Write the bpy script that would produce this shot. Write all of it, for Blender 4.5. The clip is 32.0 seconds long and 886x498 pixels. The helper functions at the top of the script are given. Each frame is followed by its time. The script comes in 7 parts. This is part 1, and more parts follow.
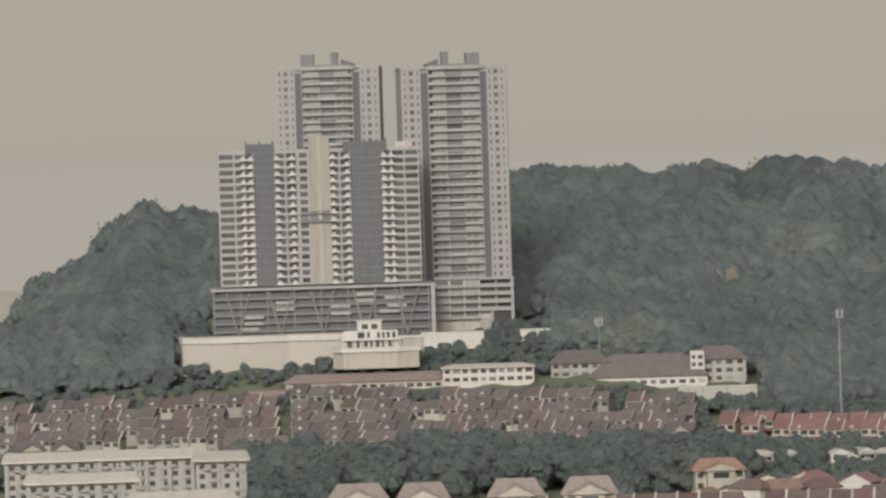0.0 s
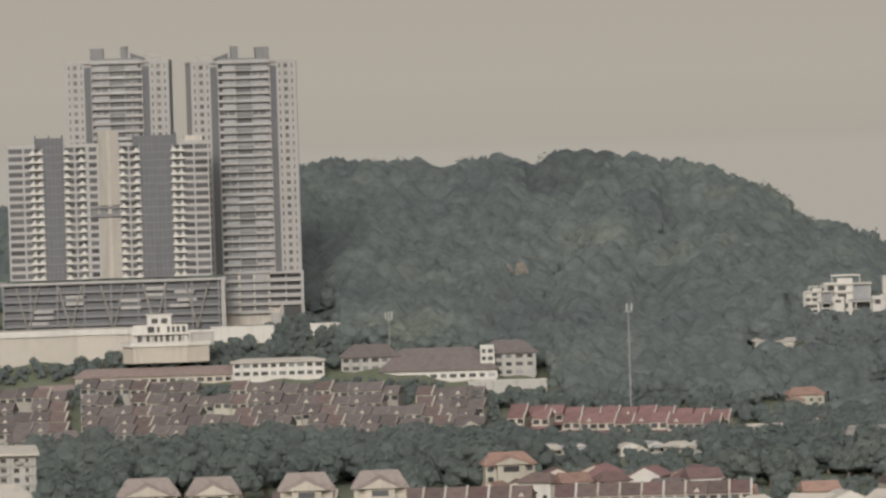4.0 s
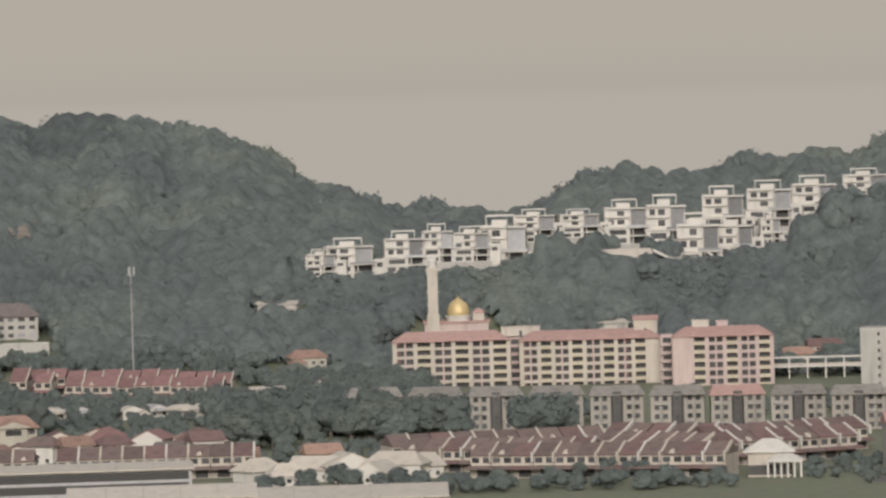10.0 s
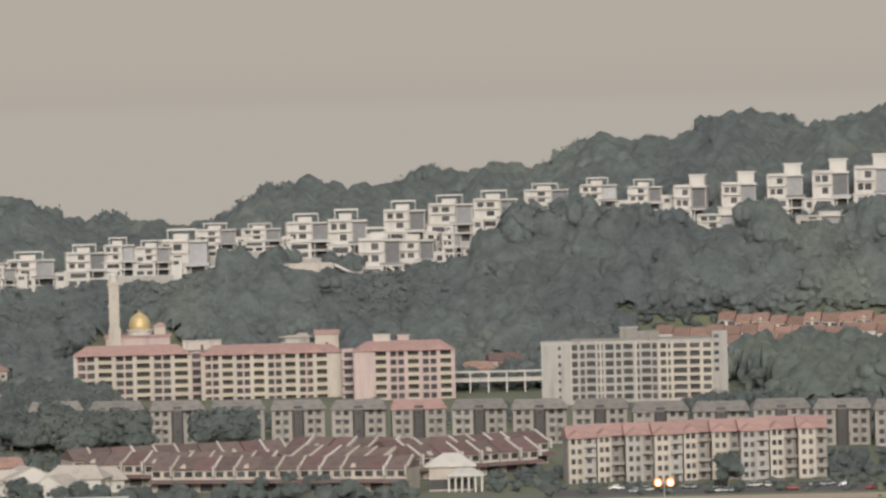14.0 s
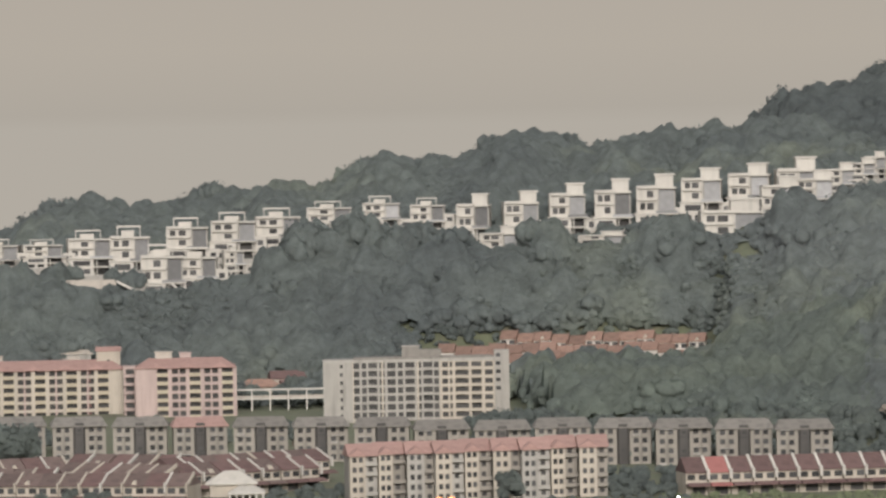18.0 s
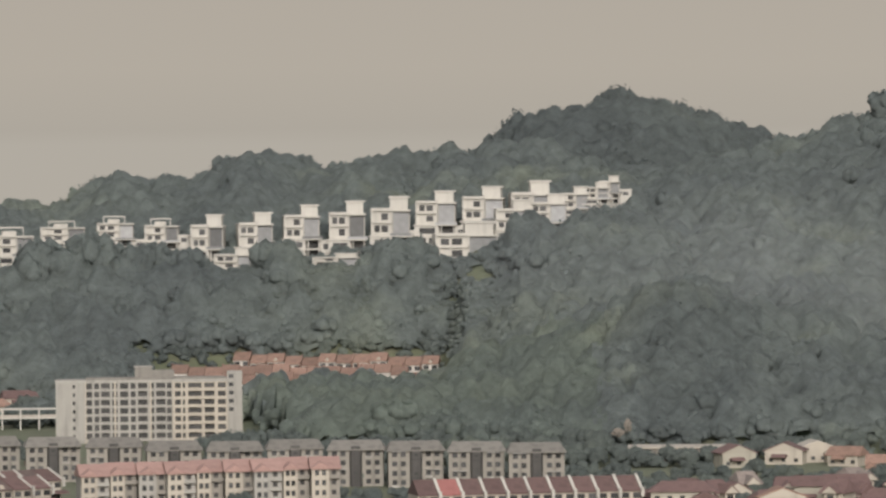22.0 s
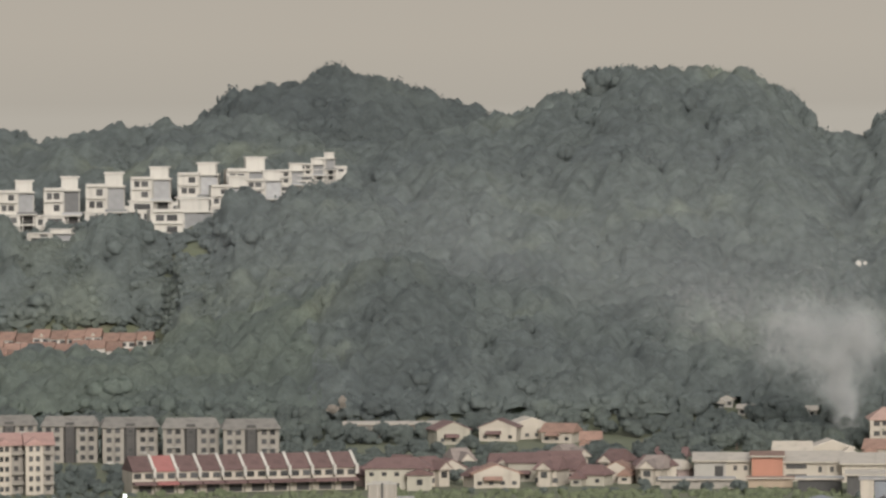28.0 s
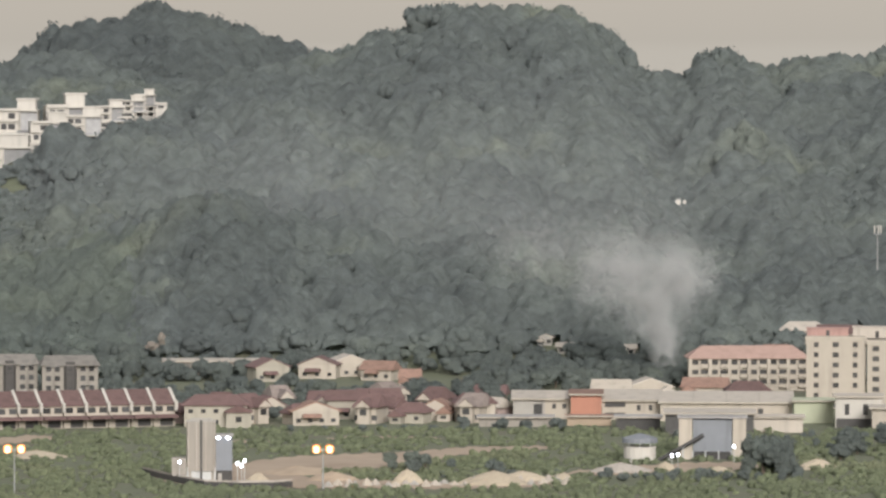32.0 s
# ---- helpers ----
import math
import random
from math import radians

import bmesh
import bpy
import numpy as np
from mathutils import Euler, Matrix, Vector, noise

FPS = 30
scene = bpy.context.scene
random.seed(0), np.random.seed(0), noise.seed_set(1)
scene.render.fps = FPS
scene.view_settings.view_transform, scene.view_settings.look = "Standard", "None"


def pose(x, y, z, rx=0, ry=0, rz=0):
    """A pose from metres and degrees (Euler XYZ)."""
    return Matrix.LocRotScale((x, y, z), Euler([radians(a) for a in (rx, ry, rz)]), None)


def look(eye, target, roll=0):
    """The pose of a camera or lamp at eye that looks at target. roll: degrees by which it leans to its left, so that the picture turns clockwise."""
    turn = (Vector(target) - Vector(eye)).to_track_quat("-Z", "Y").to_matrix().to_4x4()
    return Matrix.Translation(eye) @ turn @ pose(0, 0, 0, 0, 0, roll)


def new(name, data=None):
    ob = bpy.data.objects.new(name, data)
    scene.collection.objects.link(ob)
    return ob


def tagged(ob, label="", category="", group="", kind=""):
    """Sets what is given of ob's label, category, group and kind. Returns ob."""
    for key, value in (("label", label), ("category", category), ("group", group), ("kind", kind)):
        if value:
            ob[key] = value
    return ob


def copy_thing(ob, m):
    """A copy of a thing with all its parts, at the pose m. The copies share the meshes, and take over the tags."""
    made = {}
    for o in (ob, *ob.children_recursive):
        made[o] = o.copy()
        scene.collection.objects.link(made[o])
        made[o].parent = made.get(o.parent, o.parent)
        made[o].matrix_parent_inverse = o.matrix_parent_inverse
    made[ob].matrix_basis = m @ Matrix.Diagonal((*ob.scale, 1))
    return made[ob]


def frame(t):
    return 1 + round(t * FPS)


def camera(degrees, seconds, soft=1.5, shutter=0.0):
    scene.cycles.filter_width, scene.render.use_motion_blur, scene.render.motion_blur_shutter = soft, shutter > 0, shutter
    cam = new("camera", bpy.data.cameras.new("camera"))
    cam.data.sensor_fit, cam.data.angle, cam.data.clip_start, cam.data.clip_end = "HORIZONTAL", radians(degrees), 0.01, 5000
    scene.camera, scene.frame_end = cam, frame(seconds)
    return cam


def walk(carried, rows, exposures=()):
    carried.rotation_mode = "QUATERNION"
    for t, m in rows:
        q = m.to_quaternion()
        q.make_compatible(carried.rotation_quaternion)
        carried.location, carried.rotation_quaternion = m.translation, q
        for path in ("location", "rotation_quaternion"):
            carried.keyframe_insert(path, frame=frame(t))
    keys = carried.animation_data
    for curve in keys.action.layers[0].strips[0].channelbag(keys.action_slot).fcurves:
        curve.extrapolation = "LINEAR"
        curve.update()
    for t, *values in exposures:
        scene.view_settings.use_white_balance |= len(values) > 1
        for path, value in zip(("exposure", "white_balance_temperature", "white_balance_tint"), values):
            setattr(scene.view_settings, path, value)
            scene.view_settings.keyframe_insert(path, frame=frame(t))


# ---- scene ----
# ---- camera: a long lens that turns where it stands, high over the plain ----
EYE = 108.0
cam = camera(9.0, 32.0, soft=2.6)
# seconds, bearing to the right, pitch, roll in degrees
WALK = [
    (0, 0.000, -0.984, 1.734),
    (0.5, 0.137, -1.013, 1.655),
    (1, 0.302, -1.028, 1.685),
    (1.5, 0.481, -1.025, 1.694),
    (2, 0.771, -1.023, 1.705),
    (2.5, 1.090, -1.036, 1.718),
    (3, 1.387, -1.061, 1.724),
    (3.5, 1.767, -1.091, 1.728),
    (5.5, 3.043, -1.141, 1.752),
    (6, 3.329, -1.175, 1.790),
    (6.5, 3.664, -1.265, 1.814),
    (7, 4.004, -1.342, 1.878),
    (7.5, 4.467, -1.409, 1.901),
    (8, 5.018, -1.472, 1.852),
    (8.5, 5.608, -1.555, 1.835),
    (9, 6.200, -1.607, 1.794),
    (9.5, 6.671, -1.627, 1.727),
    (10, 7.184, -1.630, 1.667),
    (10.5, 7.746, -1.600, 1.623),
    (11, 8.245, -1.567, 1.566),
    (11.5, 8.760, -1.574, 1.506),
    (12, 9.189, -1.590, 1.416),
    (12.5, 9.574, -1.572, 1.392),
    (13, 9.953, -1.562, 1.436),
    (13.5, 10.242, -1.574, 1.461),
    (14, 10.427, -1.572, 1.439),
    (14.5, 10.651, -1.554, 1.391),
    (16.5, 11.530, -1.574, 1.228),
    (17, 11.821, -1.559, 1.146),
    (17.5, 12.204, -1.513, 1.069),
    (18, 12.645, -1.436, 1.068),
    (18.5, 13.098, -1.372, 1.005),
    (19, 13.592, -1.390, 0.904),
    (19.5, 14.043, -1.430, 0.762),
    (20, 14.322, -1.424, 0.664),
    (20.5, 14.585, -1.372, 0.655),
    (21, 14.878, -1.296, 0.632),
    (21.5, 15.137, -1.246, 0.587),
    (22, 15.354, -1.251, 0.532),
    (22.5, 15.516, -1.289, 0.512),
    (23, 15.605, -1.306, 0.499),
    (23.5, 15.676, -1.311, 0.461),
    (24, 15.829, -1.317, 0.444),
    (24.5, 15.989, -1.319, 0.465),
    (26.5, 16.927, -1.438, 0.295),
    (27, 17.377, -1.460, 0.330),
    (27.5, 17.804, -1.467, 0.296),
    (28, 18.252, -1.511, 0.286),
    (28.5, 18.529, -1.645, 0.243),
    (29, 18.760, -1.831, 0.192),
    (29.5, 19.064, -1.969, 0.115),
    (30, 19.398, -2.039, 0.084),
    (30.5, 19.659, -2.075, 0.048),
    (31, 19.867, -2.103, 0.023),
    (31.5, 20.002, -2.124, 0.024),
    (32, 20.084, -2.151, -0.009),
]
walk(cam, [(t, pose(0, 0, EYE, 0, 0, -yaw) @ pose(0, 0, 0, 90 + pitch) @ pose(0, 0, 0, 0, 0, -roll)) for t, yaw, pitch, roll in WALK],
     exposures=((0.0, -0.03, 6420, 10), (5.0, -0.03, 6420, 10), (8.0, 0.05, 6430, 11), (14.0, 0.05, 6440, 12), (20.0, 0.03, 6450, 11), (28.4, 0.05, 6460, 10), (28.7, 0.24, 6400, 11), (32.0, 0.26, 6380, 11)))

# ---- light: hazy late afternoon, soft low sun behind the camera ----
SUN_ELEVATION, SUN_BEARING = 21.0, 188.0
world = bpy.data.worlds.new("hazy_sky")
scene.world = world
world.use_nodes = True
wn = world.node_tree
wn.nodes.clear()
w_out = wn.nodes.new("ShaderNodeOutputWorld")
w_bg = wn.nodes.new("ShaderNodeBackground")
w_sky = wn.nodes.new("ShaderNodeTexSky")
w_sky.sky_type = "NISHITA"
w_sky.sun_disc = False
w_sky.sun_elevation = radians(SUN_ELEVATION)
w_sky.sun_rotation = radians(SUN_BEARING)
w_sky.dust_density = 6.0
w_mix = wn.nodes.new("ShaderNodeMix")
w_mix.data_type = "RGBA"
w_mix.inputs["Factor"].default_value = 0.75
w_mix.inputs["B"].default_value = (9.0, 8.9, 8.75, 1)
wn.links.new(w_sky.outputs["Color"], w_mix.inputs["A"])
wn.links.new(w_mix.outputs["Result"], w_bg.inputs["Color"])
w_bg.inputs["Strength"].default_value = 0.068
wn.links.new(w_bg.outputs["Background"], w_out.inputs["Surface"])

sun = new("sun", bpy.data.lights.new("sun", "SUN"))
sun.data.energy = 2.9
sun.data.angle = radians(22)
sun.data.color = (1.0, 0.96, 0.92)
sun.matrix_world = look((500 * math.sin(radians(SUN_BEARING)), 500 * math.cos(radians(SUN_BEARING)), 500 * math.tan(radians(SUN_ELEVATION))), (0, 0, 0))


# ---- materials ----
def link(nt, a, b):
    nt.links.new(a, b)


def ramp_mix(nt, fac, a, b):
    m = nt.nodes.new("ShaderNodeMix")
    m.data_type = "RGBA"
    m.inputs["A"].default_value = (*a, 1)
    m.inputs["B"].default_value = (*b, 1)
    link(nt, fac, m.inputs["Factor"])
    return m.outputs["Result"]


def tone(c, k):
    return tuple(min(1.0, v * k) for v in c)


def surface(name, colour, rough=0.85, vary=0.18, grain=0.6, streak=0.0, bump=0.0, metal=0.0, single=0.12, island=0.0, stain=None, world_scale=False):
    """A surface with two scales of blotches, upright weather streaks, relief and a shift from piece to piece."""
    m = bpy.data.materials.new(name)
    m.use_nodes = True
    nt = m.node_tree
    bsdf = nt.nodes["Principled BSDF"]
    bsdf.inputs["Roughness"].default_value = rough
    bsdf.inputs["Metallic"].default_value = metal
    if world_scale:
        place = nt.nodes.new("ShaderNodeNewGeometry").outputs["Position"]
    else:
        place = nt.nodes.new("ShaderNodeTexCoord").outputs["Object"]
    fine = nt.nodes.new("ShaderNodeTexNoise")
    fine.inputs["Scale"].default_value = grain
    fine.inputs["Detail"].default_value = 5
    link(nt, place, fine.inputs["Vector"])
    colour_out = ramp_mix(nt, fine.outputs["Fac"], tone(colour, 1 - vary), tone(colour, 1 + vary))
    if stain or streak:
        mapping = nt.nodes.new("ShaderNodeMapping")
        mapping.inputs["Scale"].default_value = (0.45, 0.45, 0.06) if streak else (0.06, 0.06, 0.06)
        link(nt, place, mapping.inputs["Vector"])
        coarse = nt.nodes.new("ShaderNodeTexNoise")
        coarse.inputs["Scale"].default_value = 1.0
        coarse.inputs["Detail"].default_value = 4
        link(nt, mapping.outputs["Vector"], coarse.inputs["Vector"])
        ramp = nt.nodes.new("ShaderNodeValToRGB")
        ramp.color_ramp.elements[0].position, ramp.color_ramp.elements[1].position = 0.5, 0.72
        link(nt, coarse.outputs["Fac"], ramp.inputs["Fac"])
        amount = nt.nodes.new("ShaderNodeMath")
        amount.operation = "MULTIPLY"
        amount.inputs[1].default_value = streak or 0.7
        link(nt, ramp.outputs["Color"], amount.inputs[0])
        mix = nt.nodes.new("ShaderNodeMix")
        mix.data_type = "RGBA"
        link(nt, amount.outputs["Value"], mix.inputs["Factor"])
        link(nt, colour_out, mix.inputs["A"])
        mix.inputs["B"].default_value = (*(stain or tone(colour, 0.45)), 1)
        colour_out = mix.outputs["Result"]
    if single or island:
        hsv = nt.nodes.new("ShaderNodeHueSaturation")
        if island:
            source = nt.nodes.new("ShaderNodeNewGeometry").outputs["Random Per Island"]
        else:
            source = nt.nodes.new("ShaderNodeObjectInfo").outputs["Random"]
        span = nt.nodes.new("ShaderNodeMapRange")
        k = island or single
        span.inputs["To Min"].default_value, span.inputs["To Max"].default_value = 1 - k, 1 + k
        link(nt, source, span.inputs["Value"])
        link(nt, span.outputs["Result"], hsv.inputs["Value"])
        link(nt, colour_out, hsv.inputs["Color"])
        colour_out = hsv.outputs["Color"]
    link(nt, colour_out, bsdf.inputs["Base Color"])
    if bump:
        b = nt.nodes.new("ShaderNodeBump")
        b.inputs["Strength"].default_value = bump
        b.inputs["Distance"].default_value = 0.3
        link(nt, fine.outputs["Fac"], b.inputs["Height"])
        link(nt, b.outputs["Normal"], bsdf.inputs["Normal"])
    return m


def foliage(name, dark, light, yellow):
    """Leaves: patches of several greens at the size of crowns, and a shift from leaf clump to leaf clump."""
    m = bpy.data.materials.new(name)
    m.use_nodes = True
    nt = m.node_tree
    bsdf = nt.nodes["Principled BSDF"]
    bsdf.inputs["Roughness"].default_value = 0.75
    bsdf.inputs["Specular IOR Level"].default_value = 0.3
    geo = nt.nodes.new("ShaderNodeNewGeometry")
    patch = nt.nodes.new("ShaderNodeTexNoise")
    patch.inputs["Scale"].default_value = 0.016
    patch.inputs["Detail"].default_value = 5
    link(nt, geo.outputs["Position"], patch.inputs["Vector"])
    ramp = nt.nodes.new("ShaderNodeValToRGB")
    ramp.color_ramp.elements[0].position, ramp.color_ramp.elements[0].color = 0.32, (*dark, 1)
    ramp.color_ramp.elements[1].position, ramp.color_ramp.elements[1].color = 0.58, (*light, 1)
    last = ramp.color_ramp.elements.new(0.74)
    last.color = (*yellow, 1)
    link(nt, patch.outputs["Fac"], ramp.inputs["Fac"])
    hsv = nt.nodes.new("ShaderNodeHueSaturation")
    span = nt.nodes.new("ShaderNodeMapRange")
    span.inputs["To Min"].default_value, span.inputs["To Max"].default_value = 0.93, 1.07
    link(nt, geo.outputs["Random Per Island"], span.inputs["Value"])
    clump = nt.nodes.new("ShaderNodeTexNoise")
    clump.inputs["Scale"].default_value, clump.inputs["Detail"].default_value, clump.inputs["Roughness"].default_value = 0.16, 6, 0.68
    link(nt, geo.outputs["Position"], clump.inputs["Vector"])
    tones = nt.nodes.new("ShaderNodeMapRange")
    tones.inputs["From Min"].default_value, tones.inputs["From Max"].default_value = 0.32, 0.68
    tones.inputs["To Min"].default_value, tones.inputs["To Max"].default_value = 0.74, 1.26
    link(nt, clump.outputs["Fac"], tones.inputs["Value"])
    both = nt.nodes.new("ShaderNodeMath")
    both.operation = "MULTIPLY"
    link(nt, span.outputs["Result"], both.inputs[0])
    link(nt, tones.outputs["Result"], both.inputs[1])
    link(nt, both.outputs["Value"], hsv.inputs["Value"])
    link(nt, ramp.outputs["Color"], hsv.inputs["Color"])
    link(nt, hsv.outputs["Color"], bsdf.inputs["Base Color"])
    ripple = nt.nodes.new("ShaderNodeTexNoise")
    ripple.inputs["Scale"].default_value = 0.55
    ripple.inputs["Detail"].default_value = 6
    link(nt, geo.outputs["Position"], ripple.inputs["Vector"])
    relief = nt.nodes.new("ShaderNodeBump")
    relief.inputs["Strength"].default_value = 0.8
    relief.inputs["Distance"].default_value = 2.2
    link(nt, ripple.outputs["Fac"], relief.inputs["Height"])
    # loose leaves scatter light much alike on all sides of a crown
    even = nt.nodes.new("ShaderNodeMix")
    even.data_type = "VECTOR"
    even.inputs["Factor"].default_value = 0.5
    even.inputs["B"].default_value = (0, -0.5, 0.85)
    link(nt, geo.outputs["Normal"], even.inputs["A"])
    unit = nt.nodes.new("ShaderNodeVectorMath")
    unit.operation = "NORMALIZE"
    link(nt, even.outputs["Result"], unit.inputs[0])
    link(nt, unit.outputs["Vector"], relief.inputs["Normal"])
    link(nt, relief.outputs["Normal"], bsdf.inputs["Normal"])
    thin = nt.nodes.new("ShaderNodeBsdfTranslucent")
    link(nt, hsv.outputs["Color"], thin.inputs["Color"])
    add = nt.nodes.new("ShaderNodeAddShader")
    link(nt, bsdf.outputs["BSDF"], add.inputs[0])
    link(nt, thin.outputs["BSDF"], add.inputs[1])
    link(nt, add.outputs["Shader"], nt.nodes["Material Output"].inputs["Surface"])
    return m


def glass(name, colour, rough=0.2):
    m = surface(name, colour, rough, 0.25, 0.4, single=0.5)
    m.node_tree.nodes["Principled BSDF"].inputs["Specular IOR Level"].default_value = 0.6
    return m


def glow(name, colour, strength):
    m = bpy.data.materials.new(name)
    m.use_nodes = True
    bsdf = m.node_tree.nodes["Principled BSDF"]
    bsdf.inputs["Base Color"].default_value = (*colour, 1)
    bsdf.inputs["Emission Color"].default_value = (*colour, 1)
    bsdf.inputs["Emission Strength"].default_value = strength
    return m


# leaf greens shifted to pale blue-grey: air haze mixed into the colours
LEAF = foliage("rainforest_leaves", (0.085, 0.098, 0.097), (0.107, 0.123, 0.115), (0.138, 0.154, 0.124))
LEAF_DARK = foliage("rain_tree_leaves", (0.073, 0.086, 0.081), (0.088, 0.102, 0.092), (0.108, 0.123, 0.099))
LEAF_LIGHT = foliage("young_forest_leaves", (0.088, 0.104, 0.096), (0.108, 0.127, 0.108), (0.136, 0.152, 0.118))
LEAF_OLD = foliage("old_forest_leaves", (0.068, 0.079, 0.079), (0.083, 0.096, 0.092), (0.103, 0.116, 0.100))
BARK = surface("bark", (0.16, 0.13, 0.10), 0.95, 0.3, 3.0)
SOIL = surface("grass_and_soil", (0.128, 0.142, 0.088), 0.95, 0.35, 0.25, stain=(0.16, 0.142, 0.10), single=0, world_scale=True)
WHITE = surface("white_paint", (0.515, 0.49, 0.44), 0.8, 0.06, 0.5, streak=0.25, single=0.05)
# tower white lowered in colour for distance haze and shade on the fronts
TOWER_WHITE = surface("haze_tinted_off_white_paint", (0.328, 0.314, 0.295), 0.8, 0.08, 0.5, streak=0.3, single=0.05)
CREAM = surface("cream_paint", (0.435, 0.39, 0.325), 0.85, 0.08, 0.4, streak=0.3, single=0.07)
YELLOW = surface("pale_yellow_paint", (0.36, 0.335, 0.275), 0.85, 0.08, 0.4, streak=0.3, single=0.1)
PINK = surface("pink_paint", (0.43, 0.34, 0.31), 0.85, 0.08, 0.4, streak=0.3, single=0.05)
GREY = surface("weathered_render", (0.285, 0.262, 0.228), 0.9, 0.15, 0.5, streak=0.5, single=0.1)
GREY_WHITE = surface("stained_white_paint", (0.355, 0.338, 0.305), 0.85, 0.1, 0.4, streak=0.45, single=0.06)
CONCRETE = surface("concrete", (0.42, 0.38, 0.33), 0.9, 0.15, 0.4, streak=0.4, single=0.08)
# grey of panels and shafts, also the painted shade of the podium decks
DARK_GREY = surface("dark_grey_panels_and_shade", (0.100, 0.101, 0.104), 0.6, 0.15, 0.6, streak=0.3, single=0.05)
# near-black that paints shade into openings; also dark panes, doors and steelwork
SHADE = surface("opening_shade_and_dark_parts", (0.062, 0.060, 0.057), 0.8, 0.3, 0.8, single=0.3)
PANE = glass("window_glass", (0.065, 0.065, 0.065))
# paler glass for the towers, haze mixed into its colour
TOWER_GLASS = glass("haze_paled_tower_glass", (0.225, 0.222, 0.222))
PANE_GREY = glass("grey_glass", (0.26, 0.26, 0.26))
TILE_BROWN = surface("brown_roof_tiles", (0.136, 0.113, 0.105), 0.9, 0.28, 0.8, streak=0.35, bump=0.4, single=0.2)
TILE_DARK = surface("dark_brown_roof_tiles", (0.145, 0.105, 0.094), 0.9, 0.3, 0.8, streak=0.4, bump=0.4, single=0.2)
TILE_RED = surface("red_roof_tiles", (0.205, 0.115, 0.108), 0.9, 0.22, 0.8, streak=0.35, bump=0.4, single=0.18)
TILE_BRIGHT = surface("bright_red_roof_tiles", (0.33, 0.135, 0.122), 0.85, 0.15, 0.8, streak=0.2, bump=0.4, single=0.05)
TILE_MAROON = surface("maroon_roof_tiles", (0.15, 0.094, 0.087), 0.9, 0.25, 0.8, streak=0.35, bump=0.4, single=0.16)
TILE_ORANGE = surface("orange_roof_tiles", (0.265, 0.168, 0.13), 0.9, 0.25, 0.8, streak=0.4, bump=0.4, single=0.2)
TILE_PINK = surface("faded_pink_roof_tiles", (0.35, 0.224, 0.196), 0.9, 0.2, 0.8, streak=0.3, bump=0.3, single=0.08)
TILE_SALMON = surface("salmon_roof_sheets", (0.40, 0.275, 0.23), 0.85, 0.15, 0.6, streak=0.25, bump=0.3, single=0.05)
TILE_GREY = surface("grey_asbestos_roof", (0.215, 0.20, 0.178), 0.9, 0.2, 0.6, streak=0.45, bump=0.3, single=0.1)
SHEET = surface("pale_metal_roofing", (0.45, 0.405, 0.345), 0.55, 0.12, 0.3, streak=0.3, single=0.08)
SHEET_GREY = surface("grey_metal_roofing", (0.32, 0.31, 0.30), 0.55, 0.12, 0.3, streak=0.35, single=0.1)
GOLD = surface("gold_dome_skin", (0.52, 0.40, 0.20), 0.5, 0.1, 1.0, metal=0.3, single=0)
STEEL = surface("galvanised_steel", (0.42, 0.43, 0.42), 0.5, 0.15, 1.0, metal=0.5, single=0.05)
EARTH = surface("bare_earth", (0.36, 0.285, 0.21), 0.95, 0.25, 0.3, single=0.1)
SAND = surface("sand_heap", (0.42, 0.36, 0.27), 0.95, 0.2, 0.5, single=0.1)
ORANGE_PAINT = surface("orange_painted_cladding", (0.40, 0.185, 0.125), 0.7, 0.1, 0.4, streak=0.2, single=0)
LIME = surface("pale_green_paint", (0.42, 0.44, 0.32), 0.8, 0.1, 0.4, streak=0.3, single=0)
BLUE_GREY = surface("blue_grey_cladding", (0.20, 0.215, 0.235), 0.6, 0.12, 0.4, streak=0.3, single=0)
LAMP = glow("floodlight_glow", (1.0, 0.62, 0.30), 3.0)
# emission that imitates the orange halo round the sodium lamps
LAMP_HALO = glow("sodium_halo_glow", (1.0, 0.34, 0.10), 0.75)
LAMP_WHITE = glow("work_light_glow", (0.9, 0.92, 1.0), 6.0)


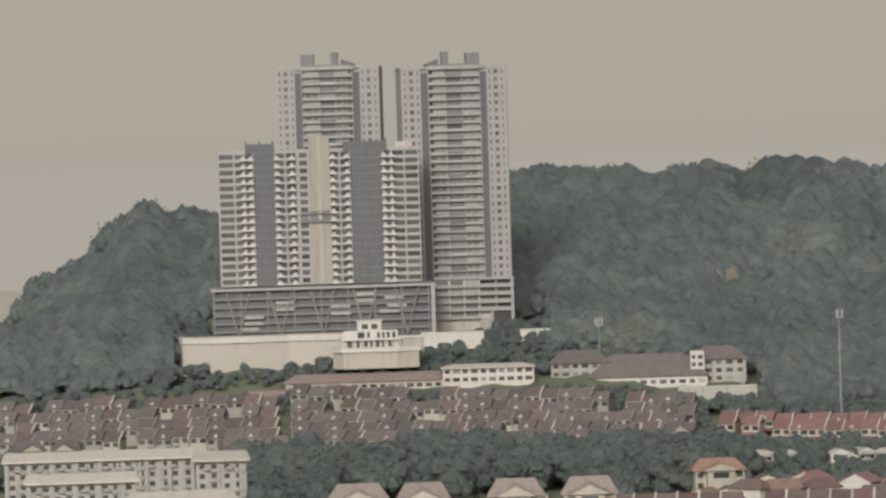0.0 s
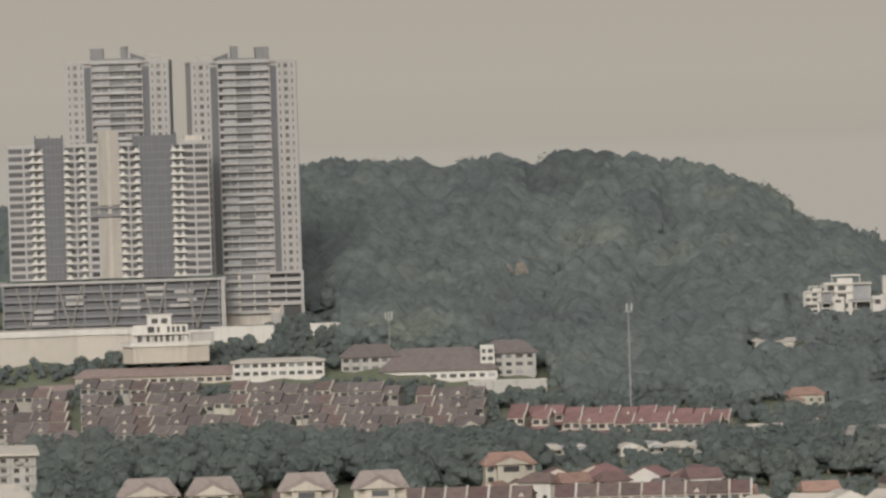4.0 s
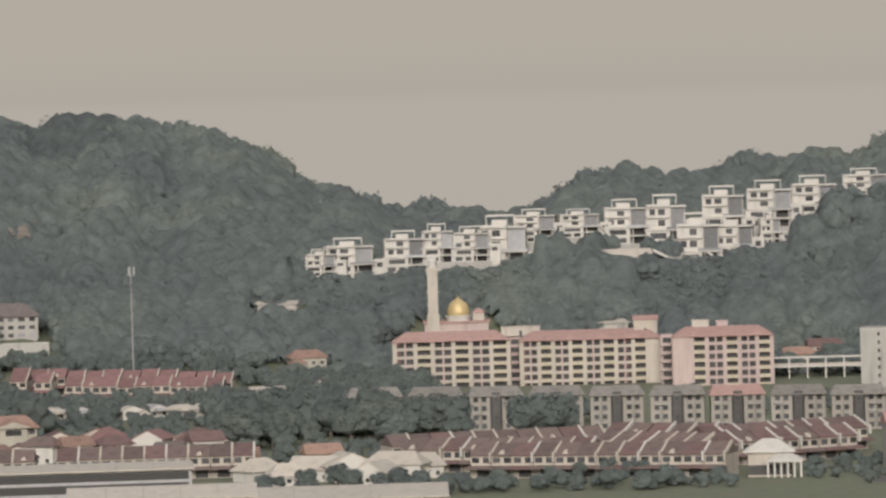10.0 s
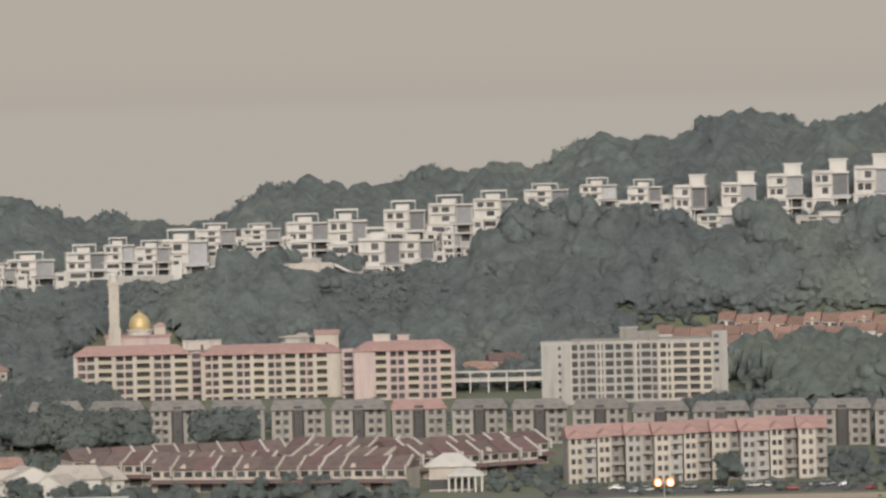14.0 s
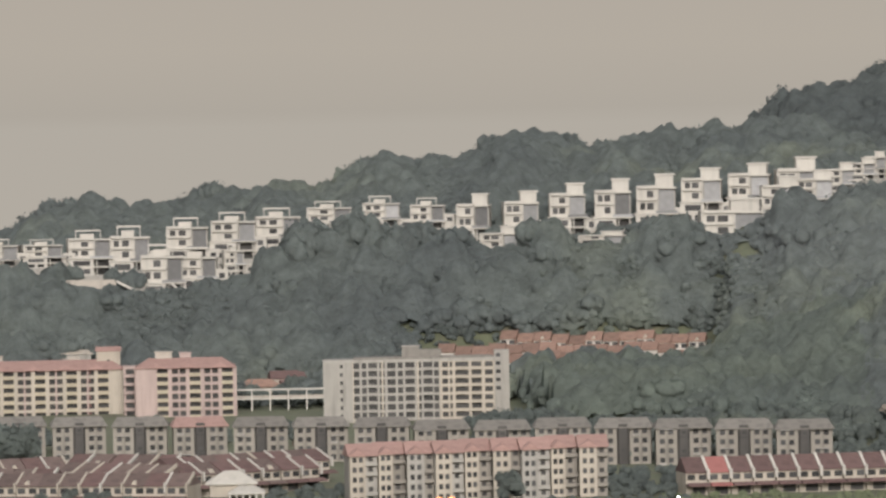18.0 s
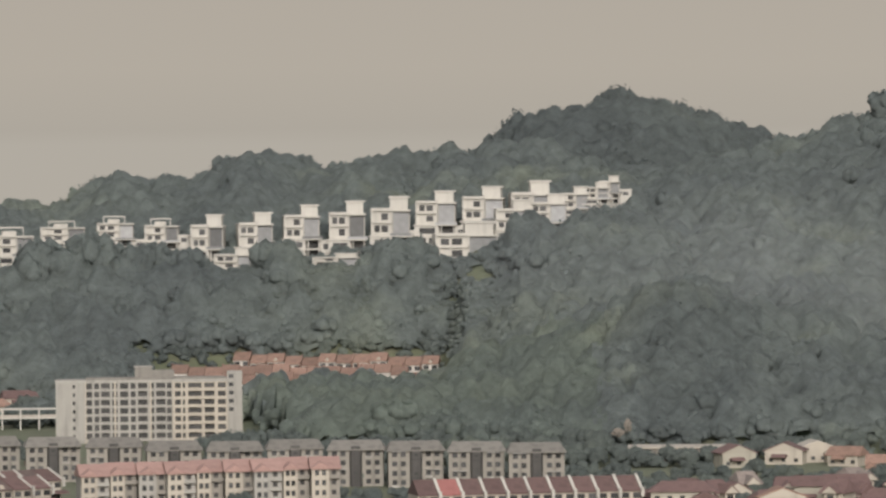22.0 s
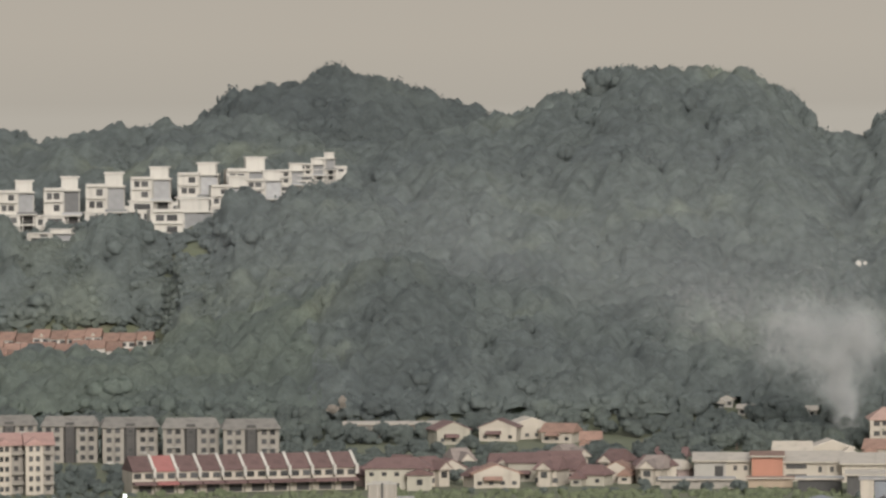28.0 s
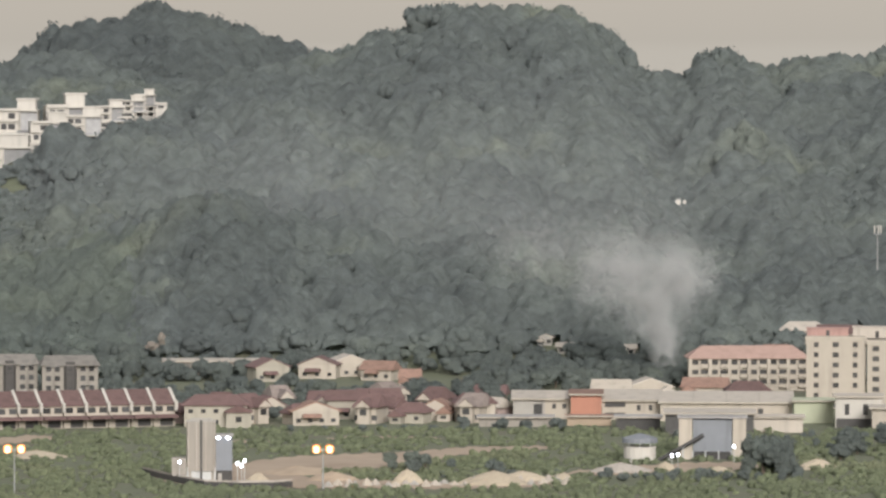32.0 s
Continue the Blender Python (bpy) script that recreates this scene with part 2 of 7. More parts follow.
# ---- building blocks ----
class Shape:
    """Boxes, roofs and tubes gathered into one mesh."""

    def __init__(self):
        self.v, self.f = [], []

    def box(self, x0, x1, y0, y1, z0, z1):
        n = len(self.v)
        self.v += [(x0, y0, z0), (x1, y0, z0), (x1, y1, z0), (x0, y1, z0), (x0, y0, z1), (x1, y0, z1), (x1, y1, z1), (x0, y1, z1)]
        self.f += [tuple(n + i for i in q) for q in ((3, 2, 1, 0), (4, 5, 6, 7), (0, 1, 5, 4), (1, 2, 6, 5), (2, 3, 7, 6), (3, 0, 4, 7))]
        return self

    def gable(self, x0, x1, y0, y1, z, rise, thick=0.25, along="x", hip=0.0):
        """A pitched roof of some thickness; hip draws the ridge in from both ends."""
        n = len(self.v)
        if along == "x":
            m = (y0 + y1) / 2
            top = [(x0 + hip, m, z + rise), (x1 - hip, m, z + rise)]
        else:
            m = (x0 + x1) / 2
            top = [(m, y0 + hip, z + rise), (m, y1 - hip, z + rise)]
        base = [(x0, y0), (x1, y0), (x1, y1), (x0, y1)]
        self.v += [(x, y, z - thick) for x, y in base] + [(x, y, z) for x, y in base] + top
        quads = [(3, 2, 1, 0), (0, 1, 5, 4), (1, 2, 6, 5), (2, 3, 7, 6), (3, 0, 4, 7)]
        if along == "x":
            quads += [(4, 5, 9, 8), (6, 7, 8, 9), (5, 6, 9), (7, 4, 8)]
        else:
            quads += [(5, 6, 9, 8), (7, 4, 8, 9), (4, 5, 8), (6, 7, 9)]
        self.f += [tuple(n + i for i in q) for q in quads]
        return self

    def prism(self, outline, z0, z1):
        """An upright block over a plan outline, counter-clockwise."""
        n, k = len(self.v), len(outline)
        self.v += [(x, y, z0) for x, y in outline] + [(x, y, z1) for x, y in outline]
        self.f += [tuple(n + i for i in reversed(range(k))), tuple(n + k + i for i in range(k))]
        self.f += [(n + i, n + (i + 1) % k, n + k + (i + 1) % k, n + k + i) for i in range(k)]
        return self

    def lathe(self, profile, sides=16, cx=0.0, cy=0.0):
        n = len(self.v)
        for r, z in profile:
            self.v += [(cx + r * math.cos(2 * math.pi * i / sides), cy + r * math.sin(2 * math.pi * i / sides), z) for i in range(sides)]
        for k in range(len(profile) - 1):
            self.f += [(n + k * sides + i, n + k * sides + (i + 1) % sides, n + (k + 1) * sides + (i + 1) % sides, n + (k + 1) * sides + i) for i in range(sides)]
        self.f += [tuple(n + i for i in reversed(range(sides))), tuple(n + (len(profile) - 1) * sides + i for i in range(sides))]
        return self

    def tube(self, a, b, ra, rb=None, sides=6):
        rb = ra if rb is None else rb
        a, b = Vector(a), Vector(b)
        q = (b - a).to_track_quat("Z", "Y")
        n = len(self.v)
        for p, r in ((a, ra), (b, rb)):
            self.v += [tuple(p + q @ Vector((r * math.cos(2 * math.pi * i / sides), r * math.sin(2 * math.pi * i / sides), 0))) for i in range(sides)]
        self.f += [(n + i, n + (i + 1) % sides, n + sides + (i + 1) % sides, n + sides + i) for i in range(sides)]
        self.f += [tuple(n + i for i in reversed(range(sides))), tuple(n + sides + i for i in range(sides))]
        return self

    def mesh(self, name, material):
        me = bpy.data.meshes.new(name)
        me.from_pydata(self.v, [], self.f)
        me.materials.append(material)
        return me


def B(*a):
    return Shape().box(*a)


def part(name, shape, material, parent, label="", at=(0, 0, 0), turn=0):
    """One mesh object under a thing or under a part; shape may be a finished mesh shared by alike pieces."""
    me = shape.mesh(name, material) if isinstance(shape, Shape) else shape
    ob = new(name, me)
    ob.parent = parent
    ob.location = at
    ob.rotation_euler = (0, 0, radians(turn))
    if label:
        ob["label"] = label
    return ob


def spot(bearing, d):
    """Plan position from a bearing in degrees to the right of north and a distance."""
    return d * math.sin(radians(bearing)), d * math.cos(radians(bearing))


def place(bearing, d, z=None, turn=0):
    """A pose on the ground, its front turned to the south along the bearing, then turned on."""
    x, y = spot(bearing, d)
    return pose(x, y, ground(x, y) if z is None else z, 0, 0, turn - bearing)


def thing(name, m, label, category, group=""):
    ob = new(name)
    ob.empty_display_size = 1
    ob.matrix_world = m
    ob.rotation_mode = "XYZ"
    return tagged(ob, label, category, group)


MESHES = {}


def shared(key, make, material):
    if key not in MESHES:
        MESHES[key] = make().mesh(key[0], material)
    return MESHES[key]


def pane(w, h, material=None):
    material = material or PANE
    return shared(("window", round(w, 2), round(h, 2), material.name), lambda: B(-w / 2, w / 2, 0, 0.08, 0, h), material)


def facade(th, x0, y0, z0, width, floors, storey, windows, material, turn=0, sill=0.9, head=2.2, depth=0.3, glazing=None, name="wall", skip=()):
    """A wall with real openings: spandrels and piers stand proud of the panes. windows: (centre along the wall, width)."""
    s = Shape()
    c, n = math.cos(radians(turn)), math.sin(radians(turn))
    if not windows:
        s.box(0, width, -depth, 0, z0, z0 + floors * storey)
    for k in range(floors if windows else 0):
        z = z0 + k * storey
        s.box(0, width, -depth, 0, z, z + sill)
        s.box(0, width, -depth, 0, z + head, z + storey)
        at = 0.0
        for cx, w in windows:
            if cx - w / 2 > at:
                s.box(at, cx - w / 2, -depth, 0, z + sill, z + head)
            at = cx + w / 2
        if at < width:
            s.box(at, width, -depth, 0, z + sill, z + head)
        for i, (cx, w) in enumerate(windows):
            if (k, i) in skip:
                continue
            lx, ly = cx, -0.08
            lit = (k * 7 + i * 13 + int(width * 3)) % 11
            part("window", pane(w, head - sill, glazing or (PANE_GREY if lit < 3 else SHADE if lit < 5 else PANE)), None, th, at=(x0 + c * lx - n * ly, y0 + n * lx + c * ly, z + sill), turn=turn)
    return part(name, s, material, th, at=(x0, y0, 0), turn=turn)


# ---- terrain ----
# bearing, height of the shelf below the hills, distance of the foot
HILLS = [(-9, 6, 1850), (-5.4, 20, 1850), (-4.6, 24, 1850), (-4.2, 25, 1850), (-3.65, 27, 1850), (-3.3, 28, 1850), (-2.95, 29, 1850), (-2.2, 31, 1850), (0.7, 31, 1850), (1.7, 28, 1850), (2.3, 25, 1860), (3.5, 22, 1880), (4.3, 22, 1900), (5.05, 26, 1950), (5.6, 33, 2020), (6.3, 34, 2060), (7.0, 34, 2060), (7.6, 35, 2060), (8.2, 36, 2060), (8.7, 36, 2060), (9.2, 36, 2060), (10.3, 38, 2060), (11.2, 42, 2050), (11.8, 44, 2030), (12.9, 47, 2010), (13.8, 50, 1900), (15.3, 52, 1850), (16.0, 58, 1830), (17.1, 62, 1820), (18.0, 58, 1810), (18.9, 60, 1800), (19.6, 66, 1790), (20.5, 70, 1790), (21.5, 68, 1790), (22.05, 60, 1790), (22.4, 54, 1790), (22.9, 58, 1790), (23.6, 56, 1780), (24.6, 56, 1780), (30, 50, 1780)]
# the tree-top line along each ridge: bearing, height
CANOPY_WEST = [(-9, 4), (-5.4, 16), (-4.75, 24), (-4.52, 36), (-4.43, 42), (-4.29, 45), (-4.23, 52), (-4.14, 58), (-3.93, 60), (-3.82, 64), (-3.64, 65), (-3.55, 70), (-3.46, 79), (-3.34, 83), (-3.22, 83), (-3.14, 88), (-2.98, 92), (-2.88, 88), (-2.77, 84), (-2.62, 89), (-2.53, 86), (-2.28, 82), (0.72, 99), (0.92, 100), (1.07, 101), (1.27, 99), (1.41, 97), (1.58, 99), (1.73, 101), (1.87, 98), (1.98, 95), (2.21, 93), (2.27, 97), (2.42, 100), (2.56, 99), (2.67, 97), (2.79, 98)]
CANOPY_SADDLE = [(3.04, 94), (3.19, 96), (3.25, 101), (3.42, 102), (3.59, 99), (3.68, 101), (3.82, 100), (3.92, 95), (3.98, 95), (4.09, 98), (4.21, 98), (4.34, 96), (4.48, 96), (4.58, 97), (4.72, 93), (4.89, 92), (5.06, 90), (5.18, 86), (5.26, 82), (5.35, 85), (5.49, 84), (5.6, 80), (5.66, 75), (5.8, 70), (5.97, 67), (6.14, 64), (6.31, 62), (6.4, 63), (6.54, 60), (6.62, 55), (6.76, 54), (6.88, 55), (6.97, 59), (7.07, 61), (7.17, 56), (7.31, 53), (7.45, 51), (7.65, 50)]
CANOPY_VILLA = [(8.15, 57), (8.26, 60), (8.44, 65), (8.58, 66), (8.69, 73), (8.76, 71), (8.82, 71), (8.9, 71), (9.02, 69), (9.19, 72), (9.36, 69), (9.59, 67), (9.76, 67), (9.99, 68), (10.08, 73), (10.23, 77), (10.37, 77), (10.7, 73), (10.99, 74), (11.16, 76), (11.22, 74), (11.37, 76), (11.57, 79), (11.66, 84), (11.89, 88), (12.15, 87), (12.37, 85), (12.49, 87), (12.66, 89), (12.78, 86), (12.95, 90), (13.04, 92), (13.21, 96), (13.41, 94), (13.7, 94), (13.93, 96), (14.05, 92), (14.13, 89), (14.28, 92), (14.51, 92), (14.62, 94), (14.85, 95), (15.14, 95), (15.31, 99), (15.48, 97), (15.69, 97), (15.86, 99), (15.94, 100)]
CANOPY_EAST = [(16.5, 100), (17.1, 88), (18, 92), (18.6, 98), (18.95, 99), (19.04, 103), (19.27, 106), (19.42, 112), (19.5, 112), (19.56, 110), (19.73, 113), (19.79, 120), (19.93, 121), (20.11, 123), (20.28, 121), (20.42, 122), (20.65, 121), (20.74, 118), (20.94, 121), (21.08, 121), (21.23, 119), (21.4, 121), (21.51, 117), (21.6, 114), (21.77, 112), (21.91, 106), (22.03, 97), (22.25, 93), (22.4, 88), (22.53, 93), (22.65, 94), (22.73, 101), (22.88, 104), (23.05, 102), (23.22, 98), (23.33, 96), (23.56, 97), (23.79, 100), (23.91, 97), (24.05, 100), (24.25, 98), (24.36, 97), (24.45, 101), (24.58, 104), (26, 98), (30, 90)]
CANOPY_SUMMIT = [(15.5, 70), (15.99, 109), (16.18, 116), (16.26, 112), (16.44, 116), (16.64, 114), (16.84, 116), (16.93, 121), (17.07, 126), (17.2, 126), (17.35, 122), (17.61, 118), (17.72, 118), (17.78, 119), (17.89, 116), (17.96, 115), (18.12, 113), (18.35, 108), (18.52, 104), (18.81, 102), (19.15, 90), (19.5, 70)]
HB, HS, HF = (np.array(c, float) for c in zip(*HILLS))
TB, TZ = (np.array(c, float) for c in zip(*CANOPY_WEST, *CANOPY_SADDLE, *CANOPY_VILLA, *CANOPY_EAST))
SB, SZ = (np.array(c, float) for c in zip(*CANOPY_SUMMIT))


def under(bs, zs, drop):
    """The ground below a tree-top line: its lower envelope, less the height of the trees."""
    b = np.arange(-9, 30.01, 0.06)
    z = np.interp(b, bs, zs)
    low = np.min([np.roll(z, k) for k in range(-3, 4)], axis=0)
    return b, np.convolve(np.pad(low, 3, "edge"), np.ones(7) / 7, "valid") - drop


CB, CZ = under(TB, TZ, 9.6)
KB, KZ = under(SB, SZ, 9.6)
KZ = np.where((KB > 15.5) & (KB < 19.5), KZ, 0)


def bump(b, d, cb, cd, h, wide, deep):
    return h * np.exp(-((b - cb) * 39.0 / wide) ** 2 - ((d - cd) / deep) ** 2)


def crest_distance(b):
    return np.interp(b, [-6, 0, 5, 8, 12, 16, 17.5, 30], [2480, 2560, 2560, 2450, 2420, 2420, 2340, 2340])


def heights(b, d):
    """Ground height over bearing and distance: plain, shelf, wooded ridge, then down to the sea."""
    b, d = np.asarray(b, float), np.asarray(d, float)
    shelf, crest, foot, far = np.interp(b, HB, HS), np.interp(b, CB, CZ), np.interp(b, HB, HF), crest_distance(b)
    t1 = np.clip((d - foot) / (2170 - foot), 0, 1)
    t2 = np.clip((d - 2170) / (far - 2170), 0, 1)
    t3 = np.clip((d - far) / 330, 0, 1)
    east = np.clip((b - 15.9) / 1.8, 0, 1)
    z = shelf * ((1 - east) * t1 ** 2.2 + east * (0.5 * t1 + 0.5 * t1 * t1))
    z = z + (crest - shelf) * (0.35 * t2 + 0.65 * t2 * t2 * (3 - 2 * t2))
    z = z - (crest + 8) * t3 * t3 * (3 - 2 * t3)
    back = np.interp(b, KB, KZ) * np.exp(-((d - 2640) / 130) ** 2)
    z = np.maximum(z, back)
    z = z + bump(b, d, 17.75, 1955, 25, 42, 70) + bump(b, d, 15.2, 1930, 10, 60, 60)
    # a level bench on the slope for the orange-roofed rows
    bench = np.clip((b - 12.0) / 0.5, 0, 1) * np.clip((15.6 - b) / 0.3, 0, 1)
    z = z + bench * (np.minimum(z, 6 + np.maximum(0, d - 2060) * 0.12 + np.maximum(0, d - 2122) * 0.7) - z)
    # spurs and gullies down the wooded slopes
    z = z + 4.5 * t1 * (1 - t3) * np.clip((d - 2235) / 60, 0, 1) * np.clip((crest_distance(b) - d) / 60, 0, 1) * np.sin(b * 5.3 + 0.7 * np.sin(d * 0.02)) * (0.6 + 0.4 * np.sin(b * 1.9))
    z = z + 3.5 * np.clip((b - 17.2) / 0.5, 0, 1) * t1 * (1 - t2) * np.sin(b * 4.1 + 0.012 * d)
    rough = 1.5 * np.sin(b * 9.1 + d * 0.021) * np.sin(b * 3.7 - d * 0.034) * t1
    return np.where(d > 4000, -6, z + rough)


def ground(x, y):
    return float(heights(math.degrees(math.atan2(x, y)), math.hypot(x, y)))


def sheet(name, verts, faces, material, smooth=True):
    me = bpy.data.meshes.new(name)
    verts, faces = np.asarray(verts, np.float32), np.asarray(faces, np.int32)
    k = faces.shape[1]
    me.vertices.add(len(verts))
    me.vertices.foreach_set("co", verts.ravel())
    me.loops.add(faces.size)
    me.loops.foreach_set("vertex_index", faces.ravel())
    me.polygons.add(len(faces))
    me.polygons.foreach_set("loop_start", np.arange(0, faces.size, k, dtype=np.int32))
    me.polygons.foreach_set("loop_total", np.full(len(faces), k, np.int32))
    if smooth:
        me.polygons.foreach_set("use_smooth", np.ones(len(faces), bool))
    me.update(calc_edges=True)
    me.materials.append(material)
    return new(name, me)


def polar_grid(bearings, rings, z_of):
    b, d = np.meshgrid(np.asarray(bearings, float), np.asarray(rings, float))
    z = z_of(b, d)
    verts = np.stack([d * np.sin(np.radians(b)), d * np.cos(np.radians(b)), z], -1).reshape(-1, 3)
    nb, nd = len(bearings), len(rings)
    i = np.arange(nd - 1)[:, None] * nb + np.arange(nb - 1)[None, :]
    return verts, np.stack([i, i + 1, i + nb + 1, i + nb], -1).reshape(-1, 4)[:, ::-1]


def far_ground(b, d):
    inside = (b > -9) & (b < 30)
    return np.where(inside, heights(np.clip(b, -9, 30), d), 0.0)


bearings = np.concatenate([np.arange(-178, -9, 8), np.arange(-9, 30, 0.12), np.arange(30, 183, 8)])
rings = np.concatenate([[1, 300, 700, 1000], np.arange(1200, 2820, 12), np.arange(2850, 4990, 150)])
land = sheet("ground", *polar_grid(bearings, rings, far_ground), SOIL)
tagged(land, "grassy plain rising to wooded coastal hills", "ground", kind="structure")

# the sea behind the hills
WATER = surface("calm_sea", (0.43, 0.405, 0.35), 0.6, 0.1, 0.01, single=0, world_scale=True)
sea = sheet("water", *polar_grid(np.arange(-30, 61, 3.0), np.arange(2750, 4960, 200), lambda b, d: 0 * b - 2.0), WATER)
tagged(sea, "calm pale sea under haze behind the hills", "sea", kind="structure")

# distant sea and sky lost in haze
HAZE = bpy.data.materials.new("distant_haze")
HAZE.use_nodes = True
hn = HAZE.node_tree
hn.nodes.clear()
h_out, h_em = hn.nodes.new("ShaderNodeOutputMaterial"), hn.nodes.new("ShaderNodeEmission")
h_geo, h_sep = hn.nodes.new("ShaderNodeNewGeometry"), hn.nodes.new("ShaderNodeSeparateXYZ")
h_noise, h_map = hn.nodes.new("ShaderNodeTexNoise"), hn.nodes.new("ShaderNodeMapping")
h_map.inputs["Scale"].default_value = (0.0012, 0.0012, 0.03)
h_noise.inputs["Scale"].default_value, h_noise.inputs["Detail"].default_value = 1.0, 4
link(hn, h_geo.outputs["Position"], h_map.inputs["Vector"])
link(hn, h_map.outputs["Vector"], h_noise.inputs["Vector"])
link(hn, h_geo.outputs["Position"], h_sep.inputs["Vector"])
h_shift = hn.nodes.new("ShaderNodeMath")
h_shift.operation = "MULTIPLY_ADD"
h_shift.inputs[1].default_value = 14.0
link(hn, h_noise.outputs["Fac"], h_shift.inputs[0])
link(hn, h_sep.outputs["Z"], h_shift.inputs[2])
h_range = hn.nodes.new("ShaderNodeMapRange")
h_range.inputs["From Min"].default_value, h_range.inputs["From Max"].default_value = 0, 400
link(hn, h_shift.outputs["Value"], h_range.inputs["Value"])
h_ramp = hn.nodes.new("ShaderNodeValToRGB")
stops = [(0.0, (0.432, 0.397, 0.342)), (0.255, (0.432, 0.398, 0.343)), (0.285, (0.413, 0.378, 0.324)), (0.315, (0.420, 0.383, 0.327)), (0.42, (0.438, 0.396, 0.335)), (1.0, (0.420, 0.375, 0.320))]
h_ramp.color_ramp.elements[0].color = (*stops[0][1], 1)
h_ramp.color_ramp.elements[1].color = (*stops[-1][1], 1)
for p, c in stops[1:-1]:
    h_ramp.color_ramp.elements.new(p).color = (*c, 1)
link(hn, h_range.outputs["Result"], h_ramp.inputs["Fac"])
link(hn, h_ramp.outputs["Color"], h_em.inputs["Color"])
link(hn, h_em.outputs["Emission"], h_out.inputs["Surface"])
wall_v, wall_f = [], []
for i, b in enumerate(np.arange(-60, 81, 4.0)):
    x, y = spot(b, 4940)
    wall_v += [(x, y, -8), (x, y, 900)]
    if i:
        wall_f.append((2 * i - 2, 2 * i, 2 * i + 1, 2 * i - 1))
backdrop = sheet("backdrop", wall_v, wall_f, HAZE)
tagged(backdrop, "pale beige haze where far sea meets sky", "sky", kind="structure")


# ---- vegetation ----
def crown_arrays(seed, radius, height, lumps, leaves, size, hearts=3):
    """Leaf clumps round several lobes, with a darker irregular heart in each lobe."""
    rng = np.random.default_rng(seed)
    verts, faces, n = [], [], 0
    ico = [(0, 0, 1)] + [(math.cos(a) * 0.894, math.sin(a) * 0.894, 0.447) for a in np.arange(5) * 2 * math.pi / 5]
    ico += [(math.cos(a) * 0.894, math.sin(a) * 0.894, -0.447) for a in (np.arange(5) + 0.5) * 2 * math.pi / 5] + [(0, 0, -1)]
    tri = [(0, 1 + i, 1 + (i + 1) % 5) for i in range(5)] + [(1 + i, 6 + i, 1 + (i + 1) % 5) for i in range(5)]
    tri += [(6 + i, 6 + (i + 1) % 5, 1 + (i + 1) % 5) for i in range(5)] + [(11, 6 + (i + 1) % 5, 6 + i) for i in range(5)]
    ico, tri = np.array(ico), np.array(tri)
    centres = [(0, 0, height * 0.55)]
    radii = [radius * 0.8]
    for k in range(lumps):
        a = 2 * math.pi * (k + rng.uniform(-0.3, 0.3)) / lumps
        r = radius * rng.uniform(0.36, 0.62)
        centres.append((r * math.cos(a), r * math.sin(a), height * rng.uniform(0.25, 0.72)))
        radii.append(radius * rng.uniform(0.4, 0.56))
    for c, r in list(zip(centres, radii))[:hearts]:
        w = ico * r * rng.uniform(0.74, 1.02, (12, 1)) * np.array([1, 1, 0.86]) + np.array(c)
        verts.append(w)
        f = np.concatenate([tri, tri[:, 2:3]], 1) + n
        faces.append(f)
        n += 12
    weight = np.array(radii) ** 2
    pick = rng.choice(len(radii), leaves, p=weight / weight.sum())
    for k in pick:
        v = rng.normal(size=3)
        v /= np.linalg.norm(v)
        v[2] = v[2] if v[2] > -0.35 else -v[2]
        p = np.array(centres[k]) + v * radii[k] * rng.uniform(0.82, 1.04) * np.array([1, 1, 0.88])
        nrm = v + rng.normal(size=3) * 0.26
        nrm /= np.linalg.norm(nrm)
        a = np.cross(nrm, rng.normal(size=3))
        a /= np.linalg.norm(a)
        b = np.cross(nrm, a)
        s = size * rng.uniform(0.6, 1.3)
        verts.append(np.array([p - a * s, p - b * s * 0.7 - nrm * 0.1, p + a * s, p + b * s * 0.7]))
        faces.append(np.array([[n, n + 1, n + 2, n + 3]]))
        n += 4
    return np.concatenate(verts), np.concatenate(faces)


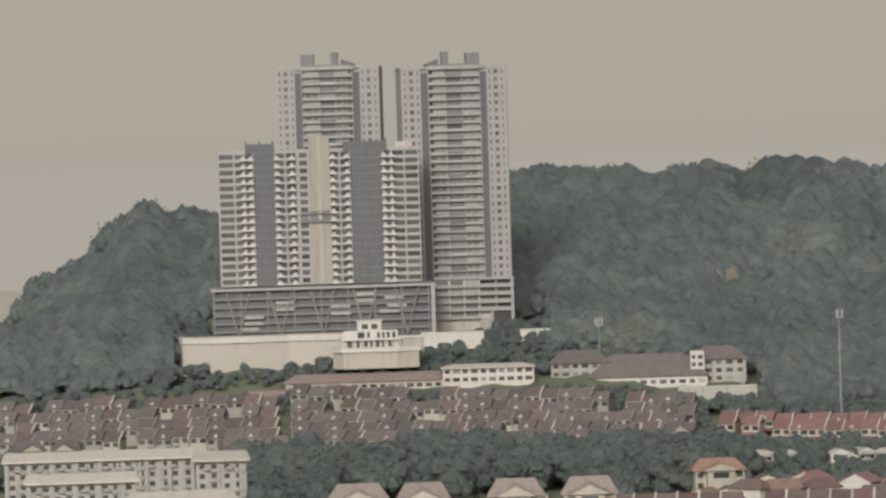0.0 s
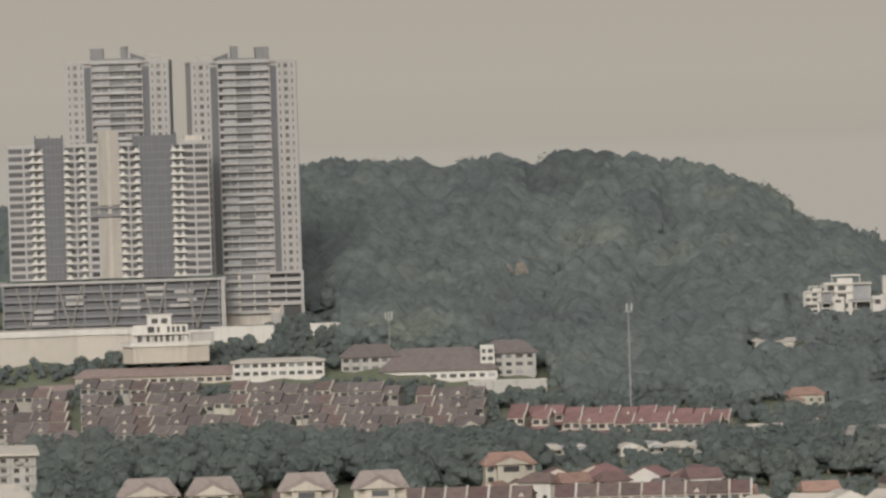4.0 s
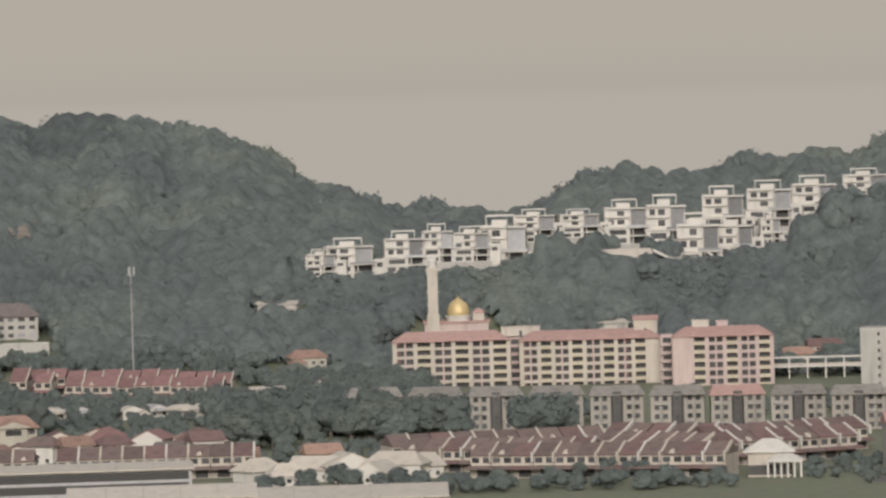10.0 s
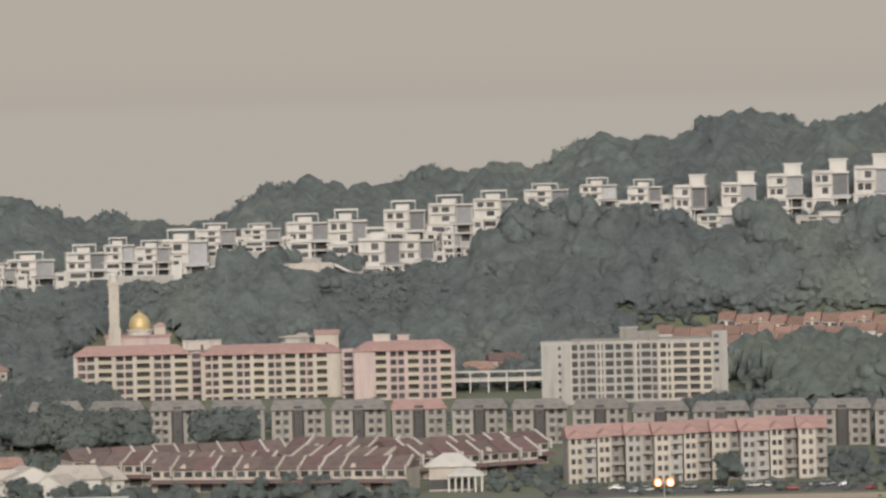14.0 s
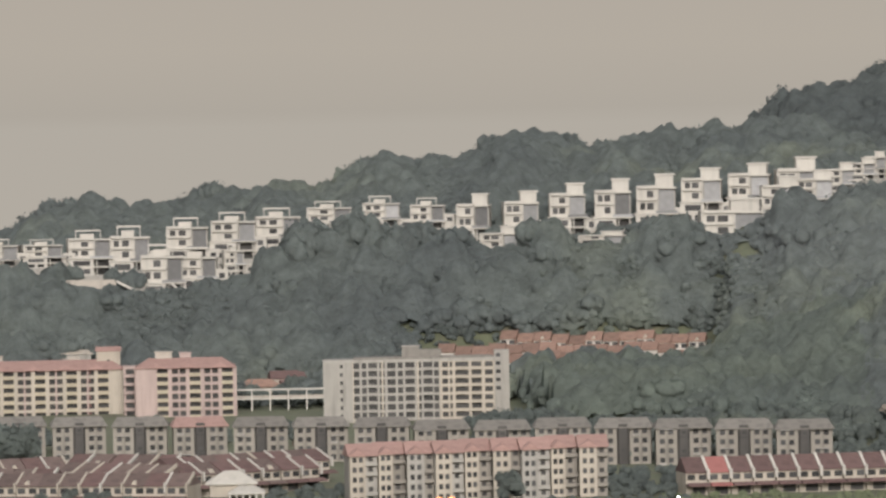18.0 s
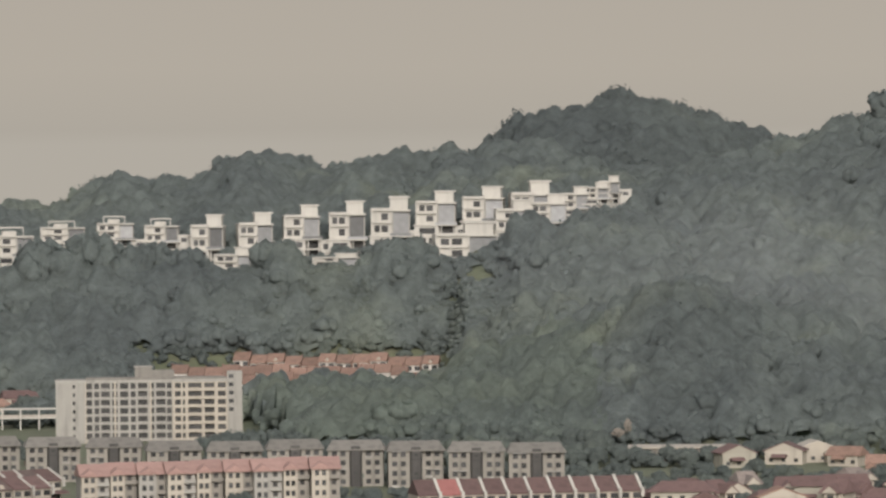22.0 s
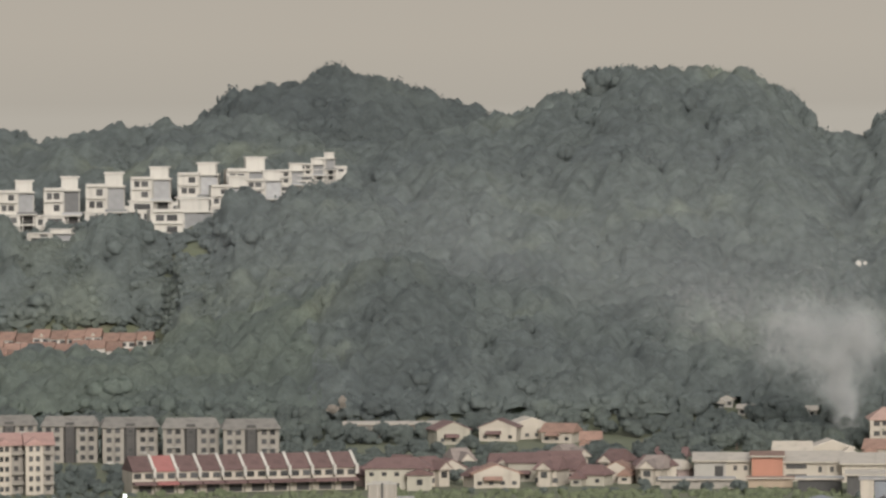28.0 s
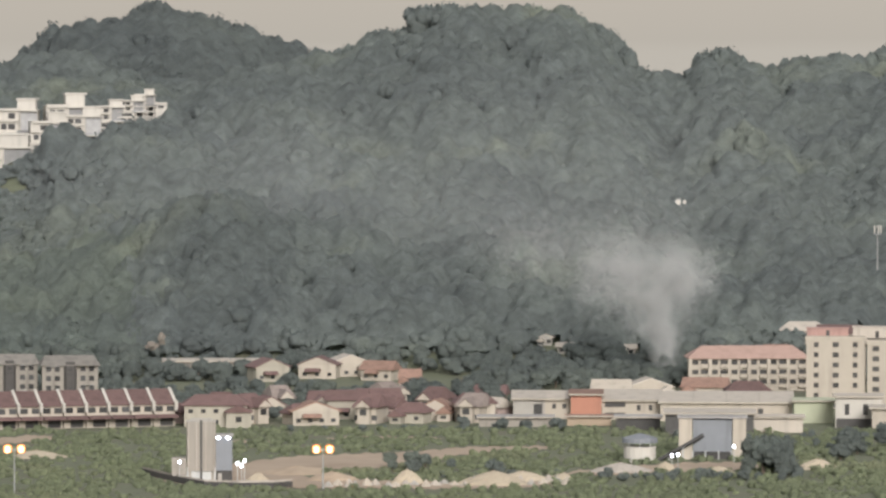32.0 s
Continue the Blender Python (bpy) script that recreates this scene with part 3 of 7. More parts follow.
def woods(name, spots, templates, material, label, seed):
    """One joined canopy of many crowns, each a turned and scaled lobe cluster standing on the ground."""
    rng = np.random.default_rng(seed)
    vs, fs, n = [], [], 0
    for x, y, z, size, *tall in spots:
        v, f = templates[rng.integers(len(templates))]
        a = rng.uniform(0, 2 * math.pi)
        c, s = math.cos(a), math.sin(a)
        w = np.empty_like(v)
        k = size * rng.uniform(0.85, 1.15)
        w[:, 0], w[:, 1] = (v[:, 0] * c - v[:, 1] * s) * k + x, (v[:, 0] * s + v[:, 1] * c) * k + y
        w[:, 2] = v[:, 2] * (tall[0] if tall else size * rng.uniform(0.85, 1.25)) + z
        vs.append(w)
        fs.append(f + n)
        n += len(v)
    vv, ff = np.concatenate(vs), np.concatenate(fs)
    me = bpy.data.meshes.new(name)
    triangle = ff[:, 2] == ff[:, 3]
    t, q = ff[triangle][:, :3], ff[~triangle]
    loops = np.concatenate([t.ravel(), q.ravel()]).astype(np.int32)
    total = np.concatenate([np.full(len(t), 3), np.full(len(q), 4)]).astype(np.int32)
    me.vertices.add(len(vv))
    me.vertices.foreach_set("co", vv.astype(np.float32).ravel())
    me.loops.add(len(loops))
    me.loops.foreach_set("vertex_index", loops)
    me.polygons.add(len(total))
    me.polygons.foreach_set("loop_start", np.concatenate([[0], np.cumsum(total)[:-1]]).astype(np.int32))
    me.polygons.foreach_set("loop_total", total)
    me.polygons.foreach_set("use_smooth", np.concatenate([np.ones(len(t), bool), np.zeros(len(q), bool)]))
    me.update(calc_edges=True)
    me.materials.append(material)
    return tagged(new(name, me), label, "forest", kind="stuff")


LOW = []  # plan circles of low shrubs: x, y, radius
CLEAR = []  # plan circles kept free of forest: x, y, radius


def keep_clear(bearing, d, radius):
    CLEAR.append((*spot(bearing, d), radius))


def shrubs_only(bearing, d, radius):
    LOW.append((*spot(bearing, d), radius))

# ---- condominium towers on the hill shelf ----
def slab_tower(name, bearing, d, z, turn, floors, label, first=0, s=1):
    """Point block: white window wings, dark recesses and a middle bay of full-width balconies; s mirrors the plan."""
    th = thing(name, place(bearing, d, z, turn), label, "tower block", "condominium towers")
    st, h = 3.1, floors * 3.1

    def mb(x0, x1, *r):
        return B(min(s * x0, s * x1), max(s * x0, s * x1), *r)

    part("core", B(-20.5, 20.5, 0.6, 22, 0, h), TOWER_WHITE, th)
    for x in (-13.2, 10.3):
        part("recess", mb(x, x + 2.9, 0.15, 0.7, 0, h - 1.5), DARK_GREY, th, "dark grey recess strip")
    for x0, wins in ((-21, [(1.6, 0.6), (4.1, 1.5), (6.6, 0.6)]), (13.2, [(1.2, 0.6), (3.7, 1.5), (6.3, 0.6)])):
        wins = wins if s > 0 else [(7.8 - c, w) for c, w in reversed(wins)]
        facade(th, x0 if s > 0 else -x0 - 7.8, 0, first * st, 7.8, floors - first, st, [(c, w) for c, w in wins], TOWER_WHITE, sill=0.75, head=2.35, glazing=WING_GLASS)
    # this side wall is coloured grey to look in shade
    facade(th, 21, 0, 0, 20, floors, st, [], MULLION_SHADE_GREY, turn=90)
    part("end_wall", B(-21, -20.5, 0, 22, 0, h), TOWER_WHITE, th)
    deck = shared(("balcony", 20.6), lambda: B(-10.3, 10.3, -1.5, 0.6, -0.25, 0.08).box(-10.3, -3.2, -1.5, -1.38, 0.08, 0.95).box(3.2, 10.3, -1.5, -1.38, 0.08, 0.95), TOWER_WHITE)
    rail = shared(("balcony_rail", 6), lambda: B(-3.2, 3.2, -1.42, -1.36, 0.08, 0.9), PANE_GREY)
    pair = shared(("balcony_glazing", 5), lambda: B(-2.6, -0.2, 0.38, 0.48, 0.1, 2.45).box(0.2, 2.6, 0.38, 0.48, 0.1, 2.45), PANE_GREY)
    mid = shared(("balcony_opening", 6), lambda: B(-2.9, 2.9, 0.36, 0.48, 0.1, 2.7), MID_GLASS)
    end = shared(("kitchen_opening", 1.5), lambda: B(-0.75, 0.75, -0.9, 0.5, 0.95, 2.5), PANE)
    for x in (-10.4, 10.2):
        part("fin", B(x, x + 0.3, -1.55, 0.6, 0, h), TOWER_WHITE, th)
    for x in (-3.3, 3.1):
        part("mid_fin", B(x, x + 0.2, -1.0, 0.6, 0, h), TOWER_WHITE, th)
    for k in range(first, floors):
        part("balcony", deck, None, th, at=(0, 0, k * st))
        part("balcony_rail", rail, None, th, "grey glass balcony rail", at=(0, 0, k * st))
        part("balcony_glazing", pair, None, th, at=(-6.4, 0, k * st))
        part("balcony_glazing", pair, None, th, at=(5.9, 0, k * st))
        part("balcony_opening", mid, None, th, at=(0, 0, k * st))
        part("kitchen_opening", end, None, th, at=(s * 9.3, 0, k * st))
    part("parapet", B(-21.2, 21.2, -0.4, 22, h, h + 0.9).box(-10.6, 10.6, -1.7, 1, h - 0.3, h + 1.2), TOWER_WHITE, th)
    part("lift_room", mb(-11, -5.6, 4, 9, h + 0.9, h + 6.2), ROOF_GREY, th)
    part("water_tank", mb(1.4, 4.2, 4, 8, h + 0.9, h + 6.8), ROOF_GREY, th)
    ramp = Shape()
    x0, x1 = s * 5.4, s * 11.0
    ramp.v = [(x0, 5, h + 0.9), (x1, 5, h + 0.9), (x1, 9, h + 0.9), (x0, 9, h + 0.9), (x0, 5, h + 4.0), (x1, 5, h + 2.0), (x1, 9, h + 2.0), (x0, 9, h + 4.0)]
    ramp.f = [(3, 2, 1, 0), (4, 5, 6, 7), (0, 1, 5, 4), (1, 2, 6, 5), (2, 3, 7, 6), (3, 0, 4, 7)]
    part("plant_screen", ramp, DARK_GREY, th, "sloping dark plant screen")
    part("roof_frame", mb(11.5, 18, 2, 2.4, h + 3.0, h + 3.5).box(*sorted((s * 11.5, s * 11.9)), 2, 2.4, h + 0.9, h + 3).box(*sorted((s * 17.6, s * 18)), 2, 2.4, h + 0.9, h + 3).box(*sorted((s * 11.5, s * 18)), 2.6, 3.0, h + 1.6, h + 1.9), TOWER_WHITE, th)
    part("roof_edge", B(-9, 9, 1.2, 6, h + 1.2, h + 1.9), ROOF_GREY, th)
    return th


# mullion grey, also the painted shade on the right side of the towers
MULLION_SHADE_GREY = surface("grey_mullions_and_side_shade", (0.16, 0.16, 0.163), 0.6, 0.12, 0.4, streak=0.3, single=0)
MID_GLASS = glass("grey_bay_glass", (0.175, 0.173, 0.17))
DEEP_GLASS = glass("deep_bay_glass", (0.08, 0.08, 0.082))
WING_GLASS = glass("brown_wing_glass", (0.135, 0.125, 0.112))
ROOF_GREY = surface("grey_roof_plant_paint", (0.175, 0.172, 0.17), 0.7, 0.12, 0.4, streak=0.3, single=0.05)
slab_tower("condominium_tower", 0.157, 2240, 42.0, 6, 32, "white high-rise with balcony bays and dark recesses", s=-1)
slab_tower("condominium_tower", -1.127, 2290, 44.0, -4, 32, "white high-rise behind the lower podium block", first=19)


BEIGE = surface("hazy_beige_paint", (0.335, 0.308, 0.268), 0.85, 0.08, 0.4, streak=0.3, single=0.05)


def podium_block():
    """Long seventeen-storey block on a car-park podium, with two dark glass shafts and a cream lift core."""
    th = thing("condominium_block", place(-1.24, 2200, 39.5, 2), "long white residential block with dark glass shafts on a podium", "apartment building")
    st, z0, fl = 3.05, 18.5, 17
    h = z0 + fl * st
    part("core", B(-38.8, 39, 0.8, 18, z0, h), CONCRETE, th)

    def bays(x0, width, wins, floors=fl):
        facade(th, x0, 0.4, z0, width, floors, st, wins, TOWER_WHITE, sill=0.8, head=2.6, glazing=DEEP_GLASS)

    bays(-39.5, 13.9, [(3.4, 5.4), (8.4, 3.2), (12.0, 2.6)])
    bays(-17.4, 9.2, [(2.3, 3.4), (6.6, 3.8)])
    bays(-8.2, 4.4, [(2.2, 3.0)])
    bays(4.2, 8.0, [(2.0, 3.2), (5.9, 3.4)])
    bays(24.8, 14.4, [(2.0, 2.6), (6.2, 4.4), (11.5, 5.0)])
    for x, w in ((-28.5, 11.2), (9.6, 17.2)):
        part("shaft_cap", B(x, x + w, -0.3, 3, h - 0.4, h + 3.5), DARK_GREY, th, "dark grey roof housing")
    for x, w in ((-25.6, 8.2), (12.2, 12.6)):
        part("glass_shaft", B(x, x + w, -0.4, 1.2, z0, h + 3.5), DARK_GREY, th, "dark grey glazed shaft")
        mull = Shape()
        for k in range(fl + 1):
            mull.box(x, x + w, -0.48, -0.4, z0 + k * st - 0.12, z0 + k * st + 0.12)
        for k in range(int(w / 1.6)):
            mull.box(x + k * 1.6, x + k * 1.6 + 0.12, -0.46, -0.4, z0, h + 3.5)
        part("mullions", mull, MULLION_SHADE_GREY, th)
    wing = shared(("balcony", 4), lambda: Shape().gable(-1.35, 1.35, -1.5, 0.5, 0.35, 1.6, 0.35, along="y"), WHITE)
    for x in (-29.5, -26.7, -16.2, -10.4, 5.4, 11.0, 25.6, 28.4):
        for k in range(fl):
            part("balcony", wing, None, th, at=(x, 0, z0 + k * st))
    part("lift_core", B(-3.8, -0.6, -0.5, 6, z0, z0 + 23.5).box(0.8, 4.2, -0.5, 6, z0, z0 + 23.5).box(-3.8, -0.6, -0.5, 6, z0 + 28.5, h + 6).box(0.8, 4.2, -0.5, 6, z0 + 28.5, h + 6).box(-3.8, 4.2, 0.6, 6, z0, h + 5.8), BEIGE, th, "tall beige-painted lift core")
    part("sky_bridge", B(-7.5, 5.5, -0.8, 2, z0 + 24, z0 + 25.2).box(-7.5, 5.5, -0.8, 2, z0 + 27.2, z0 + 28.0).box(-7.5, 5.5, 0.2, 2, z0 + 25.2, z0 + 27.2), ROOF_GREY, th, "grey sky bridge with open sides")
    for k in range(6):
        part("roof_post", B(-0.3, 0.3, -0.3, 0.3, h + 3.5, h + 4.6), DARK_GREY, th, at=((-28.2, -23, -17.8, 10.0, 18.0, 26.4)[k], 0.4, 0))
    part("core_stripe", B(-0.6, 0.8, -0.2, 0.7, z0, h + 5.9), CONCRETE, th, "grey-brown stripe between the cream shafts")
    part("parapet", B(-39.6, 39.3, 0.2, 18, h, h + 1.0), TOWER_WHITE, th)
    part("parapet_step", B(30, 37, 3, 9, h + 1, h + 3), CONCRETE, th)
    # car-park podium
    # one solid block, its dark colour stands for shade between open decks
    part("podium_core", B(-42, 43, 1.5, 30, -3, 17), DARK_GREY, th, "solid core painted dark as shaded car-park decks")
    part("podium_roof", B(-43.5, 44.5, -1.2, 30, 16.6, 17.6), TOWER_WHITE, th)
    part("garden_hedge", B(-41, 43, 0.2, 1.4, 17.6, 18.6), LEAF_DARK, th)
    rail = shared(("deck_edge", 85), lambda: B(-42.5, 43.5, -0.3, 1.6, 0, 0.9), ROOF_GREY)
    for k in range(5):
        part("deck_edge", rail, None, th, at=(0, 0, 0.2 + 3.2 * k))
    post = shared(("column", 17), lambda: B(-0.35, 0.35, -0.75, 0.1, -3, 16.6), ROOF_GREY)
    for k in range(9):
        part("column", post, None, th, at=(-42.5 + 10.5 * k, 0, 0))
    part("end_column", B(42.4, 44.0, -1.0, 2, -3, 16.6), TOWER_WHITE, th, "white end column")
    pane_row = shared(("deck_glass", 10), lambda: B(-5.0, 5.0, -0.2, -0.1, 0.9, 2.2), DARK_GREY)
    for k in range(8):
        for f in range(5):
            if (k * 5 + f * 3) % 4:
                part("deck_glass", pane_row, None, th, at=(-37.2 + 10.5 * k, 0, 0.2 + 3.2 * f))
    brace = shared(("brace", 17), lambda: Shape().tube((-4.5, -0.8, 16), (0, -0.8, -2), 0.45).tube((4.5, -0.8, 16), (0, -0.8, -2), 0.4), TILE_GREY)
    for k in range(5):
        part("brace", brace, None, th, at=(-33 + 16.5 * k, 0, 0))
    panel = shared(("deck_screen", 8), lambda: B(-3.8, 3.8, -0.75, -0.45, 0, 1.3), TOWER_WHITE)
    for x, z in ((-27, 5.6), (-27, 3.2), (-14.5, 11), (-14.5, 8.4), (7, 9), (7, 6.2), (28, 11.8), (26, 6.5), (29, 8.6), (-29, 1), (17, 13.5), (17, 11)):
        part("deck_screen", panel, None, th, "white deck screen", at=(x, 0, z))


podium_block()


def tower_base():
    th = thing("tower_podium", place(0.30, 2232, 41.0, 3), "white stepped podium at the foot of a high-rise", "podium")
    part("body", B(-15.2, 15.2, 1, 24, -4, 16), CONCRETE, th)
    edge = shared(("deck_edge", 18), lambda: B(-15.6, 2.4, -1.2, 1.2, 0, 1.2), TOWER_WHITE)
    band = shared(("deck_band", 14), lambda: B(2.4, 15.7, -1.8, 1.2, 0, 1.5), TOWER_WHITE)
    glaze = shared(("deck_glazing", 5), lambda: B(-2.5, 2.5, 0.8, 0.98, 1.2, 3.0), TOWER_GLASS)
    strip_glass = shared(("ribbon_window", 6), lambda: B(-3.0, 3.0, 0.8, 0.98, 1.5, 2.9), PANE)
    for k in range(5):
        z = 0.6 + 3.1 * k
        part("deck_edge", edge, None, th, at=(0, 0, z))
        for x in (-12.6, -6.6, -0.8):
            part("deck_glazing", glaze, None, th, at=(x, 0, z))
        if k:
            part("deck_band", band, None, th, at=(0, 0, z))
            for x in (5.6, 12.2):
                part("ribbon_window", strip_glass, None, th, at=(x, 0, z))
    part("corner_wall", B(14.6, 15.8, -1.9, 3, -4, 16.4), TOWER_WHITE, th)
    # a dark block paints the shade of the entrance
    part("entrance", B(7.6, 14.4, -1.2, 1.2, -4, 3.2), SHADE, th, "entrance opening painted dark as shade")
    part("entrance_frame", B(6.4, 7.6, -1.6, 1.2, -4, 3.7).box(2.4, 7.6, -1.4, 1.2, -4, 0.6), TOWER_WHITE, th)
    part("roof_edge", B(2.2, 16, -2.0, 4, 16.1, 16.9), TOWER_WHITE, th)


tower_base()


# ---- retaining wall and the show house below the towers ----
PALE_WALL = surface("pale_retaining_render", (0.43, 0.392, 0.338), 0.85, 0.07, 0.3, streak=0.12, single=0.03)
TILE_FADED = surface("sun_faded_roof_sheets", (0.25, 0.192, 0.172), 0.9, 0.18, 0.5, streak=0.3, bump=0.2, single=0.08)


def retaining_wall():
    th = thing("retaining_wall", pose(0, 0, 0), "long curved cream retaining wall on the slope", "wall")
    arc = [(-2.72, 2165), (-2.68, 2153), (-2.4, 2148), (-2.0, 2150), (-1.6, 2154), (-1.1, 2152), (-0.55, 2158)]
    for (b0, d0), (b1, d1) in zip(arc, arc[1:]):
        s = Shape()
        p, q = spot(b0, d0), spot(b1, d1)
        p2, q2 = spot(b0, d0 + 40), spot(b1, d1 + 40)
        s.prism([p, q, q2, p2], 18, 39.2)
        part("wall_panel", s, PALE_WALL, th)
        e = Shape().prism([spot(b0, d0 - 0.8), spot(b1, d1 - 0.8), q, p], 37.6, 39.9)
        part("coping", e, WHITE, th)


retaining_wall()


def show_house():
    th = thing("show_house", place(-0.72, 2120, 29.5, 0), "white three-storey hillside house on a curved base", "house")
    part("base", Shape().prism([(-16, 2), (-12, -3), (8, -3), (16.5, 1), (16, 12), (-16, 12)], -2, 4.2), CREAM, th)
    part("terrace", Shape().prism([(-17, 2), (-13, -3.8), (8.5, -3.8), (17.2, 1), (16.6, 12), (-17, 12)], 4.2, 5.6), WHITE, th)
    part("body", B(-12, 8.6, 2.3, 10, 5.6, 12), WHITE, th)
    facade(th, -12, 2.3, 5.6, 20.6, 1, 3.2, [(2.6, 2.2), (5.6, 1.2), (8.2, 2.0), (10.6, 1.0), (13.0, 1.4), (15.2, 1.4), (18.0, 2.0)], WHITE, sill=0.2, head=2.6, glazing=SHADE)
    facade(th, -12, 2.3, 8.8, 20.6, 1, 3.4, [(6.8, 2.6), (9.6, 0.9), (13.4, 1.0), (15.2, 1.0), (17.0, 1.2), (19.2, 1.2)], WHITE, sill=0.5, head=2.7, glazing=SHADE)
    for x in (-12.4, -8.6, -4.6, -0.6, 3.4, 6.2, 9.0):
        part("verandah_post", B(x, x + 0.5, 0.4, 0.9, 5.6, 8.6), WHITE, th)
    part("verandah_roof", B(-12.6, 9.6, 0.2, 2.3, 8.5, 9.1), WHITE, th)
    part("side_wing", B(8.9, 18.5, 4, 10, 4, 9.0), GREY_WHITE, th)
    part("wing_roof", B(8.9, 19.2, 3.4, 10.4, 9.0, 9.7), WHITE, th)
    part("upper_body", B(-6.5, 2.5, 2.5, 8, 12, 15.6), WHITE, th)
    facade(th, -6.5, 2.5, 12, 9, 1, 3.6, [(2.8, 2.4), (6.4, 2.4)], WHITE, sill=0.7, head=2.6, glazing=SHADE)
    part("roof_slab", B(-7, 3, 2, 8.5, 15.6, 16.1), WHITE, th)
    rail = shared(("railing_post", 1), lambda: B(-0.08, 0.08, -0.08, 0.08, 0, 1), WHITE)
    for k in range(14):
        part("railing_post", rail, None, th, at=(-12 + 1.6 * k, -3.4, 5.6))


show_house()


def long_wall(b0, b1, d, z, h, material, label):
    w = math.radians(b1 - b0) * d
    th = thing("boundary_wall", place((b0 + b1) / 2, d, z), label, "wall")
    part("wall_panel", B(-w / 2, w / 2, 0, 0.5, -4, h), material, th)
    part("coping", B(-w / 2 - 0.2, w / 2 + 0.2, -0.2, 0.7, h, h + 0.3), WHITE, th)


long_wall(-0.25, 0.39, 2180, 35.6, 2.6, WHITE, "low white boundary wall on the slope")
long_wall(0.76, 1.33, 2200, 35.6, 2.2, WHITE, "low white roadside wall among trees")


# ---- houses ----
def terrace_template(roof, wall, fin, label, group, rise=2.8, thick=0.5, finned=True, porch=True):
    """One two-storey terrace house with porch, windows and door, and a raised party wall on its front slope."""
    th = thing("terrace_house", pose(0, 0, -900), label, "terrace house", group)
    part("wall", B(-3.0, 3.0, 0, 13, -2, 6.2), wall, th)
    part("roof", Shape().gable(-3.05, 3.05, -0.6, 13.6, 6.2, rise), roof, th)
    if porch:
        part("porch_roof", Shape().gable(-3.0, 3.0, -4.4, 0.6, 2.7, 0.7), roof, th)
        part("door", B(-1.2, 2.4, -0.06, 0.1, 0, 2.3), SHADE, th, "dark glazed front doors")
    if finned:
        s = Shape()
        y0, y1, za, zb, xa = -0.8, 6.6, 6.5, 6.6 + rise, 3.05 - thick / 2
        xb = xa + thick
        s.v += [(xa, y0, za - 0.9), (xb, y0, za - 0.9), (xb, y1, zb - 0.9), (xa, y1, zb - 0.9), (xa, y0, za), (xb, y0, za), (xb, y1, zb), (xa, y1, zb)]
        s.f += [(3, 2, 1, 0), (4, 5, 6, 7), (0, 1, 5, 4), (1, 2, 6, 5), (2, 3, 7, 6), (3, 0, 4, 7)]
        s.box(xa, xb, y0 - 0.7, y0, za - 2.2, za + 0.5)
        part("party_wall", s, fin, th)
    else:
        part("dormer", Shape().gable(-1.1, 1.1, 0.0, 3.2, 6.2, 1.4, along="y"), fin, th)
    part("window", B(-2.6, -0.5, -0.06, 0.1, 4.0, 5.5), PANE, th)
    part("window", B(0.6, 2.7, -0.06, 0.1, 4.0, 5.5), PANE, th)
    return th


def row_of(kinds, b0, d0, b1, d1, pitch=6.1, flip=False, gaps=(), z=None, pattern=(0,)):
    """A street row of copies between two plan points, facing across the line; pattern picks the kind of each house."""
    (x0, y0), (x1, y1) = spot(b0, d0), spot(b1, d1)
    length = math.hypot(x1 - x0, y1 - y0)
    n = max(1, int(length / pitch))
    a = math.degrees(math.atan2(y1 - y0, x1 - x0)) + (180 if flip else 0)
    for k in range(n):
        if k in gaps:
            continue
        t = (k + 0.5) / n
        x, y = x0 + (x1 - x0) * t, y0 + (y1 - y0) * t
        copy_thing(kinds[pattern[k % len(pattern)]], pose(x, y, ground(x, y) + 0.2 if z is None else z, 0, 0, a))


BROWN_ROWS, RED_ROWS, MAROON_ROWS, DARK_ROWS, ORANGE_ROWS = "brown-roofed terrace rows", "red-roofed terrace rows", "maroon-roofed terrace rows", "dark-roofed terrace rows", "orange-roofed hillside rows"
BROWN = [terrace_template(TILE_BROWN, YELLOW, GREY, "two-storey terrace house with brown tiled roof", BROWN_ROWS, thick=0.35, porch=False),
         terrace_template(TILE_BROWN, GREY, CREAM, "brown-roofed terrace house with small gabled dormer", BROWN_ROWS, finned=False, porch=False),
         terrace_template(TILE_DARK, YELLOW, CREAM, "brown-roofed terrace house with pale party wall", BROWN_ROWS, thick=0.6, porch=False)]
RED = [terrace_template(TILE_RED, CREAM, CREAM, "terrace house with red tiled roof and cream party wall", RED_ROWS, thick=0.5),
       terrace_template(TILE_RED, CREAM, CREAM, "red-roofed terrace house with cream gabled dormer", RED_ROWS, finned=False)]
MAROON = [terrace_template(TILE_MAROON, CREAM, WHITE, "terrace house with maroon tiled roof and white party wall", MAROON_ROWS, 3.8, 0.8),
          terrace_template(TILE_BRIGHT, CREAM, WHITE, "terrace house with bright red roof and white party wall", MAROON_ROWS, 3.8, 0.8),
          terrace_template(TILE_MAROON, CREAM, WHITE, "maroon-roofed terrace house with cream gabled dormer", MAROON_ROWS, 3.4, finned=False)]
DARK = [terrace_template(TILE_DARK, CREAM, CREAM, "terrace house with dark brown roof and pale party wall", DARK_ROWS, 3.0, 0.6),
        terrace_template(TILE_DARK, CREAM, CREAM, "dark-roofed terrace house with cream gabled dormer", DARK_ROWS, 3.0, finned=False),
        terrace_template(TILE_MAROON, CREAM, WHITE, "maroon-brown terrace house with white party wall", DARK_ROWS, 3.0, 0.6)]
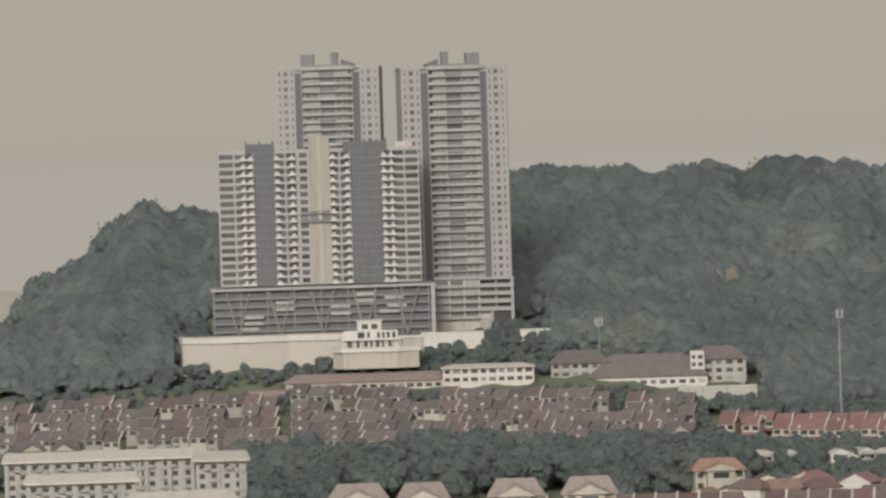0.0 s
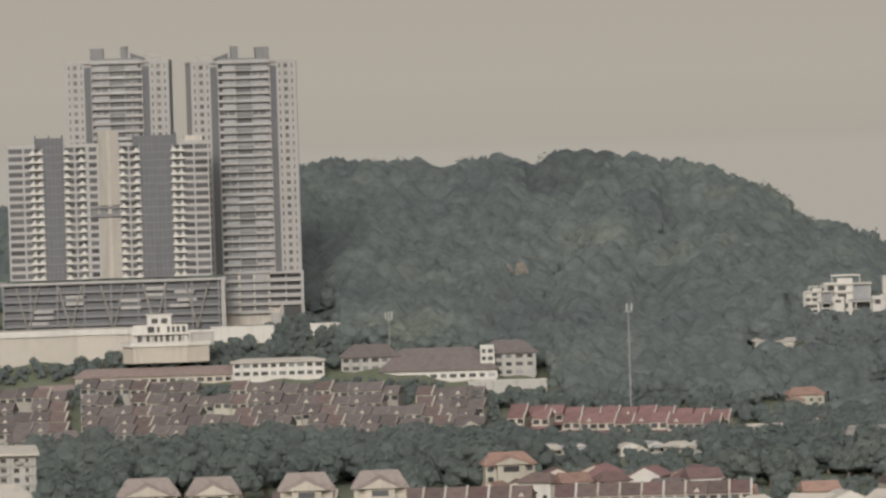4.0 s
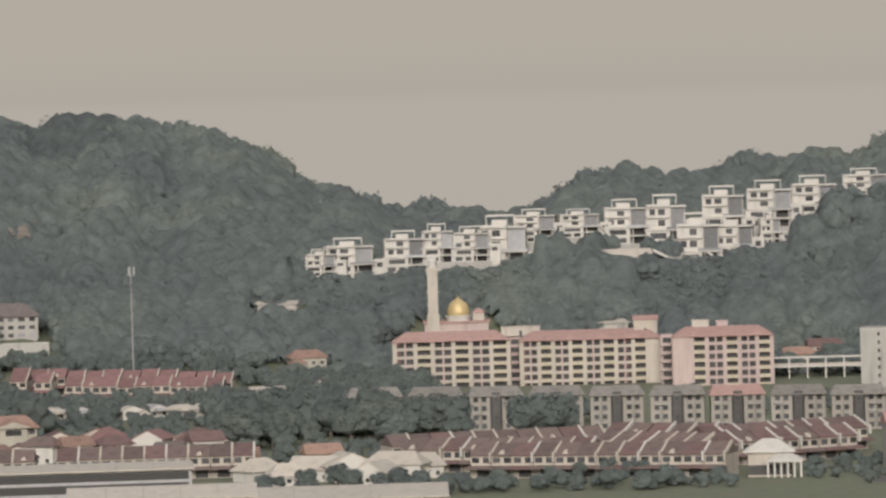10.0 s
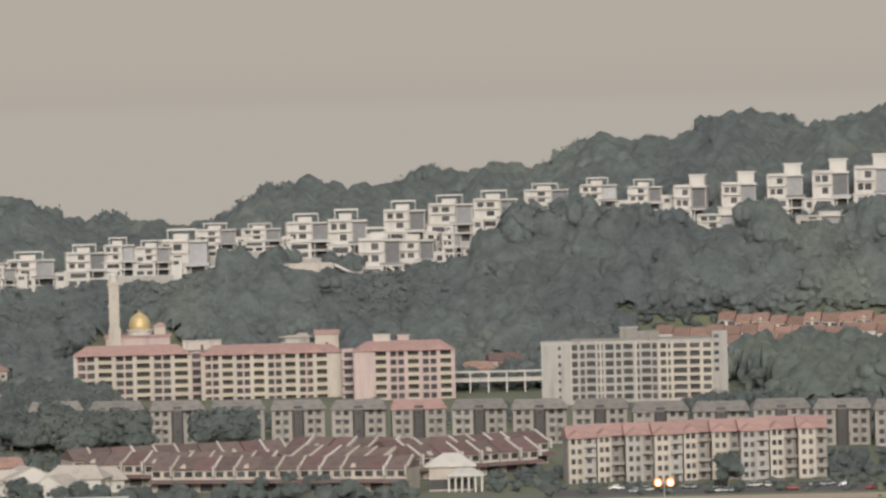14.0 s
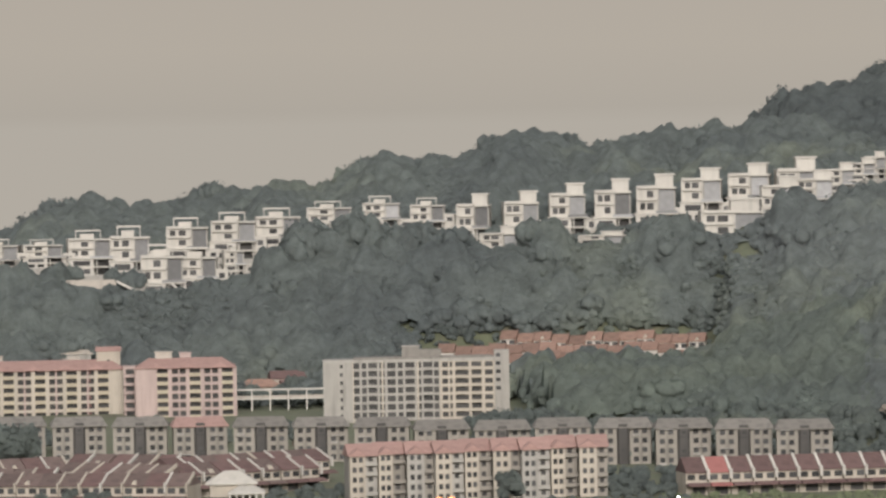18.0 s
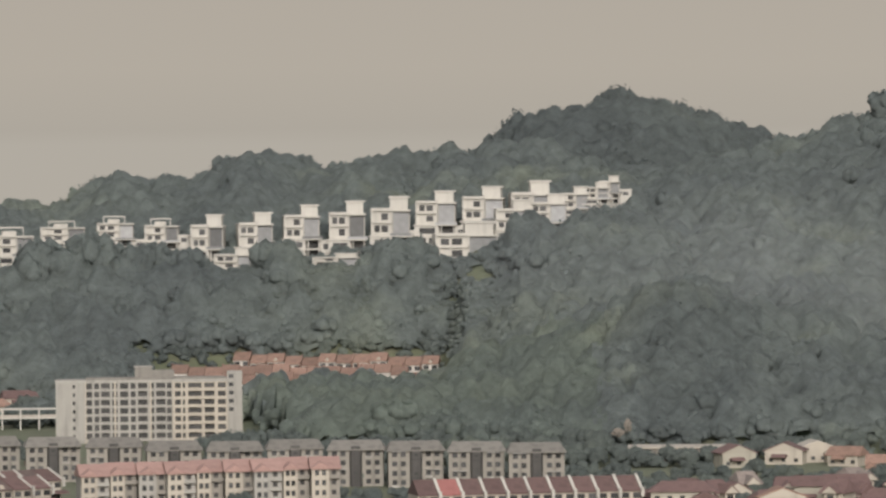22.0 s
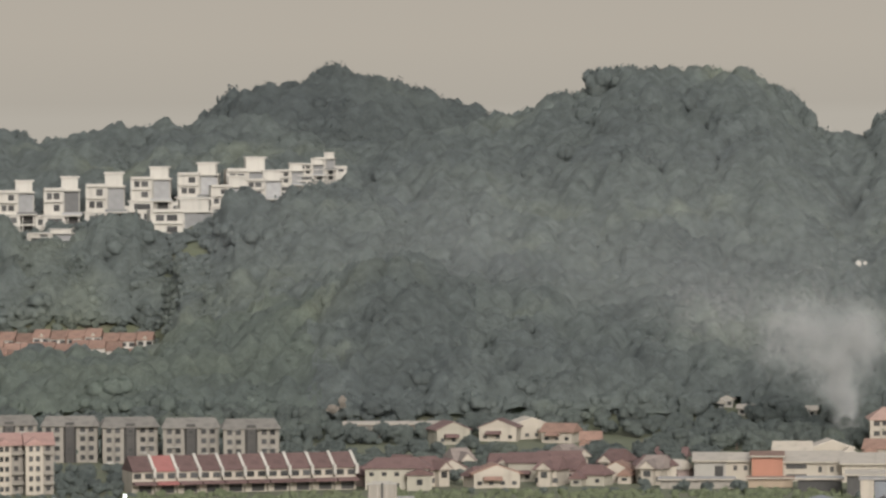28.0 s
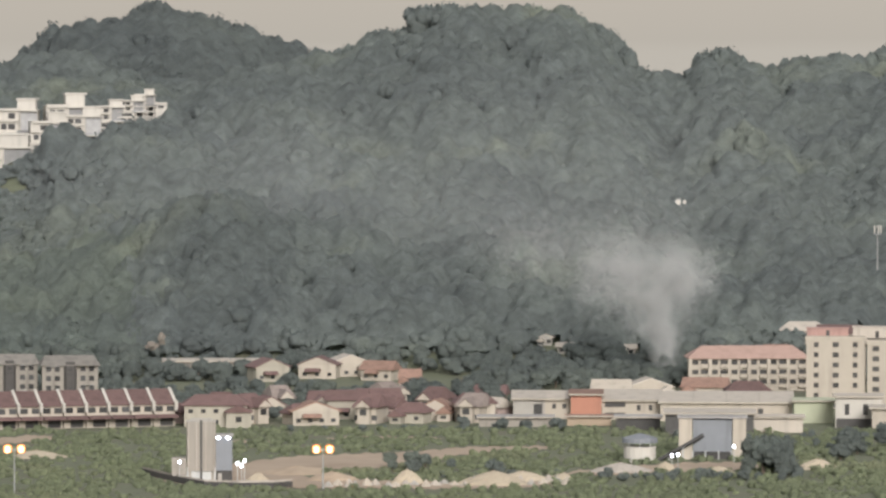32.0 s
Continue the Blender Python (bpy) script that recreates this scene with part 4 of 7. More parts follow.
ORANGE = [terrace_template(TILE_ORANGE, WHITE, TILE_ORANGE, "terrace house with orange tiled roof on the hillside", ORANGE_ROWS),
          terrace_template(TILE_ORANGE, WHITE, CREAM, "orange-roofed hillside house with white dormer", ORANGE_ROWS, finned=False)]

# the brown-roofed estate below the towers
for k, d in enumerate((2064, 2036, 2008, 1980, 1952)):
    if k < 4:
        row_of(BROWN, -4.75, d + 14, -1.75, d - 6, pattern=(0, 1, 2, 0, 1, 0, 1, 2, 1), gaps=[(7 * k + 3) % 16, (5 * k + 9) % 16])
    row_of(BROWN, -1.6, d + 9, (2.5, 2.5, 2.4, 2.5, 1.4)[k], d - 18, gaps=[(11 * k + 7) % 22, (11 * k + 8) % 22, (5 * k + 19) % 22], pattern=(1, 0, 1, 2, 0, 1, 0, 1, 0, 2, 1))
# red-roofed rows
row_of(RED, 2.75, 1998, 5.0, 1988, pattern=(0, 0, 1, 0, 0, 0, 1))
row_of(RED, 3.3, 1970, 4.9, 1962, pattern=(0, 1, 0, 0, 1))
row_of(RED, 2.7, 1985, 3.2, 1982)
# nearer rows
row_of(DARK, 0.3, 1596, 5.2, 1588, gaps=(3, 4, 12), pattern=(0, 2, 0, 1, 0, 2, 0, 0))
row_of(DARK, 6.6, 1604, 8.8, 1622, pattern=(0, 1, 2, 0, 0, 1))
row_of(DARK, 8.75, 1634, 9.85, 1618, pattern=(2, 1, 2, 0))
row_of(DARK, 9.85, 1604, 11.45, 1636, pattern=(2, 2, 1, 2, 0))
row_of(DARK, 9.95, 1576, 11.35, 1602, pattern=(2, 1, 2, 2, 1, 2))
row_of(DARK, 6.7, 1588, 8.6, 1566, pattern=(1, 0, 2, 1, 0, 0))
row_of(DARK, 8.65, 1596, 9.75, 1572, pattern=(0, 0, 2, 0))
row_of(DARK, 7.4, 1556, 10.0, 1534, pattern=(0, 1, 2, 0, 1, 0, 0, 2))
row_of(MAROON, 15.07, 1549, 17.36, 1564, pitch=6.15, pattern=(0, 1) + (0,) * 12)
row_of(ORANGE, 12.6, 2078, 14.5, 2074, pattern=(0, 1, 0, 0))
row_of(ORANGE, 12.6, 2100, 15.0, 2094, flip=True)
row_of(ORANGE, 13.2, 2122, 15.3, 2114, pattern=(0, 0, 1))
for t in (*BROWN, *DARK, *RED, *MAROON, *ORANGE):
    for o in (*t.children_recursive, t):
        bpy.data.objects.remove(o)


def bungalow(bearing, d, w, depth, h, roof, wall, label, turn=0, rise=2.6, z=None):
    """House with a hipped or gabled roof, and a lower gabled wing on every other one."""
    th = thing("house", place(bearing, d, z, turn), label, "house", "scattered houses")
    k = int(bearing * 100 + d)
    part("wall", B(-w / 2, w / 2, 0, depth, -2.5, h), wall, th)
    if k % 3 == 0:
        part("gable_wall", Shape().gable(-w / 2, w / 2, 0.02, depth - 0.02, h, rise * 0.92, 0.05, along="y"), wall, th)
        part("roof", Shape().gable(-w / 2 - 0.8, w / 2 + 0.8, 0.05, depth + 0.8, h + 0.12, rise, along="y"), roof, th)
    else:
        part("roof", Shape().gable(-w / 2 - 0.8, w / 2 + 0.8, -0.8, depth + 0.8, h, rise, hip=min(w, depth) * (0.35 if k % 3 == 1 else 0.05)), roof, th)
    n = max(2, int(w / 3.2))
    for i in range(n):
        x = -w / 2 + w * (i + 0.5) / n
        for f in range(max(1, int(h / 3))):
            part("window", pane(1.3, 1.1), None, th, at=(x, -0.06, 0.9 + 3 * f))
    if k % 2:
        s = 1 if k % 4 == 1 else -1
        x0, x1 = sorted((s * w * 0.16, s * w * 0.56))
        low = h * 0.72
        wing = part("wing", B(x0, x1, -3.6, 0, -2.5, low), wall, th)
        part("wing_roof", Shape().gable(x0 - 0.5, x1 + 0.5, -4.2, 3, low, rise * 0.7, along="y"), roof, wing)
        part("wing_window", B((x0 + x1) / 2 - 0.8, (x0 + x1) / 2 + 0.8, -3.68, -3.55, low * 0.35, low * 0.7), PANE, wing)
    else:
        part("porch", Shape().gable(-w * 0.3, w * 0.1, -3, 0.5, 2.6, 0.8), roof, th)
    return th


# ---- apartment slabs ----
def slab(name, bearing, d, w, depth, floors, st, wall, roof, label, category, turn=0, z=None, bay=3.4, rise=2.5, group="", glazing=None, hip=True, balcony=None, narrow=1.0):
    """A walk-up slab: windowed fronts with real reveals, a pitched roof with eaves, and gable end walls."""
    th = thing(name, place(bearing, d, z, turn), label, category, group)
    h = floors * st
    part("core", B(-w / 2 + 0.3, w / 2 - 0.3, 0.3, depth, -4, h), wall, th)
    n = max(2, int(w / bay))
    wins = [(w * (k + 0.5) / n, bay * (0.76 if k % 2 else 0.6) * narrow) for k in range(n)]
    facade(th, -w / 2, 0.3, 0, w, floors, st, wins, wall, sill=0.85, head=2.3, glazing=glazing)
    facade(th, w / 2, 0.3, 0, depth, floors, st, [(depth * 0.5, 1.2)] if turn < 0 else [], wall, turn=90, sill=0.95, head=2.2)
    if balcony and w > 30:
        pier = shared(("pier", round(h, 1), wall.name), lambda: B(-0.55, 0.55, -0.95, 0.3, -2, h), wall)
        for k in range(0, n + 1, 2):
            part("pier", pier, None, th, at=(-w / 2 + w * k / n, 0, 0))
    if balcony:
        ledge = shared(("balcony", round(bay, 1), balcony.name), lambda: B(-bay * 0.42, bay * 0.42, -0.9, 0.3, -0.1, 1.0), balcony)
        for k in range(1, n, 2):
            for f in range(floors):
                part("balcony", ledge, None, th, at=(-w / 2 + w * (k + 0.5) / n, -0.05, f * st))
    if roof:
        part("roof", Shape().gable(-w / 2 - 0.9, w / 2 + 0.9, -1.1, depth + 1, h, rise, 0.35, hip=depth * 0.4 if hip else 0), roof, th)
    else:
        part("parapet", B(-w / 2 - 0.1, w / 2 + 0.1, -0.1, depth, h, h + 1), wall, th)
    return th


def rooftop(bearing, d, z, w, h, material, label, roof=None, turn=0):
    """Lift room or tank house on a flat or pitched roof."""
    th = thing("roof_tank_house", place(bearing, d, z, turn), label, "roof structure", "rooftop tank houses")
    part("wall", B(-w / 2, w / 2, 0, 5, 0, h), material, th)
    if roof:
        part("roof", Shape().gable(-w / 2 - 0.4, w / 2 + 0.4, -0.4, 5.4, h, 1.4), roof, th)
    else:
        part("roof", B(-w / 2 - 0.3, w / 2 + 0.3, -0.3, 5.3, h, h + 0.35), material, th)
    part("door", B(-0.5, 0.5, -0.05, 0.1, 0, 2.0), SHADE, th)


def bay_flats(b0, b1, d, z, floors, label, frame_paint, back_paint, roof=TILE_PINK, modules=3, st=3.0, plain=0.0):
    """Flats with a strong grid: cream piers, pairs of windows set in a pink wall, and wide yellow balconies between them."""
    w = math.radians(b1 - b0) * d
    th = thing("apartment_building", place((b0 + b1) / 2, d, z), label, "apartment building", "pink-roofed flats")
    h, used = floors * st, w - plain
    part("core", B(-w / 2, w / 2, 1.0, 14, -5, h), back_paint, th)
    if plain:
        part("end_bay", B(w / 2 - plain, w / 2 + 0.1, -0.6, 12, -5, h + 0.1), CREAM, th, "plain cream end bay")
    step = used / modules
    slab_edge = shared(("floor_band", round(used, 1), frame_paint.name), lambda: B(-w / 2, w / 2 - plain, -0.25, 1.0, -0.35, 0.6), frame_paint)
    for f in range(floors):
        part("floor_band", slab_edge, None, th, at=(0, 0, f * st))
    pier = shared(("pier", round(h, 1), frame_paint.name), lambda: B(-0.7, 0.7, -0.7, 1.0, -4, h), frame_paint)
    slim = shared(("slim_pier", round(h, 1), back_paint.name), lambda: B(-0.3, 0.3, -0.35, 1.0, -4, h), back_paint)
    ww = step * 0.19
    small = shared(("window", round(ww, 2), "deep"), lambda: B(-ww / 2, ww / 2, 0.9, 0.98, 0.7, 2.55), SHADE)
    sash = shared(("shutter", round(ww, 2)), lambda: B(-ww / 2, -ww * 0.05, 0.6, 0.9, 1.3, 2.5), RED_FRAME)
    bw = step * 0.34
    wide = shared(("balcony_opening", round(bw, 2)), lambda: B(-bw / 2, bw / 2, 0.9, 0.98, 0.6, 2.6), SHADE)
    front = shared(("balcony", round(bw, 2), frame_paint.name), lambda: B(-bw / 2, bw / 2, -0.9, 0.9, -0.2, 1.0), YELLOW_BALCONY)
    for m in range(modules + 1):
        part("pier", pier, None, th, at=(-w / 2 + m * step, 0, 0))
    for m in range(modules):
        x0 = -w / 2 + m * step
        part("slim_pier", slim, None, th, at=(x0 + step * 0.28, 0, 0))
        part("pier", pier, None, th, at=(x0 + step * 0.55, 0, 0))
        for f in range(floors):
            for q, u in enumerate((0.165, 0.40)):
                part("window", small, None, th, at=(x0 + step * u, 0, f * st))
                if (m * 3 + f * 5 + q) % 5 == 0:
                    part("shutter", sash, None, th, "dull red window shutter", at=(x0 + step * u, 0, f * st))
            part("balcony_opening", wide, None, th, at=(x0 + step * 0.775, 0, f * st))
            part("balcony", front, None, th, at=(x0 + step * 0.775, 0, f * st))
    part("roof", Shape().gable(-w / 2 - 0.9, w / 2 + 0.5, -1.6, 14.5, h, 3.2, 0.35, hip=5), roof, th)
    for m in range(1, modules + 1):
        part("roof_hip", Shape().gable(-w / 2 + (m - 0.7) * step, -w / 2 + (m - 0.2) * step, -1.9, 5.5, h + 0.05, 1.7, 0.2, along="y", hip=2.2), roof, th)
    return th


def stair_block(b0, b1, d, z, floors, paint, label, st=3.0):
    """Narrow stair block with an open landing on every floor."""
    w = math.radians(b1 - b0) * d
    th = thing("stair_block", place((b0 + b1) / 2, d, z), label, "apartment building", "pink-roofed flats")
    part("wall", B(-w / 2, w / 2, 1.2, 12, -5, floors * st + 0.6), paint, th)
    for f in range(floors):
        part("landing", B(-w / 2, w / 2, -0.2, 1.2, f * st - 0.3, f * st + 0.8), paint, th)
        # dark panel paints the shade of the open landing
        part("landing_opening", B(-w * 0.32, w * 0.32, 1.05, 1.18, f * st + 0.8, f * st + 2.6), SHADE, th)


RED_FRAME = surface("dull_red_frames", (0.17, 0.10, 0.092), 0.8, 0.15, 0.6, single=0.1)
YELLOW_BALCONY = surface("yellow_cream_paint", (0.46, 0.405, 0.305), 0.85, 0.08, 0.4, streak=0.3, single=0.05)
bay_flats(6.66, 7.82, 2036, -1.2, 6, "six-storey cream and pink flats with pink roof", CREAM, PINK)
bay_flats(7.955, 9.365, 2028, -1.6, 6, "six-storey cream flats with pink tiled roof and plain end bay", CREAM, PINK, modules=4, plain=4.6)
stair_block(7.825, 7.95, 2040, -1.2, 6, PINK, "narrow pink stair block between flats")
stair_block(9.37, 9.50, 2014, -1.0, 6, PINK, "pink stair block with open landings")
bay_flats(9.51, 10.50, 2000, -0.4, 6, "six-storey pink flats with corridor balconies", PINK, PINK)
part("plain_bay", B(-17.4, -11.2, -1.2, 3, -4, 18.2), PINK, bpy.data.objects["apartment_building.002"], "plain salmon-pink end bay")
rooftop(9.22, 2033, 17.5, 8.5, 5.2, CREAM, "cream lift room with pitched roof", TILE_PINK)
rooftop(9.78, 2006, 18.5, 6, 4.2, CONCRETE, "grey concrete tank house on flats")
rooftop(10.0, 2008, 18.6, 4, 3.6, PINK, "pink tank house on flats")
rooftop(7.95, 2040, 17.6, 14, 3.2, CONCRETE, "grey concrete tank house on flats")


def corner_flats():
    """Seven-storey flats in three joined fronts: a plain end wing, a wall of small windows, a cream balcony half."""
    th = thing("apartment_building", place(12.27, 1936, 0.9), "seven-storey off-white flats with deep windows and cream balconies", "apartment building")
    st, fl = 2.86, 7
    h = st * fl
    part("core", B(-28.6, 29.2, 1.0, 15, -5, h), GREY_WHITE, th)
    part("end_wing", B(-29.3, -19.4, -0.6, 12, -5, h), GREY_WHITE, th, "plain stained end wing")
    facade(th, -29.4, -0.65, 0, 10.1, fl, st, [(6.3, 0.9)], GREY_WHITE, sill=1.0, head=2.2, glazing=PANE)
    facade(th, -19.1, 1.0, 0, 30.1, fl, st, [(1.2, 2.0), (3.8, 1.6), (6.8, 3.0), (10.0, 1.8), (13.2, 2.8), (16.3, 1.7), (19.6, 3.2), (22.7, 1.6), (25.8, 3.2), (28.7, 1.6)], GREY_WHITE, sill=0.65, head=2.6, glazing=SHADE)
    facade(th, 11.0, 0.5, 0, 18.5, fl, st, [(1.6, 2.0), (3.9, 1.4), (7.4, 4.6), (12.4, 3.4), (16.6, 2.8)], CREAM, sill=0.75, head=2.5, glazing=SHADE)
    shelf = shared(("balcony", 3.2), lambda: B(-1.7, 1.7, -1.5, 0.2, -0.15, 0.85), CREAM)
    small = shared(("balcony", 2.9), lambda: B(-1.5, 1.5, -1.1, 0.2, -0.15, 0.85), GREY_WHITE)
    for f in range(fl):
        for x in (18.2, 23.4):
            part("balcony", shelf, None, th, at=(x, 0.4, f * st))
        for x in (-12.8, 0.5, 6.6):
            part("balcony", small, None, th, at=(x, 0.9, f * st))
    for x in (-19.2, -9.0, 3.2, 11.0, 15.4, 21.0, 26.0, 29.3):
        part("pier", shared(("pier", 20.0), lambda: B(-0.3, 0.3, -0.7, 0.4, -4, h + 0.4), CREAM), None, th, at=(x, 0.8, 0))
    part("parapet", B(-29.5, -19.3, -0.9, 12, h, h + 0.9).box(-19.3, 11, 0.6, 15, h, h + 0.8).box(11, 29.6, 0.1, 15, h, h + 0.9), GREY_WHITE, th)
    part("lift_room", B(-2.2, 3.8, 4, 10, h, h + 5.0), TILE_GREY, th, "grey weathered lift room")
    part("tank_room", B(3.8, 11.4, 4, 10, h, h + 3.9), TILE_GREY, th)
    part("roof_cap", B(-2.5, 4.1, 3.7, 10.3, h + 5.0, h + 5.3), GREY_WHITE, th)
    part("corridor_roof", B(-19, 29, 2, 12, h + 0.8, h + 1.5), TILE_GREY, th)
    part("stair_tower", B(29.6, 34.8, 6, 13, -5, 23.2), GREY_WHITE, th, "stained stair tower behind")
    for f in range(3, 8):
        part("landing_window", pane(1.6, 1.3, PANE), None, th, at=(31.0, 5.95, f * st + 0.9))


corner_flats()


# dark colour paints the shade of the open stair gap, with weather streaks
STAIR_SHADE = surface("streaked_stair_shade", (0.085, 0.08, 0.075), 0.9, 0.2, 0.5, streak=0.5, single=0.15)


def walk_up(bearing, d, w, floors, wall, roof, label, group, turn=0, z=0.0, st=2.8, rear=0.0):
    """Walk-up block: two window bays either side of a shaft painted dark as shade of the stair gap, a pitched roof over
    each bay.
    """
    th = thing("walk_up_flats", place(bearing, d, z, turn), label, "apartment building", group)
    h, half = floors * st, w * 0.385
    part("core", B(-w / 2 + 0.3, w / 2 - 0.3, 2.6, 11, -3, h - 0.3), wall, th)
    for s in (-1, 1):
        x0 = -w / 2 if s < 0 else w / 2 - half
        off = 0.3 if s < 0 else 0.3 + rear
        part("bay", B(x0 + 0.3, x0 + half - 0.3, off, 11, -3, h), wall, th)
        facade(th, x0, off, 0, half, floors, st, [(half * 0.3, 1.5), (half * 0.7, 1.5)], wall, sill=0.8, head=2.3, glazing=PANE)
        part("side_wall", B(x0 + half - 0.3, x0 + half, off, 9, -3, h), wall, th)
        for f in range(floors):
            if (f * 5 + int(bearing * 10) + s) % 4 == 0:
                part("awning", B(x0 + half * 0.2, x0 + half * 0.8, off - 1.2, off - 0.3, f * st + 2.3, f * st + 2.45), SHEET_GREY, th)
            if (f * 3 + int(bearing * 17) + s) % 5 == 0:
                part("drying_rack", B(x0 + half * 0.15, x0 + half * 0.5, off - 0.9, off - 0.3, f * st, f * st + 0.8), GREY_WHITE, th)
    gap = w / 2 - half
    part("roof", Shape().gable(-w / 2 - 0.5, w / 2 + 0.5, -0.9, 12, h, 2.6, 0.3, hip=1.6), roof, th)
    part("stair_shaft", Shape().prism([(-gap + 0.1, 2.6), (-gap + 0.1, 0.0), (-gap * 0.6, -0.9), (gap * 0.6, -0.9), (gap - 0.1, 0.0), (gap - 0.1, 2.6)], -2, h - 0.2).prism([(-gap * 0.7, 2.6), (-gap * 0.7, -0.7), (gap * 0.7, -0.7), (gap * 0.7, 2.6)], h - 0.2, h + 0.9), STAIR_SHADE, th, "rounded shaft painted as the shaded stair gap")
    # landings share the painted shade of the gap
    land = shared(("landing", round(w - 2 * half, 1), wall.name), lambda: B(-(w - 2 * half) / 2 + 0.1, (w - 2 * half) / 2 - 0.1, -1.0, -0.1, 0, 0.25).box(-0.6, 0.6, -1.05, -0.85, 1.0, 1.9), SHADE)
    for f in range(1, floors, 2):
        part("landing", land, None, th, at=(0, 0, f * st))
    return th


for k in range(17):
    red = k == 6
    walk_up(6.45 + 0.615 * k, 1782 - 7.2 * k, 16.6, 4, GREY, TILE_PINK if red else TILE_GREY, "weathered grey four-storey walk-up flats" + (" with pink roof" if red else ""), "grey walk-up flats", (3, -2, 4, 0)[k % 4], (-0.8 if 9 < k < 12 else 0), rear=(k % 3) * 0.8)


def stepped_flats(bearing, d, w, wall, bay_wall, label, turn, z, bay=0.56, wins=2, st=2.75, floors=5):
    """One stair unit of a stepped row: a window bay standing forward of a balcony recess painted greyer as shade, under
    one pink roof.
    """
    th = thing("walk_up_flats", place(bearing, d, z, turn), label, "apartment building", "pink-roofed walk-ups")
    h, bw = floors * st, w * bay
    part("core", B(-w / 2 + 0.1, w / 2 - 0.1, 2.8, 11, -3, h), wall, th)
    part("bay", B(-w / 2 + 0.25, -w / 2 + bw - 0.25, 0.3, 5, -3, h), bay_wall, th)
    facade(th, -w / 2, 0.3, 0, bw, floors, st, [(bw * (k + 0.5 + (0.1 if k == 0 else -0.1)) / wins, 1.15) for k in range(wins)], bay_wall, sill=0.85, head=2.3, glazing=PANE)
    part("side_wall", B(-w / 2 + bw - 0.25, -w / 2 + bw, 0.3, 5, -3, h), bay_wall, th)
    facade(th, -w / 2 + bw, 2.8, 0, w - bw, floors, st, [((w - bw) * 0.5, 1.3)], wall, sill=0.9, head=2.2, glazing=SHADE)
    deck = shared(("recess_balcony", round(w - bw, 2)), lambda: B(0, w - bw - 0.05, 1.0, 2.7, -0.12, 0.85), wall)
    for f in range(1, floors):
        if (f + int(bearing * 7)) % 3:
            part("balcony", deck, None, th, at=(-w / 2 + bw, 0, f * st))
    part("roof", Shape().gable(-w / 2 - 0.3, w / 2 + 0.3, 1.2, 12, h, 3.0, 0.3), TILE_PINK, th)
    part("bay_roof", Shape().gable(-w / 2 - 0.4, -w / 2 + bw + 0.4, -0.6, 5.5, h + 0.02, 1.7, 0.25, along="y"), TILE_PINK, th)
    return th


for k in range(9):
    # the first paint is the recess wall, mostly greyer for its shade
    stepped_flats(11.80 + 0.293 * k, 1547 + (0, 4, 2)[k % 3], 7.95, (GREY_WHITE, GREY, GREY)[k % 3], (CREAM, CREAM, GREY_WHITE, CREAM)[k % 4], "cream five-storey walk-up flats with pink roof", (9, 14, 6)[k % 3], -1.0 + 0.16 * k, (0.56, 0.5, 0.6)[k % 3])


def flat_block(bearing, d, z, w, depth, floors, wall, label, turn=0, bay=3.4):
    """Flats with a shaded top storey under a thick pale roof with deep eaves."""
    th = slab("apartment_building", bearing, d, w, depth, floors, 2.95, wall, None, label, "apartment building", turn, z, bay=bay, balcony=wall, narrow=0.8, glazing=SHADE)
    h = floors * 2.95
    part("roof_slab", Shape().gable(-w / 2 - 1.4, w / 2 + 1.4, -2.2, depth + 1.2, h + 0.9, 2.2, 0.7, hip=1.0), SHEET, th, "pale tan roof with deep eaves")
    for k in range(int(w / 6.8)):
        x = -w / 2 + 3.4 + 6.8 * k
        part("eaves_arch", Shape().lathe([(1.6, 0), (1.5, 0.5), (0.9, 0.9), (0.1, 1.0)], 12), wall, th, at=(x, 0.0, h - 2.4))
        part("stair_shaft", B(x + 2.9, x + 3.9, -0.5, 0.4, 0, h), wall, th)


flat_block(-3.56, 1725, 1.8, 57, 14, 5, GREY_WHITE, "long cream flats under a concrete roof slab")
flat_block(-3.75, 1690, 0, 32, 10, 4, GREY_WHITE, "cream flats with balconies and flat roof")
flat_block(-2.33, 1712, 1.2, 15, 12, 5, GREY_WHITE, "short cream flats under a concrete roof slab")
slab("hall", -2.75, 1650, 38, 16, 2, 3.4, CREAM, SHEET, "low hall with pale tan metal roof", "hall", 0, 0, rise=4)
slab("apartment_building", 24.08, 1640, 17, 14, 7, 2.95, CREAM, None, "cream seven-storey flats with small windows", "apartment building", 0, -0.6, bay=5.4, narrow=0.42, glazing=SHADE)
slab("apartment_building", 24.75, 1638, 20, 14, 7, 2.95, CREAM, None, "cream seven-storey flats with dark recessed windows", "apartment building", 0, -1.6, bay=4.6, narrow=0.7, glazing=SHADE)
rooftop(24.0, 1645, 20.6, 12, 2.4, TILE_PINK, "reddish lift room on flats")
rooftop(24.5, 1646, 20.4, 14, 3.0, CONCRETE, "grey concrete tank house on flats")
slab("school_building", 23.2, 1722, 36, 12, 3, 3.0, CREAM, TILE_SALMON, "cream three-storey school with pink roof and arcades", "school", 6, 1.2, bay=3.0, narrow=1.1, rise=3.4, glazing=SHADE, balcony=CREAM)
slab("school_building", 1.36, 2130, 22, 14, 3, 3.0, GREY_WHITE, TILE_BROWN, "three-storey school block with brown hipped roof", "school", 0, 18, rise=4.5)
slab("school_building", 2.77, 2130, 20, 14, 3, 3.0, GREY_WHITE, TILE_BROWN, "three-storey school block with brown hipped roof", "school", 0, 18, rise=4.5)
